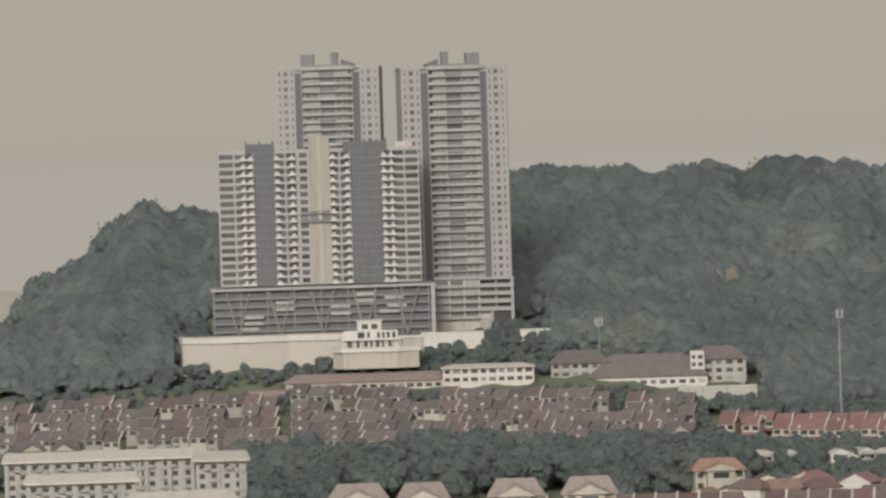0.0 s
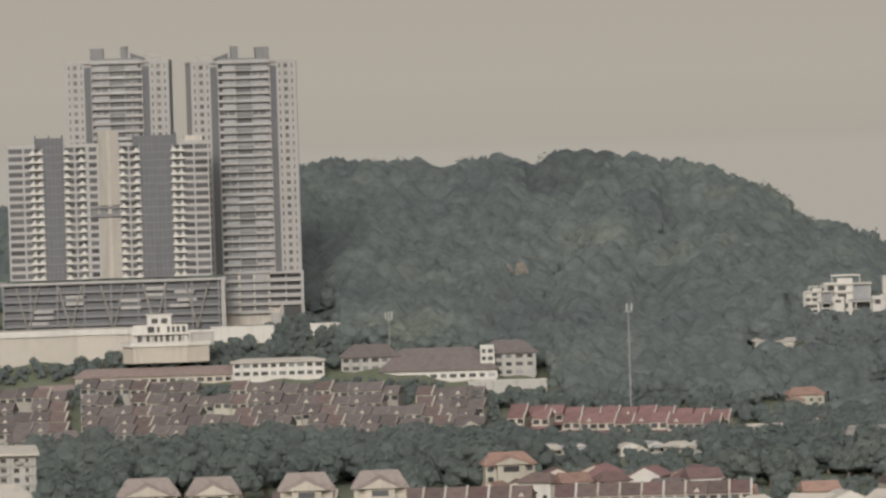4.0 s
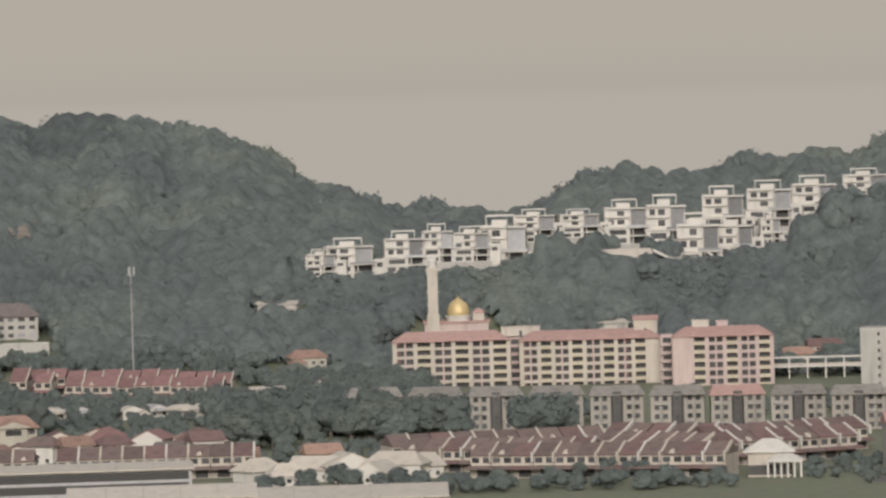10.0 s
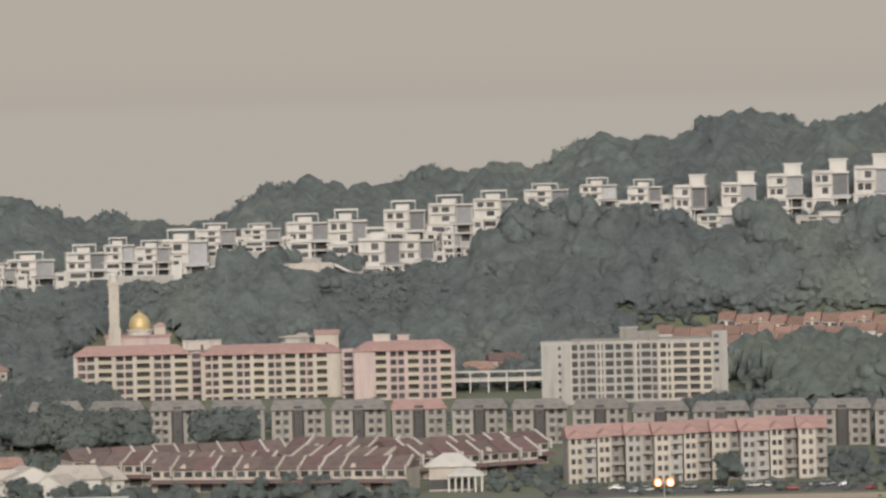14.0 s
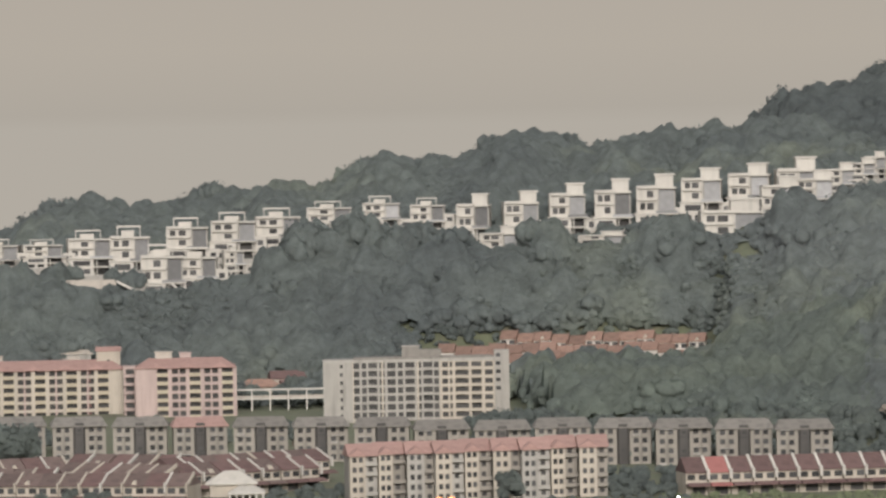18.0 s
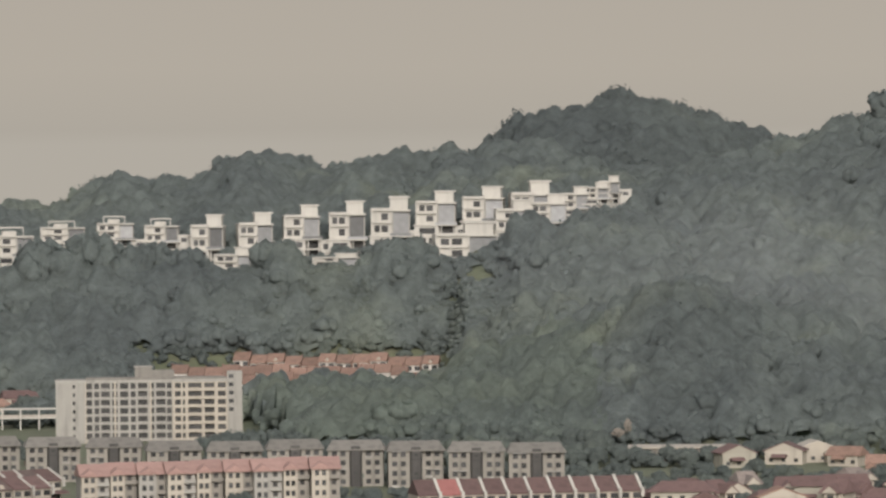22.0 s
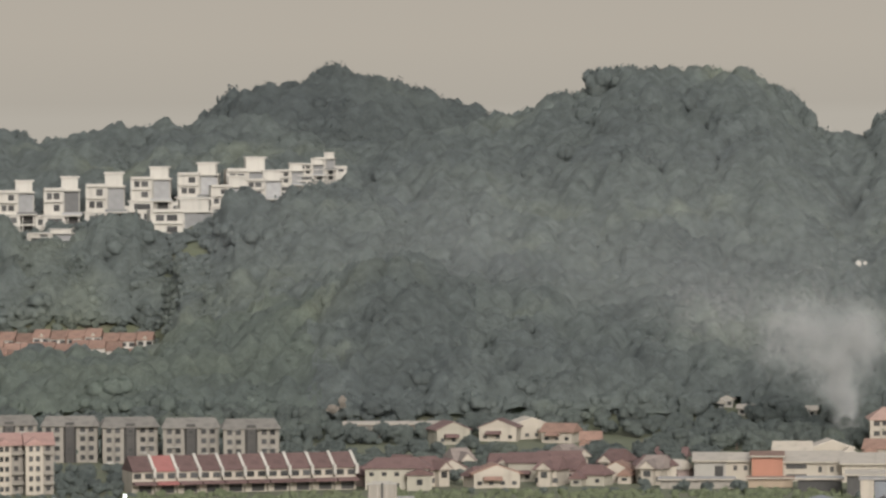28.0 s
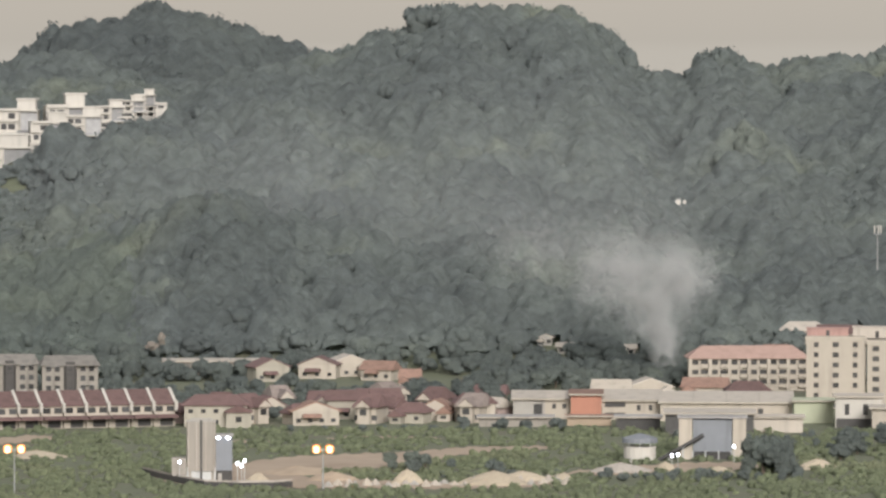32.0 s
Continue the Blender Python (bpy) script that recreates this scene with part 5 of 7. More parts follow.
slab("school_stair", 2.55, 2124, 5, 6, 4, 2.8, WHITE, None, "white stair tower of the school", "school", 0, 18, bay=2.4)
slab("school_hall", 2.05, 2122, 44, 24, 1, 4.0, WHITE, TILE_BROWN, "school hall under a large brown roof", "school", 0, 17.5, rise=8)
slab("school_building", 0.42, 2110, 34, 12, 2, 3.0, WHITE, SHEET, "white two-storey school wing with pale roof", "school", 0, 21, rise=1.2)
slab("school_hall", -0.75, 2112, 66, 12, 1, 3.6, CREAM, TILE_FADED, "long low hall with faded pink roof", "school", 0, 19.5, rise=2.8)
slab("school_hall", -1.4, 2094, 55, 9, 1, 3.2, CREAM, TILE_FADED, "long low hall with faded pink roof", "school", 0, 16, rise=2)
long_wall(2.35, 3.15, 2095, 15.5, 2.4, GREY_WHITE, "long pale boundary wall below the school")


# ---- mosque ----
def mosque():
    th = thing("mosque", place(7.3, 2110, 14.5), "cream mosque with gold dome and tall minaret", "mosque")
    part("hall", B(-12, 12, 0, 20, -6, 5.5), PINK, th)
    part("roof", B(-12.6, 12.6, -0.6, 20, 5.5, 6.2), TILE_PINK, th)
    part("drum", Shape().lathe([(4.6, 6.2), (4.6, 7.6), (5.2, 7.7), (5.2, 8.2)], 24, 0.8, 6), WHITE, th)
    part("dome", Shape().lathe([(3.9, 8.2), (4.15, 9.4), (4.0, 10.8), (3.4, 12.3), (2.3, 13.5), (1.0, 14.3), (0.25, 14.8), (0.08, 15.6)], 28, 0.8, 6), GOLD, th, "shining gold onion dome")
    mn = part("minaret", B(-10.9, -6.3, -2, 2.4, -6, 9).box(-10.5, -6.7, -1.7, 2.1, 9, 26.5).box(-11.0, -6.2, -2.1, 2.5, 25.2, 26.2).box(-10.9, -6.3, -2.0, 2.4, 17.0, 17.6), CREAM, th, "square cream minaret")
    part("cap", Shape().lathe([(1.7, 26.5), (1.7, 28.6), (2.0, 28.8), (1.5, 29.6), (0.2, 30.4)], 12, -8.6, -0.3), WHITE, mn)
    for k in range(6):
        part("niche", B(-9.3, -7.9, -1.78, -1.7, 9.5 + 2.6 * k, 11.4 + 2.6 * k), CONCRETE, mn)
    part("annex", B(-10, 2, -2.4, 0, -6, 3), CREAM, th)
    part("side_tower", B(6.2, 10.4, 3, 7, 5, 9.2), CREAM, th)
    part("side_tower_roof", Shape().gable(5.9, 10.7, 2.7, 7.3, 9.2, 1.6, hip=2), TILE_PINK, th)


mosque()
keep_clear(7.3, 2115, 26)


# ---- hillside villas ----
VILLAS_WEST = [
    (5.93, 2185, 38.6, 11.4, 8.5),
    (6.23, 2190, 37.7, 18.6, 13.4),
    (6.79, 2195, 39.8, 15.4, 13.4),
    (7.13, 2200, 43.1, 11.9, 12.3),
    (7.47, 2200, 42.8, 13.9, 11.2),
    (7.78, 2205, 39.4, 18.8, 18.6),
    (8.12, 2225, 48.8, 15.6, 10.7),
    (8.58, 2225, 49.9, 15.6, 9.1),
    (9.05, 2225, 47.9, 16.7, 14.5),
    (9.46, 2225, 45.7, 15.6, 18.1),
    (9.78, 2190, 37.6, 16.3, 19.5),
    (10.04, 2230, 50.6, 16.3, 15.9),
    (10.14, 2195, 39.8, 14.8, 15.6),
    (10.51, 2235, 53.0, 17.5, 15.2),
    (10.52, 2200, 46.0, 7.9, 10.2),
    (10.97, 2240, 54.7, 17.5, 14.8),
    (11.49, 2245, 60.8, 17.6, 10.8),
    (12.02, 2250, 61.2, 14.6, 12.1),
    (12.49, 2250, 59.9, 13.5, 12.3),
]
VILLAS_EAST = [
    (12.95, 2240, 55.9, 12.8, 17.6),
    (13.45, 2240, 56.4, 13.9, 17.8),
    (13.92, 2240, 59.6, 14.3, 17.4),
    (14.38, 2240, 58.7, 14.4, 19.7),
    (14.82, 2240, 59.7, 15.5, 20.3),
    (15.28, 2240, 64.7, 15.8, 17.4),
    (15.76, 2240, 66.1, 16.0, 17.6),
    (16.26, 2240, 65.5, 16.4, 20.3),
    (16.70, 2235, 72.2, 11.2, 11.2),
    (16.92, 2240, 76.5, 10.1, 8.6),
    (17.05, 2245, 78.7, 8.5, 8.8),
]
VILLAS_FRONT = [
    (13.24, 2205, 50.0, 17.0, 11.1),
    (14.26, 2200, 52.3, 18.1, 6.3),
    (15.59, 2205, 50.8, 24.4, 19.4),
    (16.08, 2215, 63.1, 14.5, 15.6),
    (16.43, 2220, 66.2, 14.5, 14.6),
    (15.66, 2150, 43.6, 8.6, 5.3),
]


def villa(bearing, d, z, w, h, kind, k):
    """White modern villa in stacked boxes: framed upper floors, glazed recess, roof room or roof frame, plinth."""
    th = thing("villa", place(bearing, d, z, (k * 37 % 13) - 6), "white modern hillside villa in stacked boxes" if kind == "east" else "white terraced villa with open roof frame", "villa", "white hillside villas")
    st = h / 4.2
    keep_clear(bearing, d + 4, w * 0.62 + 2)
    shrubs_only(bearing, d - 9, w * 0.5 + 3)
    shrubs_only(bearing, d - 24, w * 0.42 + (5 if d < 2212 else 0))
    if d < 2212:
        shrubs_only(bearing, d - 40, w * 0.4 + 4)
    x0, x1 = -w / 2, w / 2
    part("plinth", B(x0, x1, 1.5, 14, -9, st * 0.9), WHITE, th)
    part("lower_block", B(x0 - 0.4, x0 + w * 0.58, -2.6, 3, -9, st * 0.9), WHITE, th)
    # flush dark panel: the shade of an open storey put into colour
    part("lower_opening", B(x0 + w * 0.62, x1 - 0.5, 1.4, 1.52, st * 0.05, st * 0.78), SHADE, th, "garden storey opening painted dark as shade")
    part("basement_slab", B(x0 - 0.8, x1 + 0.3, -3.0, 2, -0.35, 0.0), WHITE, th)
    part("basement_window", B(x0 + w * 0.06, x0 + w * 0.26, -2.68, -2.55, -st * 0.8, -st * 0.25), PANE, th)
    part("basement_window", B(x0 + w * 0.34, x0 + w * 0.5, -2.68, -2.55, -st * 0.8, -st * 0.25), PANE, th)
    # dark panel paints the shade of the open basement
    part("basement_opening", B(x0 + w * 0.64, x1 - 0.6, 1.38, 1.5, -st * 0.95, -0.5), SHADE, th, "basement opening painted dark as shade")
    if k % 3 or kind == "west":
        low = (1.7 if kind == "west" else 0.2, 1.3, 0.7)[k % 3] * st
        part("side_terrace", B(x1 + 0.05, x1 + 4.6, -1.5, 9, -9, low), WHITE, th)
        part("side_window", B(x1 + 1.2, x1 + 3.4, -1.58, -1.45, low - st * 0.75, low - st * 0.2), PANE, th)
        part("side_parapet", B(x1 + 0.05, x1 + 4.8, -1.8, -1.5, low, low + 0.8), WHITE, th)
    part("garden_wall", B(x0 - 1.4, x1 + 1.2, -4.6, -4.2, -9, -st * 0.95), GREY_WHITE, th)
    for px in (x0 + w * 0.66, x1 - 0.6):
        part("column", B(px - 0.18, px + 0.18, -2.6, -2.2, -9, st * 0.9), WHITE, th)
    part("terrace_slab", B(x0 - 1.0, x1 + 0.8, -3.2, 14, st * 0.9, st * 1.0), WHITE, th)
    part("terrace_rail", B(x0 + w * 0.5, x1 + 0.8, -3.2, -3.1, st * 1.0, st * 1.22), PANE_GREY, th, "grey glass balustrade")
    split = x0 + w * (0.55 if kind == "east" else 0.62)
    part("main_block", B(x0, split, 0.4, 12, st, st * 3.2), WHITE, th)
    s = B(x0, split, -0.8, 0.4, st, st * 1.12).box(x0, split, -0.8, 0.4, st * 2.05, st * 2.2).box(x0, split, -0.8, 0.4, st * 3.05, st * 3.3).box(x0, x0 + 0.5, -0.8, 0.4, st, st * 3.3).box(split - 0.5, split, -0.8, 0.4, st, st * 3.3)
    part("frame", s, WHITE, th)
    ww, wh = w * 0.17, st * 0.55
    for f in range(2):
        part("window", pane(round(ww, 1), round(wh, 1)), None, th, at=((x0 + split) / 2 + w * 0.08, 0.3, st * (1.3 + f)))
    part("window", pane(round(ww * 0.8, 1), round(wh, 1)), None, th, at=(x0 + w * 0.16, 0.3, st * (1.3 + k % 2)))
    part("side_block", B(split, x1, 2.0, 12, st, st * 3.0), GREY_WHITE, th)
    part("glazing", B(split + 0.4, x1 - 0.5, 1.9, 2.0, st * 1.1, st * 2.9), PANE_GREY, th, "tall grey glazed stair bay")
    part("side_canopy", B(split, x1 + 0.3, 0.2, 12, st * 3.0, st * 3.15), WHITE, th)
    part("lower_window", B(x0 + w * 0.1, x0 + w * 0.5, -2.68, -2.55, st * 0.15, st * 0.7), PANE, th)
    if kind == "east":
        part("roof_room", B(split - w * 0.06, x1 - w * 0.05, 1.5, 9, st * 3.1, st * 4.2), WHITE, th)
        part("roof_room_slab", B(split - w * 0.09, x1, 1.0, 9.4, st * 4.1, st * 4.25), WHITE, th)
    else:
        part("roof_room", B(x0 + w * 0.3, split, 2, 9, st * 3.2, st * 3.75), WHITE, th)
        a, b = x0 + w * 0.18, x0 + w * 0.78
        part("roof_frame", B(a, b, 1, 6, st * 4.05, st * 4.2).box(a, a + 0.35, 1, 1.35, st * 3.2, st * 4.05).box(b - 0.35, b, 1, 1.35, st * 3.2, st * 4.05), WHITE, th)


for k, row in enumerate(VILLAS_WEST):
    villa(*row, "west", k)
for k, row in enumerate(VILLAS_EAST):
    villa(*row, "east", k)
for k, row in enumerate(VILLAS_FRONT):
    villa(*row, "east", k + 5)


def garden_terrace():
    """Sloping garden of the lower villas: long slab, retaining walls and a straight outside stair."""
    th = thing("garden_terrace", place(9.66, 2176, 37.6), "white garden terrace with outside stair and retaining walls", "terrace")
    part("slab", B(-15, 14.5, 0, 10, -1.2, 0), WHITE, th)
    part("retaining_wall", B(-34, -8, 12, 13, -3, 6.2), CONCRETE, th, "long grey-pink retaining wall")
    part("pool_wall", B(-6, 8, 3, 10, 0, 2.6), GREY_WHITE, th)
    for xa, xb, za in ((-13, -1.5, 6.2), (8, 14.2, 5.0)):
        flight = Shape()
        flight.v = [(xa, 2, za - 1), (xb, 2, -0.6), (xb, 5, -0.6), (xa, 5, za - 1), (xa, 2, za), (xb, 2, 0.3), (xb, 5, 0.3), (xa, 5, za)]
        flight.f = [(3, 2, 1, 0), (4, 5, 6, 7), (0, 1, 5, 4), (1, 2, 6, 5), (2, 3, 7, 6), (3, 0, 4, 7)]
        part("stair", flight, WHITE, th)


garden_terrace()
shrubs_only(9.66, 2168, 17)
shrubs_only(9.1, 2180, 12)
shrubs_only(9.5, 2150, 12)
shrubs_only(15.6, 2142, 18)
shrubs_only(15.6, 2116, 17)
shrubs_only(15.66, 2092, 15)
shrubs_only(15.66, 2068, 10)


TILE_TAN = surface("weathered_tan_roof_tiles", (0.25, 0.208, 0.185), 0.9, 0.22, 0.8, streak=0.4, bump=0.4, single=0.12)


# ---- houses of the middle distance ----
def gable_house(bearing, d, w, h, label, roof=None, wall=None, turn=0, z=None, rise=3.4):
    """Detached house with a hipped main roof and a gabled front bay over a balcony."""
    roof, wall = roof or TILE_GREY, wall or CREAM
    th = thing("house", place(bearing, d, z, turn), label, "house", "detached houses")
    part("wall", B(-w / 2, w / 2, 0, 11, -3, h), wall, th)
    part("roof", Shape().gable(-w / 2 - 0.9, w / 2 + 0.9, -0.9, 12, h, rise, hip=w * 0.2), roof, th)
    bay = part("front_bay", B(-w * 0.28, w * 0.28, -2.2, 0, -3, h), wall, th)
    part("bay_roof", Shape().gable(-w * 0.42, w * 0.42, -3.0, 5, h + 0.1, rise * 0.7, along="y"), roof, bay)
    part("pediment", Shape().gable(-w * 0.36, w * 0.36, -3.12, -2.9, h + 0.05, rise * 0.54, 0.1, along="y"), wall, bay, "pale gable pediment")
    part("bay_window", B(-w * 0.16, w * 0.16, -2.28, -2.15, h - 2.3, h - 0.6), PANE, bay)
    for x in (-0.4, 0.4):
        for z1 in range(int(h / 3)):
            part("window", pane(1.7, 1.4), None, th, at=(x * w, -0.06, 1.0 + 3 * z1))
    return th


for b0, b1, z in ((-1.26, -0.62, 2.4), (-0.55, 0.0, 2.2), (0.38, 0.96, 2.6), (1.13, 1.71, 2.6)):
    gable_house((b0 + b1) / 2, 1560, math.radians(b1 - b0) * 1560 * 0.92, 8.8, "detached house with weathered tan roof and gabled bay", TILE_TAN, z=z + 0.8, rise=4.6)
gable_house(2.75, 1690, 15, 9.2, "yellow two-storey house with red roof", TILE_ORANGE, YELLOW, 10, 1)
for b, d, w, turn in ((-4.25, 1960, 10, 12), (-3.9, 1958, 9, -8), (-2.15, 1940, 9, 10), (-1.75, 1942, 9, 0), (0.42, 1938, 11, -6), (0.85, 1934, 9, 8), (1.75, 1948, 10, -10), (2.35, 1955, 9, 6)):
    gable_house(b, d, w, 6.4, "pale yellow terrace end house with brown roof", TILE_BROWN, YELLOW, turn)
rng = random.Random(8)
for k in range(17):
    b, d = 2.55 + 0.145 * k + rng.uniform(-0.05, 0.05), 1668 + (k * 29 % 3) * 19 + rng.uniform(-4, 4)
    r = rng.choice((TILE_BROWN, TILE_ORANGE, TILE_RED, TILE_DARK, TILE_MAROON))
    bungalow(b, d, rng.uniform(8, 12), 9, rng.choice((3.2, 5.6, 5.8)), r, rng.choice((CREAM, WHITE, CREAM)), "small pale house with weathered tiled roof", rng.uniform(-35, 35))
for b, d, z, w in ((21.13, 1850, None, 4), (21.33, 1835, None, 5), (21.96, 1838, None, 5), (5.55, 2150, None, 9), (5.36, 2150, None, 6), (8.9, 2130, None, 11), (8.72, 2112, None, 14), (9.0, 2108, None, 13), (8.5, 2095, None, 8)):
    bungalow(b, d, w, 7, 2.6 if w < 6 else 4.6, SHEET, GREY_WHITE, "small hut with pale metal roof among trees", b * 31 % 24 - 12, rise=1.2)
    keep_clear(b, d - 5, w * 0.5 + 3)
rng = random.Random(33)
for k in range(9):
    bungalow(2.95 + 0.26 * k, 1893 + rng.uniform(-6, 6), rng.uniform(6, 9), 6, 2.8, rng.choice((SHEET, SHEET_GREY)), WHITE, "low white house with pale roof among trees", rng.uniform(-40, 40), rise=1.6)
    keep_clear(2.95 + 0.26 * k, 1885, 9)
HOUSES = [(5.79, 2080, 13, 9, 6.5, 1, 2, 12), (5.88, 1950, 9, 8, 5.8, 0, 0, -8), (6.15, 1945, 8, 7, 3, 2, 2, 10), (5.35, 1960, 12, 9, 3.4, 4, 0, 0), (5.6, 1930, 10, 8, 3.2, 2, 0, 20), (5.08, 1600, 9, 8, 5, 1, 0, 0),
          (5.92, 1600, 10, 8, 5.4, 1, 0, 12), (10.75, 2085, 14, 10, 4, 1, 0, 0), (11.05, 2095, 12, 10, 4, 2, 0, 10)]
rng = random.Random(21)
for k in range(17):
    b = 17.6 + 3.1 * k / 17 + rng.uniform(-0.06, 0.06)
    d = (1572, 1600, 1628)[k % 3] + rng.uniform(-5, 5)
    if k % 2:
        gable_house(b, d, rng.uniform(5.5, 7.5), rng.choice((3.6, 4.8)), "cream house with maroon roof and gabled front", rng.choice((TILE_MAROON, TILE_MAROON, TILE_TAN)), CREAM, rng.uniform(-40, 40))
    else:
        HOUSES.append((b, d, rng.uniform(6, 9.5), 7, rng.choice((2.8, 3.2, 4.8)), rng.choice((2, 2, 2, 0, 1, 4)), rng.choice((0, 0, 2, 1)), rng.uniform(-40, 40)))
HOUSES += [(17.77, 1560, 17.5, 11, 6.2, 2, 2, 0), (18.79, 1565, 13, 10, 4, 1, 0, 8), (19.1, 1590, 11, 9, 5.6, 2, 2, -6), (19.45, 1600, 12, 9, 5.4, 2, 0, 10), (20.0, 1585, 9, 8, 3.4, 1, 0, -12),
           (20.42, 1580, 11, 9, 5.4, 2, 0, 6), (18.35, 1765, 11, 9, 4.6, 2, 2, 20), (18.8, 1780, 12, 8, 4.4, 2, 0, -10), (19.15, 1790, 13, 9, 4.4, 4, 0, 15), (19.4, 1770, 10, 8, 3.6, 1, 0, -20)]
HOUSES += [(19.75, 1720, 6, 6, 4, 1, 1, 0), (20.45, 1690, 8, 7, 4.2, 1, 0, 12), (20.55, 1640, 9, 7, 4, 2, 0, -9), (21.8, 1650, 11, 9, 5, 3, 2, 0), (22.2, 1665, 13, 9, 4.6, 4, 0, 8),
           (22.75, 1660, 13, 10, 5, 1, 0, -4), (23.2, 1650, 12, 9, 4.6, 2, 0, 5), (23.75, 1850, 14, 9, 6, 4, 0, 0), (24.1, 1840, 13, 9, 6, 2, 2, 0), (24.6, 1850, 16, 10, 5, 4, 0, 0), (23.5, 1800, 12, 8, 6, 1, 1, 10)]
ROOFS = (TILE_BROWN, TILE_ORANGE, TILE_MAROON, CREAM, SHEET)
ROOF_WORDS = ("brown tiled", "orange tiled", "maroon tiled", "cream", "pale metal")
WALLS = (CREAM, PINK, YELLOW)
for b, d, w, dep, h, r, wl, turn in HOUSES:
    bungalow(b, d, w, dep, h, ROOFS[r], WALLS[wl], "small %s house with %s roof" % (("cream", "pink", "yellow")[wl], ROOF_WORDS[r]), turn)
    keep_clear(b, d - 4, w * 0.6 + 6)


# ---- sheds and factories ----
def shed(name, b0, b1, d, depth, h, rise, wall, roof, label, z=0, turn=0, openings=(), along="x"):
    """A long industrial shed: clad walls, pitched metal roof with ribs, and framed openings."""
    w = math.radians(b1 - b0) * d
    th = thing(name, place((b0 + b1) / 2, d, z, turn), label, "factory")
    part("wall", B(-w / 2, w / 2, 0, depth, -2, h), wall, th)
    part("roof", Shape().gable(-w / 2 - 0.6, w / 2 + 0.6, -1.0, depth + 0.6, h, rise, 0.5, along), roof, th)
    part("gutter", B(-w / 2 - 0.7, w / 2 + 0.7, -1.3, -1.0, h - 0.35, h + 0.05), CREAM, th)
    for x0, x1, z0, z1 in openings:
        part("opening", B(x0 * w, x1 * w, -0.08, 0.2, z0, z1), SHADE, th, "dark opening")
    n = int(w / 9)
    rib = shared(("roof_seam", round(depth), round(rise, 1)), lambda: Shape().gable(-0.12, 0.12, -0.9, depth + 0.5, 0.12, rise, 0.1), CONCRETE)
    if along == "x":
        for k in range(1, n):
            part("roof_seam", rib, None, th, at=(-w / 2 + w * k / n, 0, h))
    return th


shed("factory_shed", 1.5, 4.56, 1480, 30, 10.4, 0.9, SHEET_GREY, SHEET, "long grey factory with ribbon windows and pale roof", 0, 0, [(-0.49, 0.49, 7.4, 9.5), (-0.49, 0.49, 4.4, 6.6)])
shed("factory_shed", 3.3, 5.2, 1400, 26, 8.2, 2.4, SHEET, SHEET, "pale metal-roofed factory shed")
shed("factory_shed", 5.2, 7.15, 1395, 26, 7.2, 2.4, SHEET, SHEET, "pale metal-roofed factory shed")
for b, d, w, h, turn in ((5.35, 1566, 11, 3.2, 14), (5.75, 1560, 13, 3.6, -10), (6.2, 1558, 15, 4.4, 8), (6.6, 1552, 16, 4.8, -6), (6.95, 1560, 11, 3.6, 12), (5.55, 1546, 10, 2.8, 4), (6.35, 1540, 12, 3.0, -12)):
    bungalow(b, d, w, 10, h, SHEET, WHITE, "low white house with pale metal roof", turn * 2.5, rise=3.4)
shed("long_shed", 17.24, 18.28, 1790, 9, 5.2, 0.7, GREY, SHEET, "long low shed with pale metal roof among trees", 0)

shed("workshop", 20.8, 21.12, 1590, 20, 6.0, 1.8, GREY_WHITE, SHEET, "pale green-white workshop with flat roof", 0, 0, [(0.15, 0.42, 1, 4.4)])
shed("workshop", 21.12, 21.38, 1592, 20, 5.8, 1.8, CREAM, SHEET, "cream workshop with small windows above", 0, 0, [(-0.2, -0.05, 3, 4.4), (0.2, 0.35, 3, 4.4)])
shed("workshop", 21.385, 21.70, 1588, 18, 7.4, 0.9, ORANGE_PAINT, TILE_ORANGE, "orange-clad workshop with flat roof", 0)
shed("workshop", 21.705, 22.3, 1590, 24, 5.6, 2.4, CREAM, SHEET, "long cream workshop with small dark windows", 0, 0, [(-0.45, -0.1, 3.6, 5), (-0.45, -0.1, 0.6, 2), (0.1, 0.16, 2.6, 4.2), (0.3, 0.36, 2.6, 4.2)])
shed("workshop", 22.3, 23.64, 1585, 30, 5.4, 2.2, CREAM, SHEET, "long cream workshop with pale roof", 0, 0, [(0.24, 0.28, 2, 3.6)])
# solid walls, coloured dark for the shade inside an open front
shed("open_shed", 22.35, 23.25, 1530, 16, 6.0, 0.8, SHADE, SHEET, "shed with its open front painted as interior shade", 0, 0)
shed("workshop", 23.15, 23.75, 1540, 10, 4.4, 0.4, SHEET, SHEET, "low pale workshop with metal roof", 0)
shed("workshop", 23.66, 24.06, 1578, 14, 6.4, 0.5, LIME, LIME, "pale green factory block beside flats", 0)
shed("workshop", 24.08, 24.55, 1560, 14, 8.8, 0.4, WHITE, SHEET, "white factory block with upright windows", 0, 0, [(-0.3, -0.2, 3.6, 6.6), (0.1, 0.2, 3.6, 6.6), (-0.48, 0.3, 0, 2.6)])
shed("workshop", 24.45, 25.3, 1545, 14, 6.6, 0.4, CREAM, SHEET, "cream factory block with flat roof", 0, 0, [(-0.3, -0.25, 1.4, 4)])
shed("workshop", 21.35, 21.8, 1565, 5, 2.8, 0.3, EARTH, TILE_ORANGE, "low orange-roofed lean-to beside workshops", 0)
shed("workshop", 20.45, 21.2, 1560, 6, 2.8, 0.5, GREY, SHEET_GREY, "low grey lean-to beside workshops", 0)
# solid walls again, their dark colour standing for shade inside
shed("workshop", 21.85, 22.3, 1550, 8, 3.6, 0.4, SHADE, SHEET_GREY, "metal-roofed lean-to with interior shade painted on", 0)


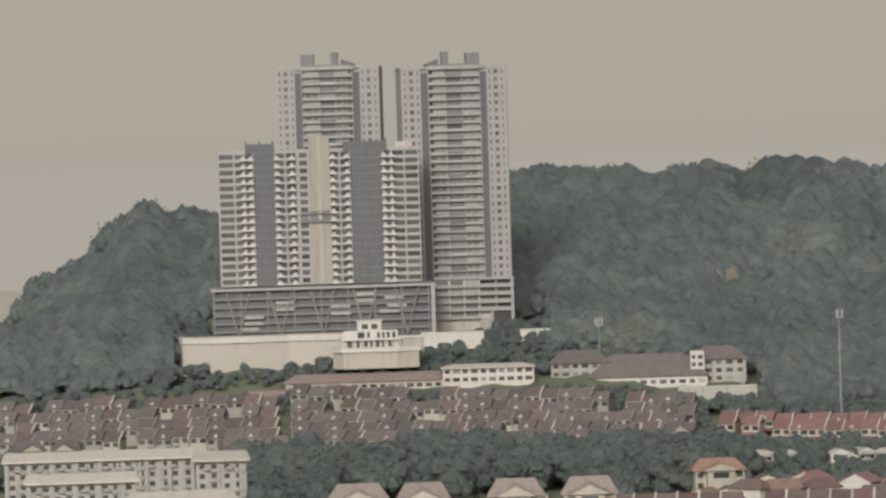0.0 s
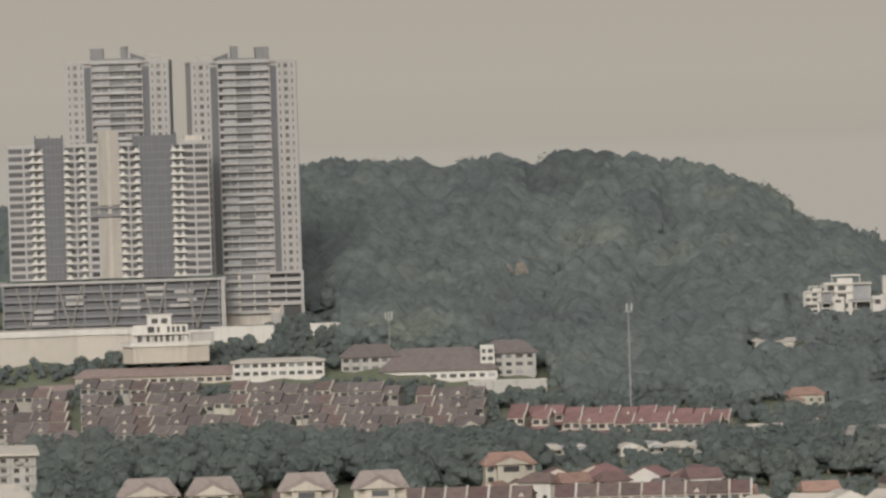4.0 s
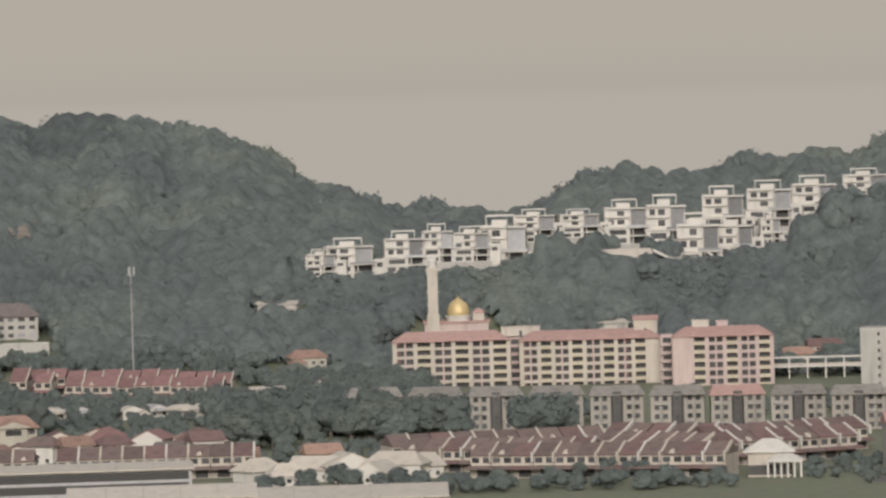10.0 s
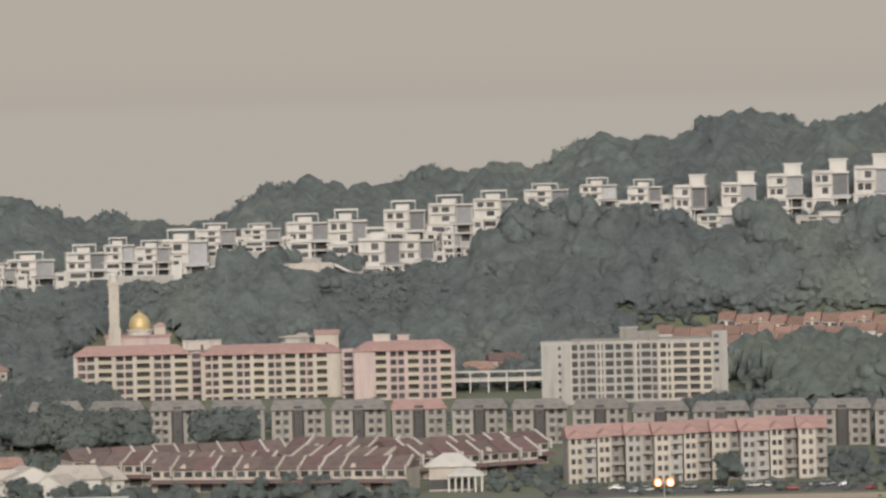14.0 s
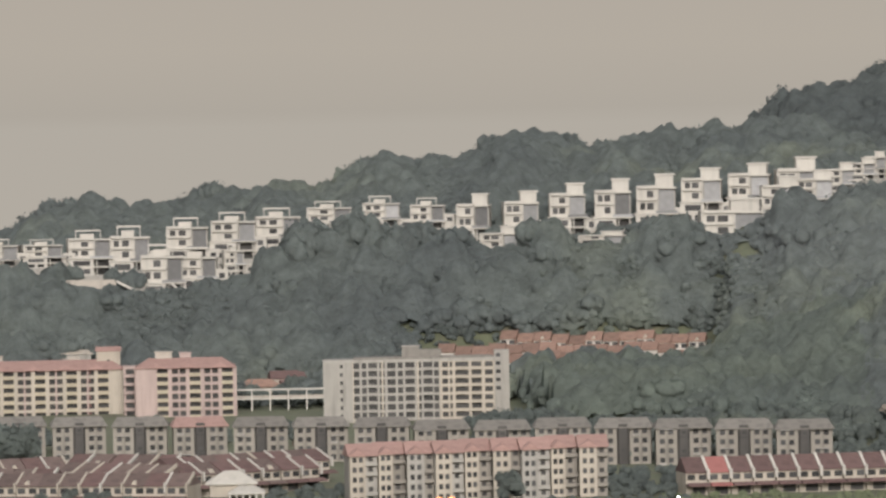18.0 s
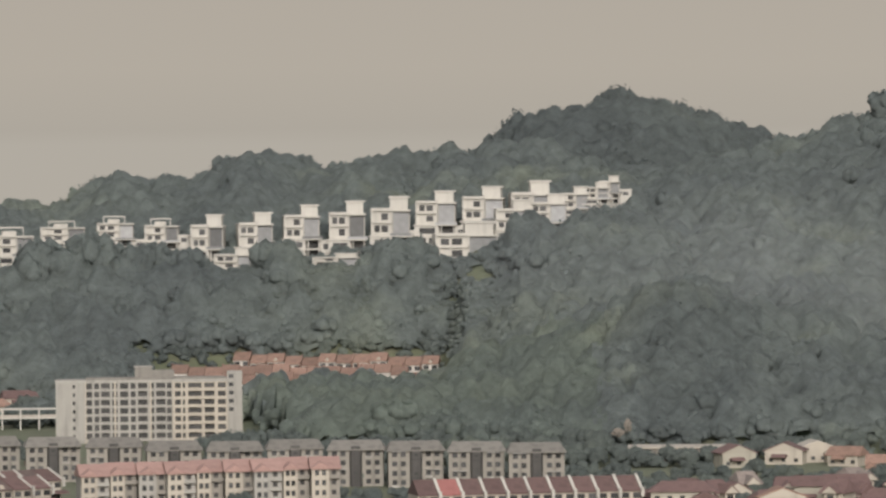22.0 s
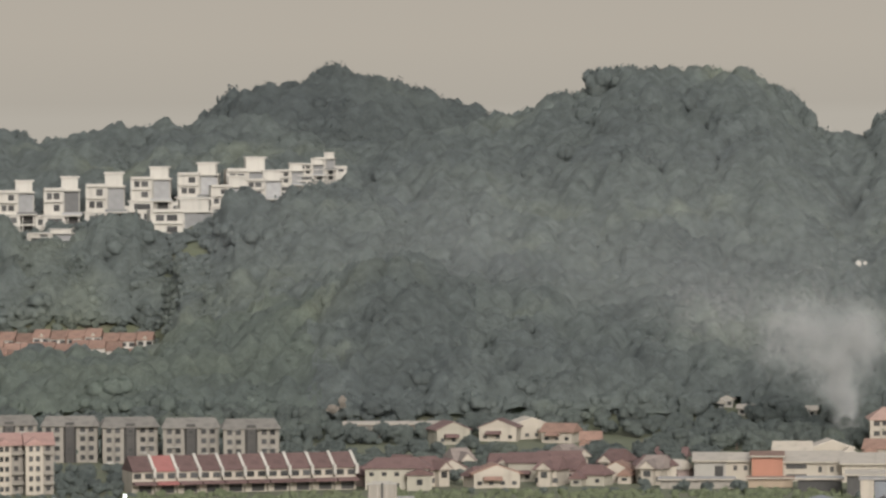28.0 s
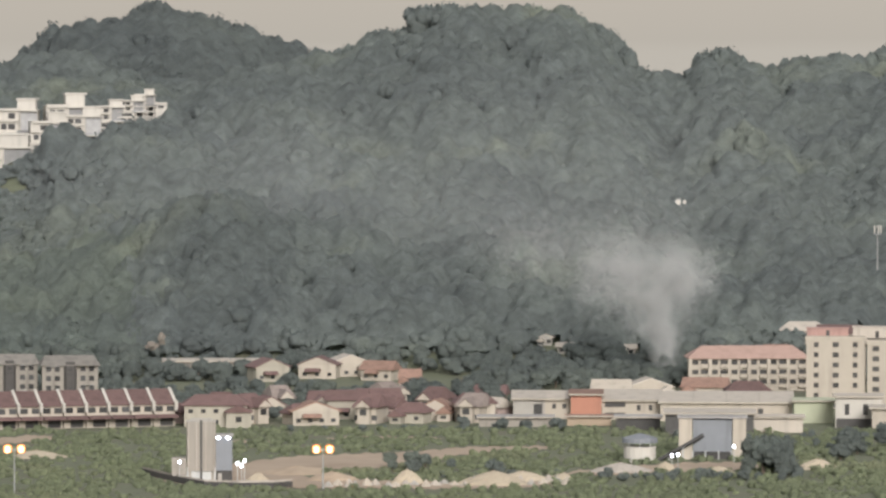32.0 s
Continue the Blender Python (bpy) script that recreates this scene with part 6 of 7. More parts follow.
def batching_plant():
    th = thing("silo", place(17.62, 1370, -0.5), "tall cream twin cement silo", "silo", "concrete plant")
    part("shell", Shape().prism([(-3.6, -0.9), (-3.2, -1.6), (-0.3, -1.8), (0.3, -1.8), (3.2, -1.6), (3.6, -0.9), (3.6, 1.8), (-3.6, 1.8)], 3, 15.0), BEIGE, th)
    part("cap", B(-3.7, 3.7, -1.9, 1.9, 15.0, 15.35).box(-2.6, 2.6, -1.0, 1.0, 15.35, 15.8), GREY_WHITE, th)
    for x in (-3.2, -1.1, 1.1, 3.2):
        part("rib", B(x - 0.12, x + 0.12, -2.0, -1.5, 3, 15.0), CONCRETE, th)
    part("hopper", Shape().prism([(-2.4, -1.4), (2.4, -1.4), (2.4, 1.2), (-2.4, 1.2)], 0.2, 3.2), STEEL, th)
    for x in (-3.3, 0, 3.3):
        part("leg", B(x - 0.2, x + 0.2, -1.6, -1.2, -1, 4), STEEL, th)
        part("leg", B(x - 0.2, x + 0.2, 1.2, 1.6, -1, 4), STEEL, th)
    part("control_box", B(4.0, 5.0, -1.2, 0.6, -1, 2.4), GREY_WHITE, th)
    part("skirt", B(-3.6, 3.6, -1.1, 1.9, -1, 5), BEIGE, th)
    part("annex", B(-7.2, -3.7, -1, 3, -1, 6.2), BEIGE, th)
    part("ladder", B(-0.25, 0.25, -2.2, -1.85, 0, 15.5), SHADE, th)
    mx = thing("mixer_tower", place(17.84, 1370, -0.5), "dark grey mixer tower beside the silos", "concrete plant", "concrete plant")
    part("cabin", B(-2.3, 2.3, 0, 5, 3, 11.4), BLUE_GREY, mx)
    # solid block coloured as the shade of the drive-through
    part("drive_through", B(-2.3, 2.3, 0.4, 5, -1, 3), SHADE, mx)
    part("roof", B(-2.6, 2.6, -0.3, 5.3, 11.4, 11.8), SHEET_GREY, mx)
    for x in (-1.6, 0.8):
        part("work_lamp", B(x, x + 0.9, -0.35, -0.1, 10.8, 11.3), LAMP_WHITE, mx, "lit white work lamp")


batching_plant()


def work_lamp(bearing, d, z, w=0.65):
    th = thing("work_lamp", place(bearing, d, 0), "lit white work lamp on a short pole", "lamp", "work lamps")
    part("pole", B(-0.08, 0.08, 0, 0.16, -1, z), STEEL, th)
    part("lens", B(-w / 2, w / 2, -0.2, 0.0, z - 0.35, z + 0.35), LAMP_WHITE, th, "glowing lens")


for b, d, z in ((17.40, 1366, 5), (17.99, 1360, 5), (18.06, 1362, 5.6), (22.42, 1405, 3.6), (22.48, 1405, 3.9), (23.05, 1425, 4.5), (15.0, 1500, 3), (18.03, 1361, 4.4)):
    work_lamp(b, d, z)


def flood_light(bearing, d, h):
    th = thing("floodlight_mast", place(bearing, d, 0), "lit twin sodium floodlights on a steel mast", "street lamp", "floodlight masts")
    part("mast", Shape().tube((0, 0, -1), (0, 0, h), 0.22, 0.12, 8), STEEL, th)
    part("cross_arm", B(-1.9, 1.9, -0.08, 0.08, h - 0.1, h + 0.1), STEEL, th)
    for x in (-1.6, 1.6):
        head = part("lamp_head", Shape().lathe([(0.25, h - 0.75), (0.62, h - 0.5), (0.66, h + 0.5), (0.25, h + 0.8)], 10, x, -0.1), LAMP, th, "glowing sodium lamp head")
        # added glowing shell behind each head, standing in for its halo
        part("reflector", Shape().lathe([(0.4, h - 1.0), (0.95, h - 0.7), (1.02, h + 0.2), (0.85, h + 0.85), (0.3, h + 1.1)], 12, x, 1.4), LAMP_HALO, head, "glowing shell imitating the orange halo")
        part("bracket", B(x - 0.08, x + 0.08, 0, 0.3, h - 1.0, h + 0.1), STEEL, head)


flood_light(15.72, 1330, 10.8)
flood_light(18.86, 1345, 9.4)
flood_light(12.62, 1440, 7.2)


def crusher_plant():
    th = thing("aggregate_plant", place(22.83, 1440, -0.4), "grey aggregate plant in a white frame with conveyor", "concrete plant")
    for x in (-8.6, 5.2):
        part("side_tower", B(x, x + 3.4, 0, 7, -1, 11), CREAM, th)
    part("hopper_house", B(-5, 5.1, 0.8, 7, 2.4, 10.6), BLUE_GREY, th, "blue-grey clad hopper house")
    part("roof", B(-9, 9, -0.4, 7.4, 11, 11.5), SHEET_GREY, th)
    # solid block coloured as the shade below the hoppers
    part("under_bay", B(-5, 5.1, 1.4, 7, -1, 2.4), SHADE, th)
    for x in (-5, -1.8, 1.6, 4.8):
        part("leg", B(x - 0.15, x + 0.15, 0.5, 0.8, -1, 2.6), STEEL, th)
    belt = part("conveyor", Shape().tube((-14, -6, 0.4), (-2.4, 0.2, 6.6), 0.55, sides=4), SHADE, th, "sloping dark conveyor")
    for x in (-11, -7.5):
        part("trestle", B(x - 0.15, x + 0.15, -4, -3.7, -1, 2 + (x + 11) * 0.5), STEEL, belt)
    tk = thing("storage_tank", place(22.09, 1430, -0.9), "white round tank under a dark roof", "tank")
    part("shell", Shape().lathe([(4.1, 0), (4.1, 5.0)], 20), WHITE, tk)
    part("roof", Shape().lathe([(4.6, 6.0), (4.5, 7.2), (1.0, 8.2), (0.2, 8.3)], 20), BLUE_GREY, tk, "dark blue-grey roof")
    for k in range(8):
        a = k * math.pi / 4
        part("post", B(-0.1, 0.1, -0.1, 0.1, 5.0, 6.1), STEEL, tk, at=(3.8 * math.cos(a), 3.8 * math.sin(a), 0))


crusher_plant()


def heap(bearing, d, r, h, material, label, seed):
    rng = np.random.default_rng(seed)
    s = Shape()
    n, k = 22, 5
    for j in range(k + 1):
        t = j / k
        for i in range(n):
            a = 2 * math.pi * i / n
            q = r * (1 - t) ** 0.8 * rng.uniform(0.88, 1.1)
            s.v.append((q * math.cos(a) * 1.25, q * math.sin(a), h * t ** 0.9 + rng.uniform(-0.1, 0.1) - 0.3))
    for j in range(k):
        s.f += [(j * n + i, j * n + (i + 1) % n, (j + 1) * n + (i + 1) % n, (j + 1) * n + i) for i in range(n)]
    th = new("stockpile", s.mesh("stockpile", material))
    th.matrix_world = place(bearing, d)
    tagged(th, label, "heap", "aggregate heaps")


for i, (b, d, r, h, m) in enumerate(( (19.72, 1362, 3.6, 3.8, 0), (20.6, 1360, 7.5, 3.6, 0), (18.95, 1372, 6, 2.4, 1), (18.2, 1362, 3, 3.0, 0), (20.9, 1372, 6, 2.6, 0), (21.9, 1400, 7, 2.6, 2), (15.95, 1450, 7, 2.2, 0),
                                     (21.3, 1372, 4, 2.0, 0), (22.9, 1395, 4, 2.0, 0), (23.9, 1410, 5, 3, 0), (18.6, 1395, 10, 2.0, 1), (22.35, 1398, 3, 3, 0))):
    heap(b, d, r, h, (SAND, EARTH, CONCRETE)[m], ("pale sand heap on the yard", "brown earth heap on the yard", "grey gravel heap on the yard")[m], i)


ROCK = surface("tan_rock", (0.185, 0.163, 0.137), 0.95, 0.3, 0.35, stain=(0.12, 0.12, 0.10), bump=0.6, single=0.15)


def outcrop(bearing, slope, w, h, seed, label, material):
    """Bare rock or earth that breaks through the forest where the sight line of that slope meets the tree tops."""
    d = next(q for q in range(1790, 2600, 3) if heights(bearing, q) + 7.5 > EYE + slope * q)
    r = np.random.default_rng(seed)
    s = Shape()
    rings, n = 5, 14
    for j in range(rings):
        t = j / (rings - 1)
        for i in range(n):
            a = 2 * math.pi * i / n
            q = (1 - t) ** 0.6 * r.uniform(0.55, 1.15)
            s.v.append((q * w / 2 * math.cos(a), -1.1 * t * r.uniform(0.5, 1.4), q * h / 2 * math.sin(a)))
    for j in range(rings - 1):
        s.f += [(j * n + i, j * n + (i + 1) % n, (j + 1) * n + (i + 1) % n, (j + 1) * n + i) for i in range(n)]
    ob = new("rock_outcrop", s.mesh("rock_outcrop", material))
    ob.matrix_world = place(bearing, d - 9, EYE + slope * (d - 9))
    tagged(ob, label, "rock", "bare slopes")


for k, (b, slope, w, h) in enumerate(((2.76, -0.0232, 6, 4), (2.93, -0.0238, 7, 9), (3.05, -0.0218, 3, 4), (17.22, -0.0535, 3, 5), (17.12, -0.0548, 4, 3))):
    outcrop(b, slope, w, h, k, "bare tan rock and earth on the wooded slope", ROCK)


# ---- vehicles ----
TYRE = surface("tyre_rubber", (0.03, 0.03, 0.03), 0.9, 0.2, 2.0)
CAR_PAINTS = [surface("car_paint", c, 0.35, 0.05, 0.5, single=0.05) for c in ((0.75, 0.74, 0.7), (0.35, 0.36, 0.38), (0.08, 0.08, 0.09), (0.30, 0.06, 0.05), (0.55, 0.53, 0.48))]
WHEEL = Shape().lathe([(0.1, -0.11), (0.31, -0.11), (0.31, 0.11), (0.1, 0.11)], 10).mesh("wheel", TYRE)


def wheels(th, xs, y, r=1.0):
    for x in xs:
        for s in (-1, 1):
            w = part("wheel", WHEEL, None, th, at=(x, s * y, 0.31 * r))
            w.rotation_euler = (radians(90), 0, 0)
            w.scale = (r, r, 1.5)


def car(m, paint, words):
    th = thing("car", m, "%s saloon car parked in the open" % words, "car", "parked cars")
    s = Shape().prism([(-2.15, -0.82), (2.0, -0.82), (2.2, 0), (2.0, 0.82), (-2.15, 0.82), (-2.25, 0)], 0.35, 0.85)
    part("body", s, paint, th)
    c = Shape()
    c.v = [(-1.5, -0.78, 0.85), (1.1, -0.78, 0.85), (1.1, 0.78, 0.85), (-1.5, 0.78, 0.85), (-0.9, -0.62, 1.42), (0.4, -0.62, 1.42), (0.4, 0.62, 1.42), (-0.9, 0.62, 1.42)]
    c.f = [(4, 5, 6, 7), (0, 1, 5, 4), (1, 2, 6, 5), (2, 3, 7, 6), (3, 0, 4, 7)]
    part("cabin", c, PANE, th, "dark glazed cabin")
    part("roof", B(-0.92, 0.42, -0.64, 0.64, 1.41, 1.46), paint, th)
    wheels(th, (-1.35, 1.35), 0.78)


rng = random.Random(5)
PAINT_WORDS = ("white", "grey", "black", "red", "beige")
for k in range(15):
    i = rng.choice((0, 4, 1, 1, 2, 3, 4))
    car(place(11.9 + 0.2 * k + rng.uniform(-0.07, 0.07), 1510 + rng.uniform(-8, 10), 0.05, rng.uniform(0, 180)), CAR_PAINTS[i], PAINT_WORDS[i])
for b, d in ((-0.95, 1700), (-0.85, 1703), (-0.62, 1701), (-0.1, 1640), (0.02, 1645), (0.1, 1643), (0.35, 1640), (0.55, 1648), (-1.0, 1699)):
    car(place(b, d, 0.1, rng.uniform(-30, 30)), CAR_PAINTS[0], "white")
for k in range(26):
    b = 18.92 + 0.098 * k + rng.uniform(-0.03, 0.03)
    heap(b, 1351 + 4 * math.sin(k * 1.7) + (b - 19) * 5, rng.uniform(0.8, 1.5), rng.uniform(1.3, 2.4), (GREY_WHITE, CREAM, CONCRETE)[k % 3], "small pale stockpile along the yard edge", 40 + k)


# ---- poles, masts, bridge, pavilion ----
def pole(bearing, d, z, h, label, arms=0):
    th = thing("telecom_mast", place(bearing, d, z), label, "mast")
    part("shaft", Shape().tube((0, 0, -3), (0, 0, h), 0.22, 0.14, 8), SHEET_GREY, th)
    for k in range(arms):
        a = k * 2 * math.pi / arms
        part("antenna", B(-0.2, 0.2, -0.15, 0.15, -1.3, 1.3), WHITE, th, "white panel antenna", at=(1.2 * math.cos(a), 1.2 * math.sin(a), h - 1.2), turn=math.degrees(a))
    part("platform", Shape().lathe([(1.5, h - 3.0), (1.5, h - 2.8)], 10), STEEL, th)


pole(4.0, 2000, 8, 40, "thin grey telecom mast at the hill foot", 3)
pole(1.56, 2150, 24, 19, "short telecom mast with white antennas", 4)
pole(24.5, 1950, 14, 29, "grey telecom mast with antennas on the slope", 5)


def relay_mast(bearing, slope, label):
    """A lattice-thin mast with white drum antennas, standing where that line of sight clears the trees."""
    d = next(q for q in range(1790, 2600, 3) if heights(bearing, q) + 7.5 > EYE + slope * q) - 8
    base, low = float(heights(bearing, d)), EYE + slope * d
    th = thing("relay_mast", place(bearing, d, base), label, "mast")
    h = low - base
    part("mast", Shape().tube((0, 0, -1), (0, 0, h + 7), 0.16, 0.10, 8), STEEL, th)
    for x, z, r in ((-0.9, 0.0, 1.0), (1.0, 0.1, 0.8), (-0.9, 5.4, 1.15), (1.5, 5.5, 0.75)):
        part("drum_antenna", Shape().tube((x, -0.5, h + z), (x, -1.3, h + z), r, r * 0.9, 14), WHITE, th, "white drum antenna")
        part("bracket", Shape().tube((0, 0, h + z), (x, -0.6, h + z), 0.07, 0.07, 6), STEEL, th)


relay_mast(22.5, -0.0318, "slim steel mast with white drum antennas above forest")


def footbridge():
    th = thing("covered_walkway", place(10.95, 2030, 0), "long white covered walkway on columns", "walkway")
    part("deck", B(-17, 17, 0, 3, 4.0, 4.5), WHITE, th)
    part("roof", B(-17.2, 17.2, -0.3, 3.3, 7.3, 7.8), WHITE, th)
    post = shared(("column", 7), lambda: B(-0.25, 0.25, 0, 0.5, -2, 7.3), WHITE)
    for k in range(6):
        part("column", post, None, th, at=(-16.5 + 6.6 * k, 0, 0))
    part("railing", B(-17, 17, 0.05, 0.15, 4.5, 5.5), CONCRETE, th)


footbridge()


def pavilion():
    th = thing("pavilion", place(10.45, 1530, 0), "open pavilion with two-tier white hipped roof", "pavilion")
    part("upper_roof", Shape().gable(-7, 7, 0, 10, 7.0, 3.2, 0.4, hip=5.0), WHITE, th)
    part("lower_roof", Shape().gable(-1, 9, -4.6, 7, 4.6, 2.0, 0.4, hip=3.5), WHITE, th)
    part("wall", B(-6, 6, 1, 9.4, -1, 6.8), CREAM, th)
    for k in range(6):
        part("column", B(-0.25, 0.25, -4.2, -3.8, -1, 4.4), WHITE, th, at=(-0.6 + 1.8 * k, 0, 0))
    # dark strip on the wall paints the shade of the open side
    part("opening", B(-6, 6, 0.92, 1.02, 0.5, 3.2), SHADE, th)


pavilion()

# roads and bare ground
def patch(name, b0, b1, d0, d1, material, label, category, lift=0.06):
    b, d = np.linspace(b0, b1, 24), np.linspace(d0, d1, 10)
    ob = sheet(name, *polar_grid(b, d, lambda bb, dd: heights(bb, dd) + lift), material)
    tagged(ob, label, category, kind="structure")


ASPHALT = surface("worn_asphalt", (0.09, 0.085, 0.08), 0.9, 0.2, 0.3, single=0, world_scale=True)
patch("road_1", 11.5, 15.3, 1500, 1524, ASPHALT, "grey asphalt car park in front of flats", "road")


def strip(name, edges, material, label, category="ground", lift=0.07):
    """A bare stretch of ground: bearing, near edge, far edge along its length, with a ragged outline."""
    e = np.array(edges)
    b = np.linspace(e[0, 0], e[-1, 0], 70)
    near, far = np.interp(b, e[:, 0], e[:, 1]), np.interp(b, e[:, 0], e[:, 2])
    near, far = near + 2.2 * np.sin(b * 37) + 1.3 * np.sin(b * 91), far + 2.6 * np.sin(b * 29 + 1) + 1.4 * np.sin(b * 77)
    STRIPS.append((e[:, 0], e[:, 1], e[:, 2]))
    rows = np.linspace(0, 1, 8)
    verts = []
    for t in rows:
        d = near + (far - near) * t
        verts += [(d[i] * math.sin(radians(b[i])), d[i] * math.cos(radians(b[i])), float(heights(b[i], d[i])) + lift) for i in range(70)]
    faces = [(j * 70 + i, j * 70 + i + 1, (j + 1) * 70 + i + 1, (j + 1) * 70 + i) for j in range(7) for i in range(69)]
    ob = sheet(name, verts, faces, material)
    tagged(ob, label, category, kind="structure")


STRIPS = []
TRACK = surface("pale_earth_track", (0.38, 0.30, 0.225), 0.95, 0.22, 0.12, stain=(0.27, 0.205, 0.15), single=0, world_scale=True)
strip("yard_1", [(17.05, 1378, 1390), (17.3, 1364, 1392), (17.7, 1352, 1388), (18.35, 1350, 1392), (18.95, 1346, 1374), (20.2, 1344, 1362), (21.2, 1350, 1376)], TRACK, "bare earth yard of the concrete plant")
strip("yard_2", [(17.86, 1389, 1422), (18.58, 1386, 1450), (19.2, 1402, 1458), (19.87, 1424, 1468), (20.3, 1456, 1482), (21.15, 1474, 1486)], TRACK, "pale earth track climbing across the grass field", lift=0.09)
strip("yard_5", [(17.9, 1499, 1506), (18.15, 1496, 1508), (18.4, 1502, 1506)], TRACK, "thin bare earth strip in the grass")
strip("yard_6", [(15.0, 1486, 1500), (15.4, 1492, 1512), (15.93, 1506, 1532), (16.15, 1516, 1520)], TRACK, "bare sandy patch in the grass")
strip("yard_7", [(18.9, 1512, 1517), (19.4, 1515, 1522), (20.1, 1513, 1516)], TRACK, "thin bare earth strip before the houses")


def site_fence():
    """Dark hoarding round the concrete plant with a pale low wall inside it."""
    line = [(17.02, 1391), (17.18, 1378), (17.4, 1363), (17.65, 1349), (18.0, 1345), (18.35, 1346), (18.55, 1350)]
    for name, lift, h, mat, words in (("hoarding", 0.0, 1.5, SHADE, "dark site hoarding round the concrete plant"), ("low_wall", 3.5, 1.7, CONCRETE, "pale low wall inside the hoarding")):
        th = thing(name, pose(0, 0, 0), words, "fence")
        for (b0, d0), (b1, d1) in zip(line, line[1:]):
            p, q = spot(b0, d0 + lift), spot(b1, d1 + lift)
            p2, q2 = spot(b0, d0 + lift + 0.3), spot(b1, d1 + lift + 0.3)
            part("panel", Shape().prism([p, q, q2, p2], -0.8, h), mat, th)


site_fence()
patch("yard_3", 12.0, 15.2, 1470, 1490, EARTH, "bare earth strip beside the car park", "ground")
strip("yard_4", [(21.3, 1384, 1396), (21.8, 1388, 1412), (22.6, 1400, 1430), (23.3, 1410, 1432)], TRACK, "bare gravel yard round the aggregate plant")


# ---- single trees ----
def tree_mesh(seed, h, r):
    rng = np.random.default_rng(seed)
    s = Shape().tube((0, 0, -1), (0.2, 0.1, h * 0.45), r * 0.09, r * 0.06, 7)
    for k in range(5):
        a = 2 * math.pi * k / 5 + rng.uniform(-0.3, 0.3)
        q = r * rng.uniform(0.35, 0.6)
        s.tube((0.2, 0.1, h * rng.uniform(0.3, 0.45)), (q * math.cos(a), q * math.sin(a), h * rng.uniform(0.55, 0.75)), r * 0.045, r * 0.015, 5)
    v, f = crown_arrays(seed + 50, r, h * 0.86, 10, 300, r * 0.105, 11)
    v = v + np.array([0, 0, h * 0.10])
    me = bpy.data.meshes.new("crown")
    me.from_pydata([tuple(p) for p in v], [], [tuple(q[:3]) if q[2] == q[3] else tuple(q) for q in f])
    me.materials.append(LEAF_DARK)
    return s.mesh("trunk", BARK), me


TREE_KINDS = [tree_mesh(s, *hr) for s, hr in enumerate(((9, 4.2), (11, 5.0), (12, 6.5), (8, 5.2), (13, 5.5)))]


def tree(bearing, d, scale, kind, label="dark green broadleaf tree with rounded crown"):
    x, y = spot(bearing, d)
    th = thing("tree", pose(x, y, ground(x, y), 0, 0, bearing * 97 % 360), label, "tree", "broadleaf trees")
    th.scale = (scale, scale, scale)
    part("trunk", TREE_KINDS[kind][0], None, th)
    part("crown", TREE_KINDS[kind][1], None, th)


def grove(b0, b1, d0, d1, n, s0, s1, seed):
    r = random.Random(seed)
    for _ in range(n):
        tree(r.uniform(b0, b1), r.uniform(d0, d1), r.uniform(s0, s1), r.randrange(5))


grove(-1.9, 2.7, 1700, 1780, 34, 1.1, 1.7, 1)
grove(-2.2, -1.3, 1640, 1700, 8, 0.9, 1.3, 2)
grove(3.0, 5.6, 1870, 1935, 26, 0.4, 0.7, 3)
grove(4.9, 7.0, 1700, 1800, 30, 0.9, 1.4, 4)
tree(6.95, 1715, 1.35, 2)
tree(7.25, 1712, 1.3, 4)
tree(8.0, 1700, 1.35, 2)
tree(8.25, 1702, 1.4, 2)
tree(13.28, 1518, 0.85, 4)
tree(23.35, 1390, 0.9, 2)
tree(23.5, 1394, 0.8, 4)
tree(23.2, 1386, 0.6, 0)
grove(7.0, 11.3, 1795, 1850, 22, 0.6, 0.9, 5)
grove(16.7, 19.0, 1600, 1740, 26, 0.4, 0.7, 6)
grove(18.6, 21.0, 1620, 1700, 18, 0.6, 0.9, 7)
grove(20.9, 23.0, 1680, 1770, 22, 0.5, 0.8, 8)
grove(23.4, 23.75, 1375, 1400, 4, 0.55, 0.8, 9)
grove(5.2, 7.4, 1490, 1540, 16, 0.4, 0.7, 10)
grove(7.6, 9.6, 1530, 1560, 12, 0.4, 0.6, 11)
grove(1.4, 2.3, 1440, 1460, 3, 0.5, 0.7, 12)
grove(4.3, 5.0, 1425, 1450, 6, 0.5, 0.8, 13)
grove(19.4, 20.8, 1385, 1420, 9, 0.3, 0.5, 14)
grove(-4.8, -2.2, 1850, 1880, 14, 0.7, 1.1, 15)
grove(-2.6, 0.6, 2132, 2140, 20, 0.5, 0.8, 16)
grove(24.0, 25.2, 1440, 1480, 6, 0.5, 0.7, 17)

# ---- forest over the hills ----
TEMPLATES = [crown_arrays(s, 5.4, 9.5, 6, 38, 0.72, 6) for s in range(12)]


def forest_edge(b):
    return np.interp(b, [-6, -2.76, -2.75, 1.0, 1.05, 3.2, 3.3, 5.5, 5.6, 11.2, 13.2, 13.8, 17, 27], [2128, 2128, 2270, 2270, 2160, 2160, 2070, 2070, 2056, 2056, 2050, 1870, 1835, 1815])


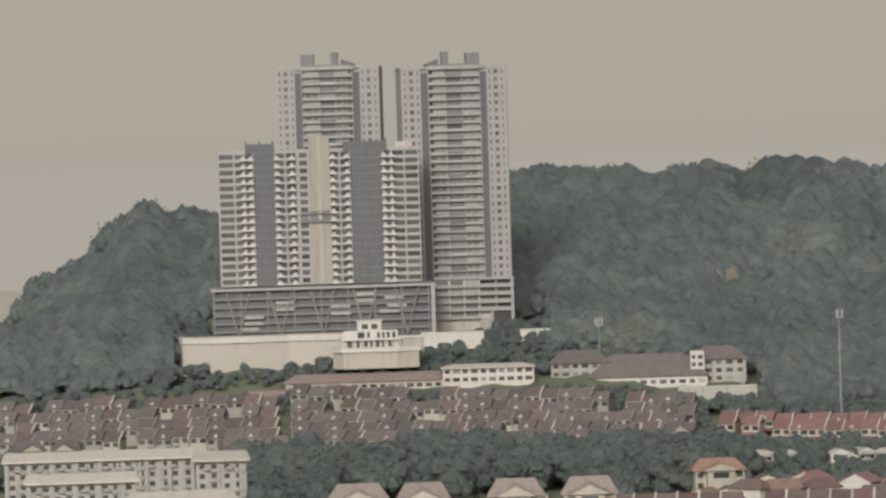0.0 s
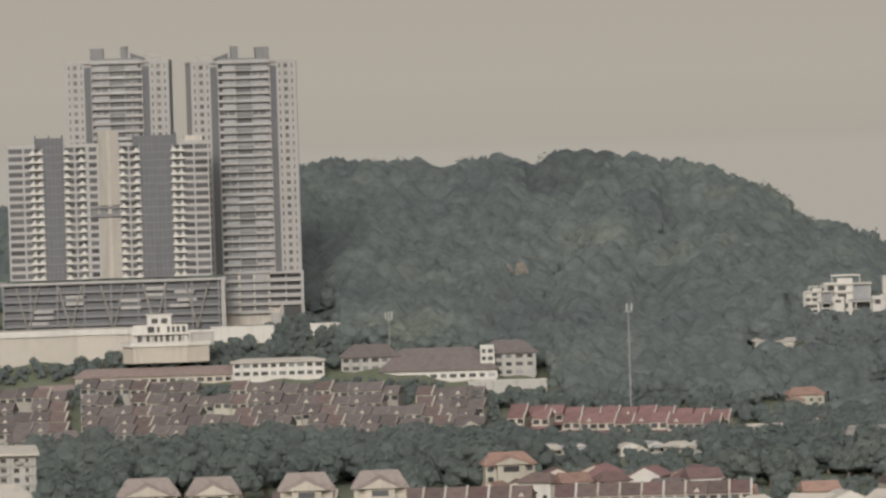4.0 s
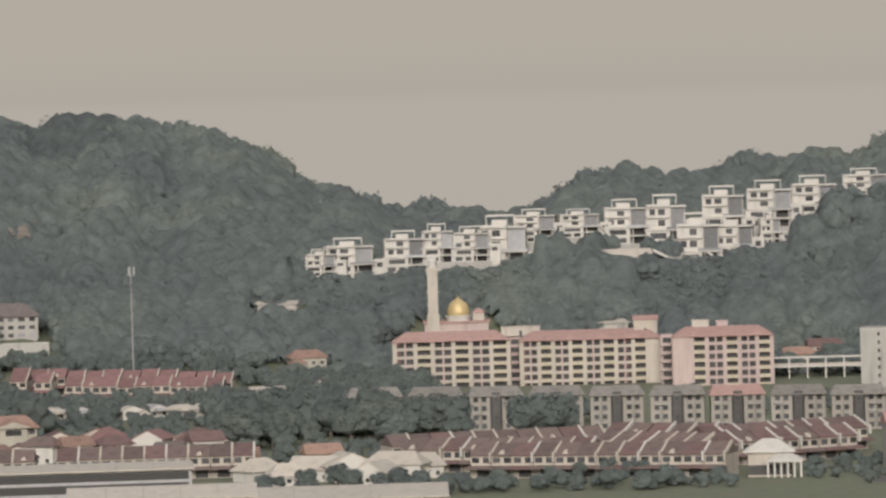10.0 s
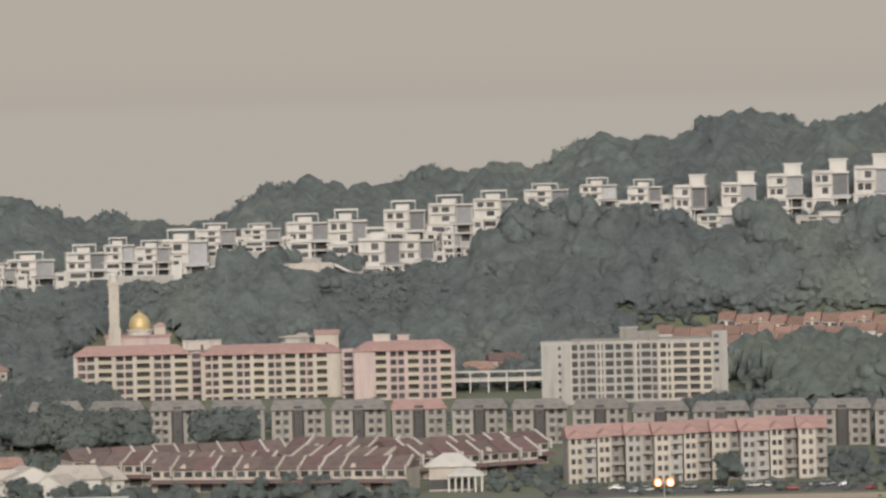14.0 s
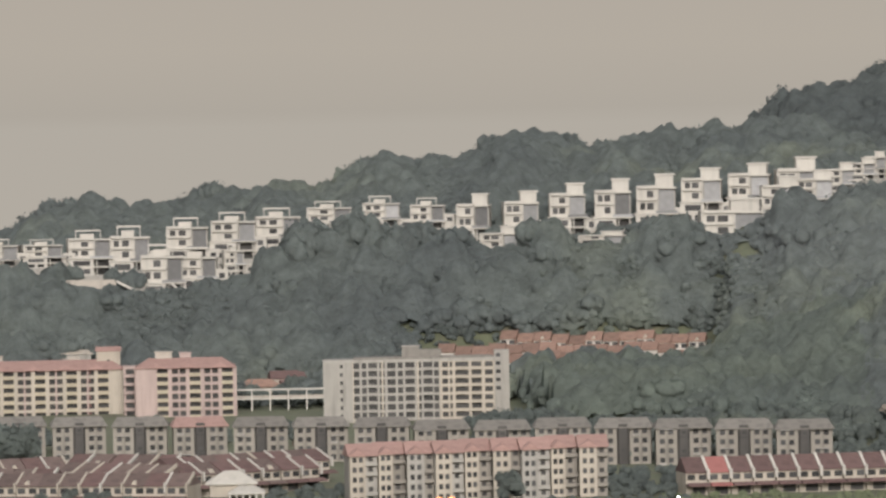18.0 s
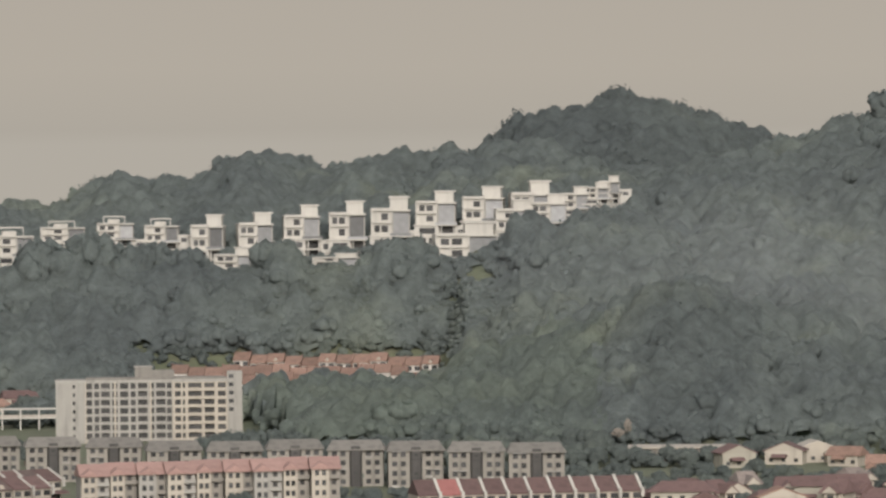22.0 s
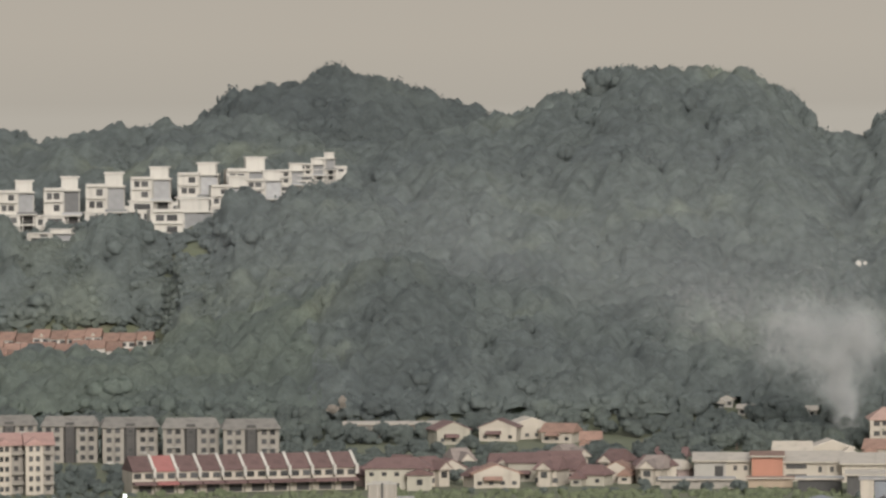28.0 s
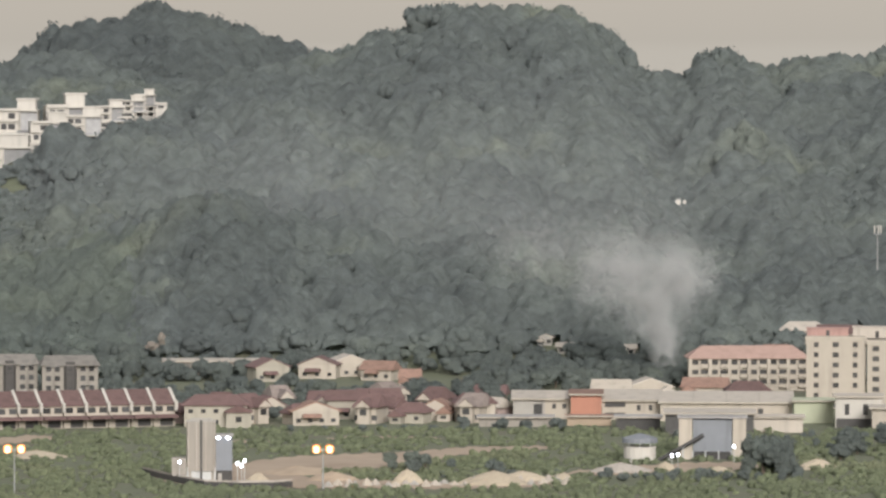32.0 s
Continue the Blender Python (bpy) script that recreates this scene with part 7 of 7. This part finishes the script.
VILLA_TREES = [(11.05, 58), (11.16, 66), (11.3, 65), (11.5, 63), (11.68, 64), (11.76, 69), (11.85, 68), (11.96, 64), (12.22, 63), (12.37, 66), (12.54, 61), (12.77, 62), (12.88, 57), (13.05, 52), (13.11, 49), (13.34, 49), (13.45, 54), (13.68, 56), (13.86, 58), (13.97, 55), (14.09, 52), (14.43, 53), (14.55, 60), (14.84, 62), (15.01, 63), (15.18, 65), (15.28, 60), (15.33, 46), (15.9, 46), (15.95, 56), (16.02, 61), (16.27, 62), (16.51, 67), (16.74, 75), (17.08, 78)]


def forest_spots(seed):
    rng = np.random.default_rng(seed)
    clear = np.array(CLEAR)
    out = []
    for d in np.concatenate([np.arange(1800, 2720, 12.5), np.arange(2062, 2220, 14.0), np.arange(2482, 2650, 10.4)]):
        step = math.degrees(11.0 / d)
        b = np.arange(-5.5, 26.5, step)
        b = b + rng.uniform(-0.5, 0.5, len(b)) * step
        dd = d + rng.uniform(-3.5, 3.5, len(b))
        start = forest_edge(b)
        ok = (dd > start) & (dd < np.where((b > 15.6) & (b < 19.5), 2700, crest_distance(b) + 14))
        if d > 2480 and round((d - 2482) / 10.4, 3) % 1 == 0:
            ok &= (b > 15.5) & (b < 19.6)
        ok &= ~((b > 12.3) & (b < 15.3) & (dd > 2050) & (dd < 2132) & (dd > 2066))
        x, y = dd * np.sin(np.radians(b)), dd * np.cos(np.radians(b))
        for cx, cy, r in clear:
            ok &= (x - cx) ** 2 + (y - cy) ** 2 > r * r
        z = heights(b, dd)
        for i in np.where(ok)[0]:
            size = rng.uniform(0.8, 1.3) * (1.3 if rng.random() < 0.07 else 1)
            if abs(dd[i] - crest_distance(b[i])) < 16 and rng.random() < 0.22:
                size = rng.uniform(1.1, 1.5)
            if any((x[i] - cx) ** 2 + (y[i] - cy) ** 2 < r * r for cx, cy, r in LOW):
                size *= 0.4
            out.append((x[i], y[i], z[i] - 1.6 * size, size))
    # the trees that make the skyline
    for bs, zs, lo, hi in ((TB, TZ, -4.6, 16.3), (TB, TZ, 18.7, 25.5), (SB, SZ, 15.85, 19.0)):
        for k, b in enumerate(np.arange(lo, hi, 0.075)):
            b = b + rng.uniform(-0.02, 0.02)
            d = (2640 if bs is SB else crest_distance(b)) + rng.uniform(-5, 5)
            top, base = np.interp(b, bs, zs) + rng.uniform(-0.5, 0.9), heights(b, d)
            size = rng.uniform(0.5, 0.8)
            tall = max(size, (top - base + 1) / 8.5)
            out.append((*spot(b, d), top - 8.5 * tall, max(size, 0.6 * tall), tall))
    # the trees that stand before the villas, as high as the slope lets the houses show
    fb, fz = (np.array(c, float) for c in zip(*VILLA_TREES))
    for b in np.arange(fb[0], fb[-1], 0.07):
        for d in (2178, 2186):
            bb, dd = b + rng.uniform(-0.03, 0.03), d + rng.uniform(-4, 4)
            top, base = np.interp(bb, fb, fz) + rng.uniform(-3.5, 0.2), heights(bb, dd)
            if top - base > 2.5:
                tall = (top - base + 0.8) / 8.5
                out.append((*spot(bb, dd), top - 8.5 * tall, max(rng.uniform(0.5, 0.75), 0.62 * tall), tall))
    for cx, cy, r in LOW:
        for _ in range(int(r * r * 0.16)):
            a, q = rng.uniform(0, 2 * math.pi), r * math.sqrt(rng.uniform(0, 1))
            x, y = cx + q * math.cos(a), cy + q * math.sin(a)
            if all((x - ex) ** 2 + (y - ey) ** 2 > e * e for ex, ey, e in CLEAR):
                size = rng.uniform(0.28, 0.55)
                out.append((x, y, ground(x, y) - size, size))
    return out


def domes(u, v, cell, radius, seed):
    """Rounded crowns over jittered cells: the highest dome and the share of the crown it belongs to."""
    cu, cv = np.floor(u / cell), np.floor(v / cell)
    best, own = np.zeros_like(u), np.zeros_like(u)
    for i in (-1, 0, 1):
        for j in (-1, 0, 1):
            a, c = cu + i, cv + j
            h1, h2, h3 = (np.modf(np.abs(np.sin(a * 127.1 + c * 311.7 + seed + k * 74.7) * 43758.5453))[0] for k in range(3))
            r2 = ((a + 0.15 + 0.7 * h1) * cell - u) ** 2 + ((c + 0.15 + 0.7 * h2) * cell - v) ** 2
            q = np.sqrt(np.maximum(0, 1 - r2 / (radius * (0.75 + 0.5 * h3)) ** 2)) * (0.65 + 0.7 * h3)
            own = np.where(q > best, h3, own)
            best = np.maximum(best, q)
    return best, own


def canopy_layer():
    """The closed leaf roof of the forest: crowns grown into one another, with smaller lobes on each."""
    b, d = np.arange(-5.6, 26.5, 0.048), np.arange(1815, 2700, 2.2)
    bb, dd = np.meshgrid(b, d)
    u = bb * 39.0
    big, own = domes(u, dd, 8.5, 6.4, 3.0)
    small, _ = domes(u, dd, 4.2, 2.9, 11.0)
    z = heights(bb, dd)
    lift = (0.4 + 6.6 * big + 2.2 * small * (0.4 + big) + 2.2 * own) * np.clip((dd - forest_edge(bb) - 4) / 16, 0.06, 1) ** 0.6
    x, y = dd * np.sin(np.radians(bb)), dd * np.cos(np.radians(bb))
    for cx, cy, r in LOW:
        lift = np.where((x - cx) ** 2 + (y - cy) ** 2 < (r + 3) ** 2, np.minimum(lift, 0.9 + 0.38 * lift), lift)
    # the leaf roof comes down to the ground round every clearing
    taper = np.ones_like(lift)
    for cx, cy, r in CLEAR:
        taper = np.minimum(taper, np.clip((np.hypot(x - cx, y - cy) - r - 2) / 10, 0, 1))
    aside = np.maximum(np.maximum(12.2 - bb, bb - 15.4) * 39.0, np.maximum(2062 - dd, dd - 2130))
    taper = np.minimum(taper, np.clip(aside / 12, 0, 1))
    z = z + lift * (0.04 + 0.96 * np.sqrt(taper))
    ok = (dd > forest_edge(bb) + 4) & (dd < np.where((bb > 15.6) & (bb < 19.5), 2690, crest_distance(bb) + 8))
    ok &= ~((bb > 12.2) & (bb < 15.4) & (dd > 2062) & (dd < 2130))
    for cx, cy, r in CLEAR:
        ok &= (x - cx) ** 2 + (y - cy) ** 2 > (r + 2) ** 2
    nb = len(b)
    i = (np.arange(len(d) - 1)[:, None] * nb + np.arange(nb - 1)[None, :])
    use = ok[:-1, :-1] & ok[1:, :-1] & ok[:-1, 1:] & ok[1:, 1:]
    faces = np.stack([i, i + 1, i + nb + 1, i + nb], -1)[use][:, ::-1]
    mid = (faces[:, 0] % nb) * 0.048 - 5.6, (faces[:, 0] // nb) * 2.2 + 1815.0
    kind = np.array([KINDS.index(region(*spot(p, q))) for p, q in zip(*mid)])
    verts = np.stack([x, y, z], -1).reshape(-1, 3)
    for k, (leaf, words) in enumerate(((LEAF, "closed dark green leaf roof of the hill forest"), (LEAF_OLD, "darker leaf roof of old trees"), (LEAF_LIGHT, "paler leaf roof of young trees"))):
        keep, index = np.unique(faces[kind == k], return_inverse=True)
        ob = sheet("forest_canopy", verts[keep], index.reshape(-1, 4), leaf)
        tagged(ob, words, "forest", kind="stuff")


KINDS = ("hill", "dark", "young")


def region(x, y):
    b, d = math.degrees(math.atan2(x, y)), math.hypot(x, y)
    b = b + 0.10 * math.sin(d * 0.33) * math.sin(d * 0.13 + b * 9) + 0.05 * math.sin(b * 71 + d * 0.9)
    if ((b - 17.8) / 0.72) ** 2 + ((d - 1925) / 105) ** 2 < 1 + 0.15 * math.sin(b * 23) * math.sin(d * 0.09) or (15.8 < b < 18.9 and d > 2480) or (2.9 < b < 3.9 and d > 2470):
        return "dark"
    if 13.4 < b < 16.9 and d < 2035:
        return "young"
    return "hill"


canopy_layer()
SPOTS = forest_spots(4)


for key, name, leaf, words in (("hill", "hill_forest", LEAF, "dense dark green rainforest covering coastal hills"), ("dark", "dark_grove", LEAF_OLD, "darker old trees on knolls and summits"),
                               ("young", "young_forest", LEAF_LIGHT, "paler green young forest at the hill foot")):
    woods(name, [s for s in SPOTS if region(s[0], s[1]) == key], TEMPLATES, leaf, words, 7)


# woods on the plain: the belts behind the single trees
def belt(b0, b1, d0, d1, step, size, seed):
    r = np.random.default_rng(seed)
    out = []
    for d in np.arange(d0, d1, step):
        for b in np.arange(b0, b1, math.degrees(step / d)):
            bb, dd = b + r.uniform(-0.4, 0.4) * math.degrees(step / d), d + r.uniform(-0.4, 0.4) * step
            x, y = spot(bb, dd)
            if all((x - cx) ** 2 + (y - cy) ** 2 > q * q for cx, cy, q in CLEAR):
                out.append((x, y, ground(x, y) - 0.5, size * r.uniform(0.75, 1.25)))
    return out


BELTS = belt(-2.0, 2.9, 1775, 1885, 9, 1.35, 1) + belt(-4.8, -1.9, 1865, 1900, 8, 1.0, 2) + belt(2.6, 5.7, 1885, 1952, 8, 0.66, 3) + belt(4.9, 7.0, 1760, 1880, 8.5, 1.1, 4)
BELTS += belt(-2.65, -0.2, 2122, 2144, 6, 0.45, 14) + belt(-0.3, 0.45, 2126, 2170, 5.5, 0.5, 15) + belt(0.4, 1.1, 2126, 2225, 6, 0.52, 17) + belt(0.72, 1.25, 2222, 2266, 7, 0.62, 18) + belt(0.9, 2.4, 2098, 2110, 6, 0.34, 19) + belt(1.0, 3.2, 2150, 2175, 8, 0.7, 16)
BELTS += belt(2.4, 5.6, 2030, 2072, 8, 0.7, 5) + belt(5.5, 7.0, 1890, 2058, 8, 0.85, 6) + belt(10.3, 11.6, 2042, 2075, 8, 0.85, 7) + belt(13.05, 17.0, 1775, 1842, 7.5, 0.8, 8)
BELTS += belt(16.6, 18.6, 1796, 1825, 8, 0.6, 9) + belt(18.6, 22.7, 1796, 1825, 8, 0.7, 10) + belt(20.6, 22.6, 1730, 1796, 8, 0.6, 13) + belt(22.6, 25.5, 1745, 1830, 8, 0.7, 11) + belt(-2.7, 3.2, 2066, 2090, 7, 0.5, 12)
for villa_rows in (VILLAS_WEST, VILLAS_EAST, VILLAS_FRONT[:3]):
    for vb, vd, vz, vw, vh in villa_rows:
        for k in range(4):
            x, y = spot(vb + (k - 1.5) * 0.1, vd - 9 - (k * 7 % 4))
            BELTS.append((x, y, ground(x, y) - 0.5, 0.20 + 0.05 * (k % 3)))
BELTS += belt(-4.8, -2.6, 2086, 2126, 7, 0.5, 31) + belt(-2.75, -2.36, 2172, 2270, 8, 0.8, 32) + belt(4.6, 6.6, 1620, 1690, 9, 0.5, 33)
BELTS += belt(17.4, 20.9, 1582, 1720, 11, 0.42, 21) + belt(15.0, 17.5, 1585, 1640, 9, 0.5, 22) + belt(6.6, 10.2, 1496, 1520, 8, 0.55, 23) + belt(11.5, 15.2, 1562, 1580, 8, 0.4, 24)
BELTS += belt(2.2, 5.2, 1722, 1762, 9, 0.6, 51) + belt(-4.7, 3.3, 2084, 2096, 7, 0.4, 52)
BELTS += belt(11.4, 15.2, 1526, 1538, 4.6, 0.2, 61) + belt(10.9, 11.6, 1520, 1600, 7, 0.3, 62) + belt(14.35, 15.0, 1535, 1640, 8, 0.4, 63)
BELTS += belt(17.4, 20.8, 1578, 1650, 11, 0.5, 81) + belt(2.2, 5.4, 1706, 1724, 8, 0.45, 89) + belt(17.4, 20.9, 1546, 1557, 7, 0.22, 82) + belt(11.5, 15.0, 1500, 1526, 10, 0.28, 83) + belt(17.1, 18.5, 1768, 1785, 6, 0.68, 84) + belt(20.4, 21.3, 1545, 1557, 8, 0.38, 85)
BELTS += belt(21.7, 23.7, 1370, 1386, 6, 0.27, 86) + belt(20.2, 21.7, 1374, 1392, 7, 0.2, 87) + belt(22.6, 25.2, 1480, 1520, 9, 0.25, 88)
BELTS += belt(2.7, 5.6, 1790, 1884, 11, 0.5, 91) + belt(12.2, 15.4, 2108, 2138, 5, 0.45, 41) + belt(13.1, 13.9, 1832, 1880, 8, 0.8, 42) + belt(12.2, 15.6, 2132, 2160, 5, 0.5, 43)
BELTS += belt(2.4, 5.0, 1632, 1660, 9, 0.4, 25) + belt(13.0, 17.2, 1690, 1740, 9, 0.5, 26)
woods("plain_woods", BELTS, TEMPLATES, LEAF_DARK, "belts of dark green trees between the housing estates", 9)


# low scrub and long grass on the open field
def scrub(seed):
    r = np.random.default_rng(seed)
    out = []
    for _ in range(7500):
        b, d = r.uniform(14.8, 25.4), r.uniform(1305, 1548)
        if any(s[0][0] < b < s[0][-1] and np.interp(b, s[0], s[1]) - 2 < d < np.interp(b, s[0], s[2]) + 2 for s in STRIPS):
            continue
        if math.sin(b * 5.1) * math.sin(d * 0.045 + b) + r.uniform(-0.6, 0.6) < -0.45:
            continue
        x, y = spot(b, d)
        out.append((x, y, -0.3, r.uniform(0.10, 0.24)))
    return out


SCRUB = foliage("field_grass", (0.118, 0.136, 0.084), (0.132, 0.150, 0.090), (0.156, 0.162, 0.102))
woods("field_scrub", scrub(3), [crown_arrays(s, 7.0, 6, 3, 11, 2.4, 1) for s in range(70, 76)], SCRUB, "low green scrub and long grass on open ground", 11)


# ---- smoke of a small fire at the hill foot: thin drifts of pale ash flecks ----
ASH = surface("smoke_ash", (0.54, 0.55, 0.54), 0.9, 0.05, 1.0, single=0)


def flecks(p, r, s0, s1, label):
    m = len(p)
    a, q = r.normal(size=(m, 3)), r.normal(size=(m, 3))
    a /= np.linalg.norm(a, axis=1, keepdims=True)
    q = np.cross(a, q)
    q /= np.linalg.norm(q, axis=1, keepdims=True)
    s = r.uniform(s0, s1, (m, 1))
    v = np.stack([p - a * s, p + a * s * 0.5 - q * s * 0.87, p + a * s * 0.5 + q * s * 0.87], 1).reshape(-1, 3)
    ob = sheet("smoke", v, np.arange(3 * m).reshape(m, 3), ASH, smooth=False)
    tagged(ob, label, "smoke", kind="stuff")


PLUME = []
PUFFS = [(22.37, 7, 1.6, 3, 0.05), (22.34, 13, 2.2, 4, 0.08), (22.26, 19, 3.0, 4, 0.10), (22.2, 25, 3.8, 5, 0.12), (22.42, 29, 4.2, 5, 0.10), (22.58, 34, 4.4, 4.4, 0.12), (22.34, 37, 4.0, 4, 0.07),
         (22.02, 32, 4.6, 5.5, 0.11), (21.82, 37, 5.2, 5, 0.12), (21.7, 30, 5.0, 5, 0.05), (21.3, 40, 8, 5, 0.03), (20.9, 43, 8, 5.5, 0.04), (21.2, 47, 13, 8, 0.035), (22.1, 46, 11, 7, 0.04)]


def smoke(seed):
    """The rising plume: a thin stem over the fire, two billowing heads and a drift with the wind; bearing, height, two spreads, share."""
    r = np.random.default_rng(seed)
    n = 400000
    for b, z, wide, high, share in PUFFS:
        m = int(n * share)
        x0, y0 = spot(b, 1765)
        u, w, h = r.normal(size=m) * wide, r.normal(size=m) * wide, z + r.normal(size=m) * high
        billow = np.sin(u * 0.37 + h * 0.29 + z) * np.sin(h * 0.33 - u * 0.21 + w * 0.17)
        keep = (billow + r.uniform(-0.9, 1.1, m) > -0.2) & (h > 2)
        PLUME.append(np.stack([x0 + u, y0 + w, h], -1)[keep])
    flecks(np.concatenate(PLUME), r, 0.06, 0.105, "thin grey smoke rising from a small fire")


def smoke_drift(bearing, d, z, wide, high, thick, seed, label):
    """A rolling sheet of thin smoke that also stands in for air haze, densest in its middle and torn by the wind."""
    m = bpy.data.materials.new("thin_smoke_and_haze")
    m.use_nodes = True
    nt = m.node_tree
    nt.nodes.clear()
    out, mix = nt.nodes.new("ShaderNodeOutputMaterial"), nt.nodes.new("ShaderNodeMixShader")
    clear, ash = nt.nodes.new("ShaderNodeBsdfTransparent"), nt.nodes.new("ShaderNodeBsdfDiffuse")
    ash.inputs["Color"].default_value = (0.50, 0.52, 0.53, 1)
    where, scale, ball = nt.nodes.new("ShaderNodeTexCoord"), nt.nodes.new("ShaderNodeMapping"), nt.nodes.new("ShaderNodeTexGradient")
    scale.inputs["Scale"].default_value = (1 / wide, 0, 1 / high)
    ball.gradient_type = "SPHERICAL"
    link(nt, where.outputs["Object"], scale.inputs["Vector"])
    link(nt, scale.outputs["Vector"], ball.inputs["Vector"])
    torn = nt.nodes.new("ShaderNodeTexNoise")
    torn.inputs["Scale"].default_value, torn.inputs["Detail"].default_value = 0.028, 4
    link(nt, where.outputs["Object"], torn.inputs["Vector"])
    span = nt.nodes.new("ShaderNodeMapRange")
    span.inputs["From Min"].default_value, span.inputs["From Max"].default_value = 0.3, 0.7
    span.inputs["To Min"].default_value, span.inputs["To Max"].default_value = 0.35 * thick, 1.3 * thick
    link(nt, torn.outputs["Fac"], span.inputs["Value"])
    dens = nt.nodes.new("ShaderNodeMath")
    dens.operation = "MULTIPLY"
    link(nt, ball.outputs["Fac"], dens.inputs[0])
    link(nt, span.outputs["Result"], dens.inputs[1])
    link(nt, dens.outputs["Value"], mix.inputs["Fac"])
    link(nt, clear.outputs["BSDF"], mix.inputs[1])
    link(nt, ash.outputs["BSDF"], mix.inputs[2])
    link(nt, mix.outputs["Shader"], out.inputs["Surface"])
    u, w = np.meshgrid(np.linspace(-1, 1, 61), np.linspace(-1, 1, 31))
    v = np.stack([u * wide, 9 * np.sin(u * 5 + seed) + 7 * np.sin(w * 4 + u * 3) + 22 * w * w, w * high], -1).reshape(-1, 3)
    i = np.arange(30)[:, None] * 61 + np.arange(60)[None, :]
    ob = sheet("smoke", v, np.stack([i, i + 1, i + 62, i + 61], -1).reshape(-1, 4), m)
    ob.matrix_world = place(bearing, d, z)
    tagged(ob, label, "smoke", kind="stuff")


smoke(12)
# besides smoke, these sheets imitate haze that pales the dark slope
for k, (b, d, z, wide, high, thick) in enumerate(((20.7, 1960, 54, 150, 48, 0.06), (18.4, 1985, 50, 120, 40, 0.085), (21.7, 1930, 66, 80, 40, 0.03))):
    smoke_drift(b, d, z, wide, high, thick, k, "faint bluish sheet of smoke and haze along the wooded slope")
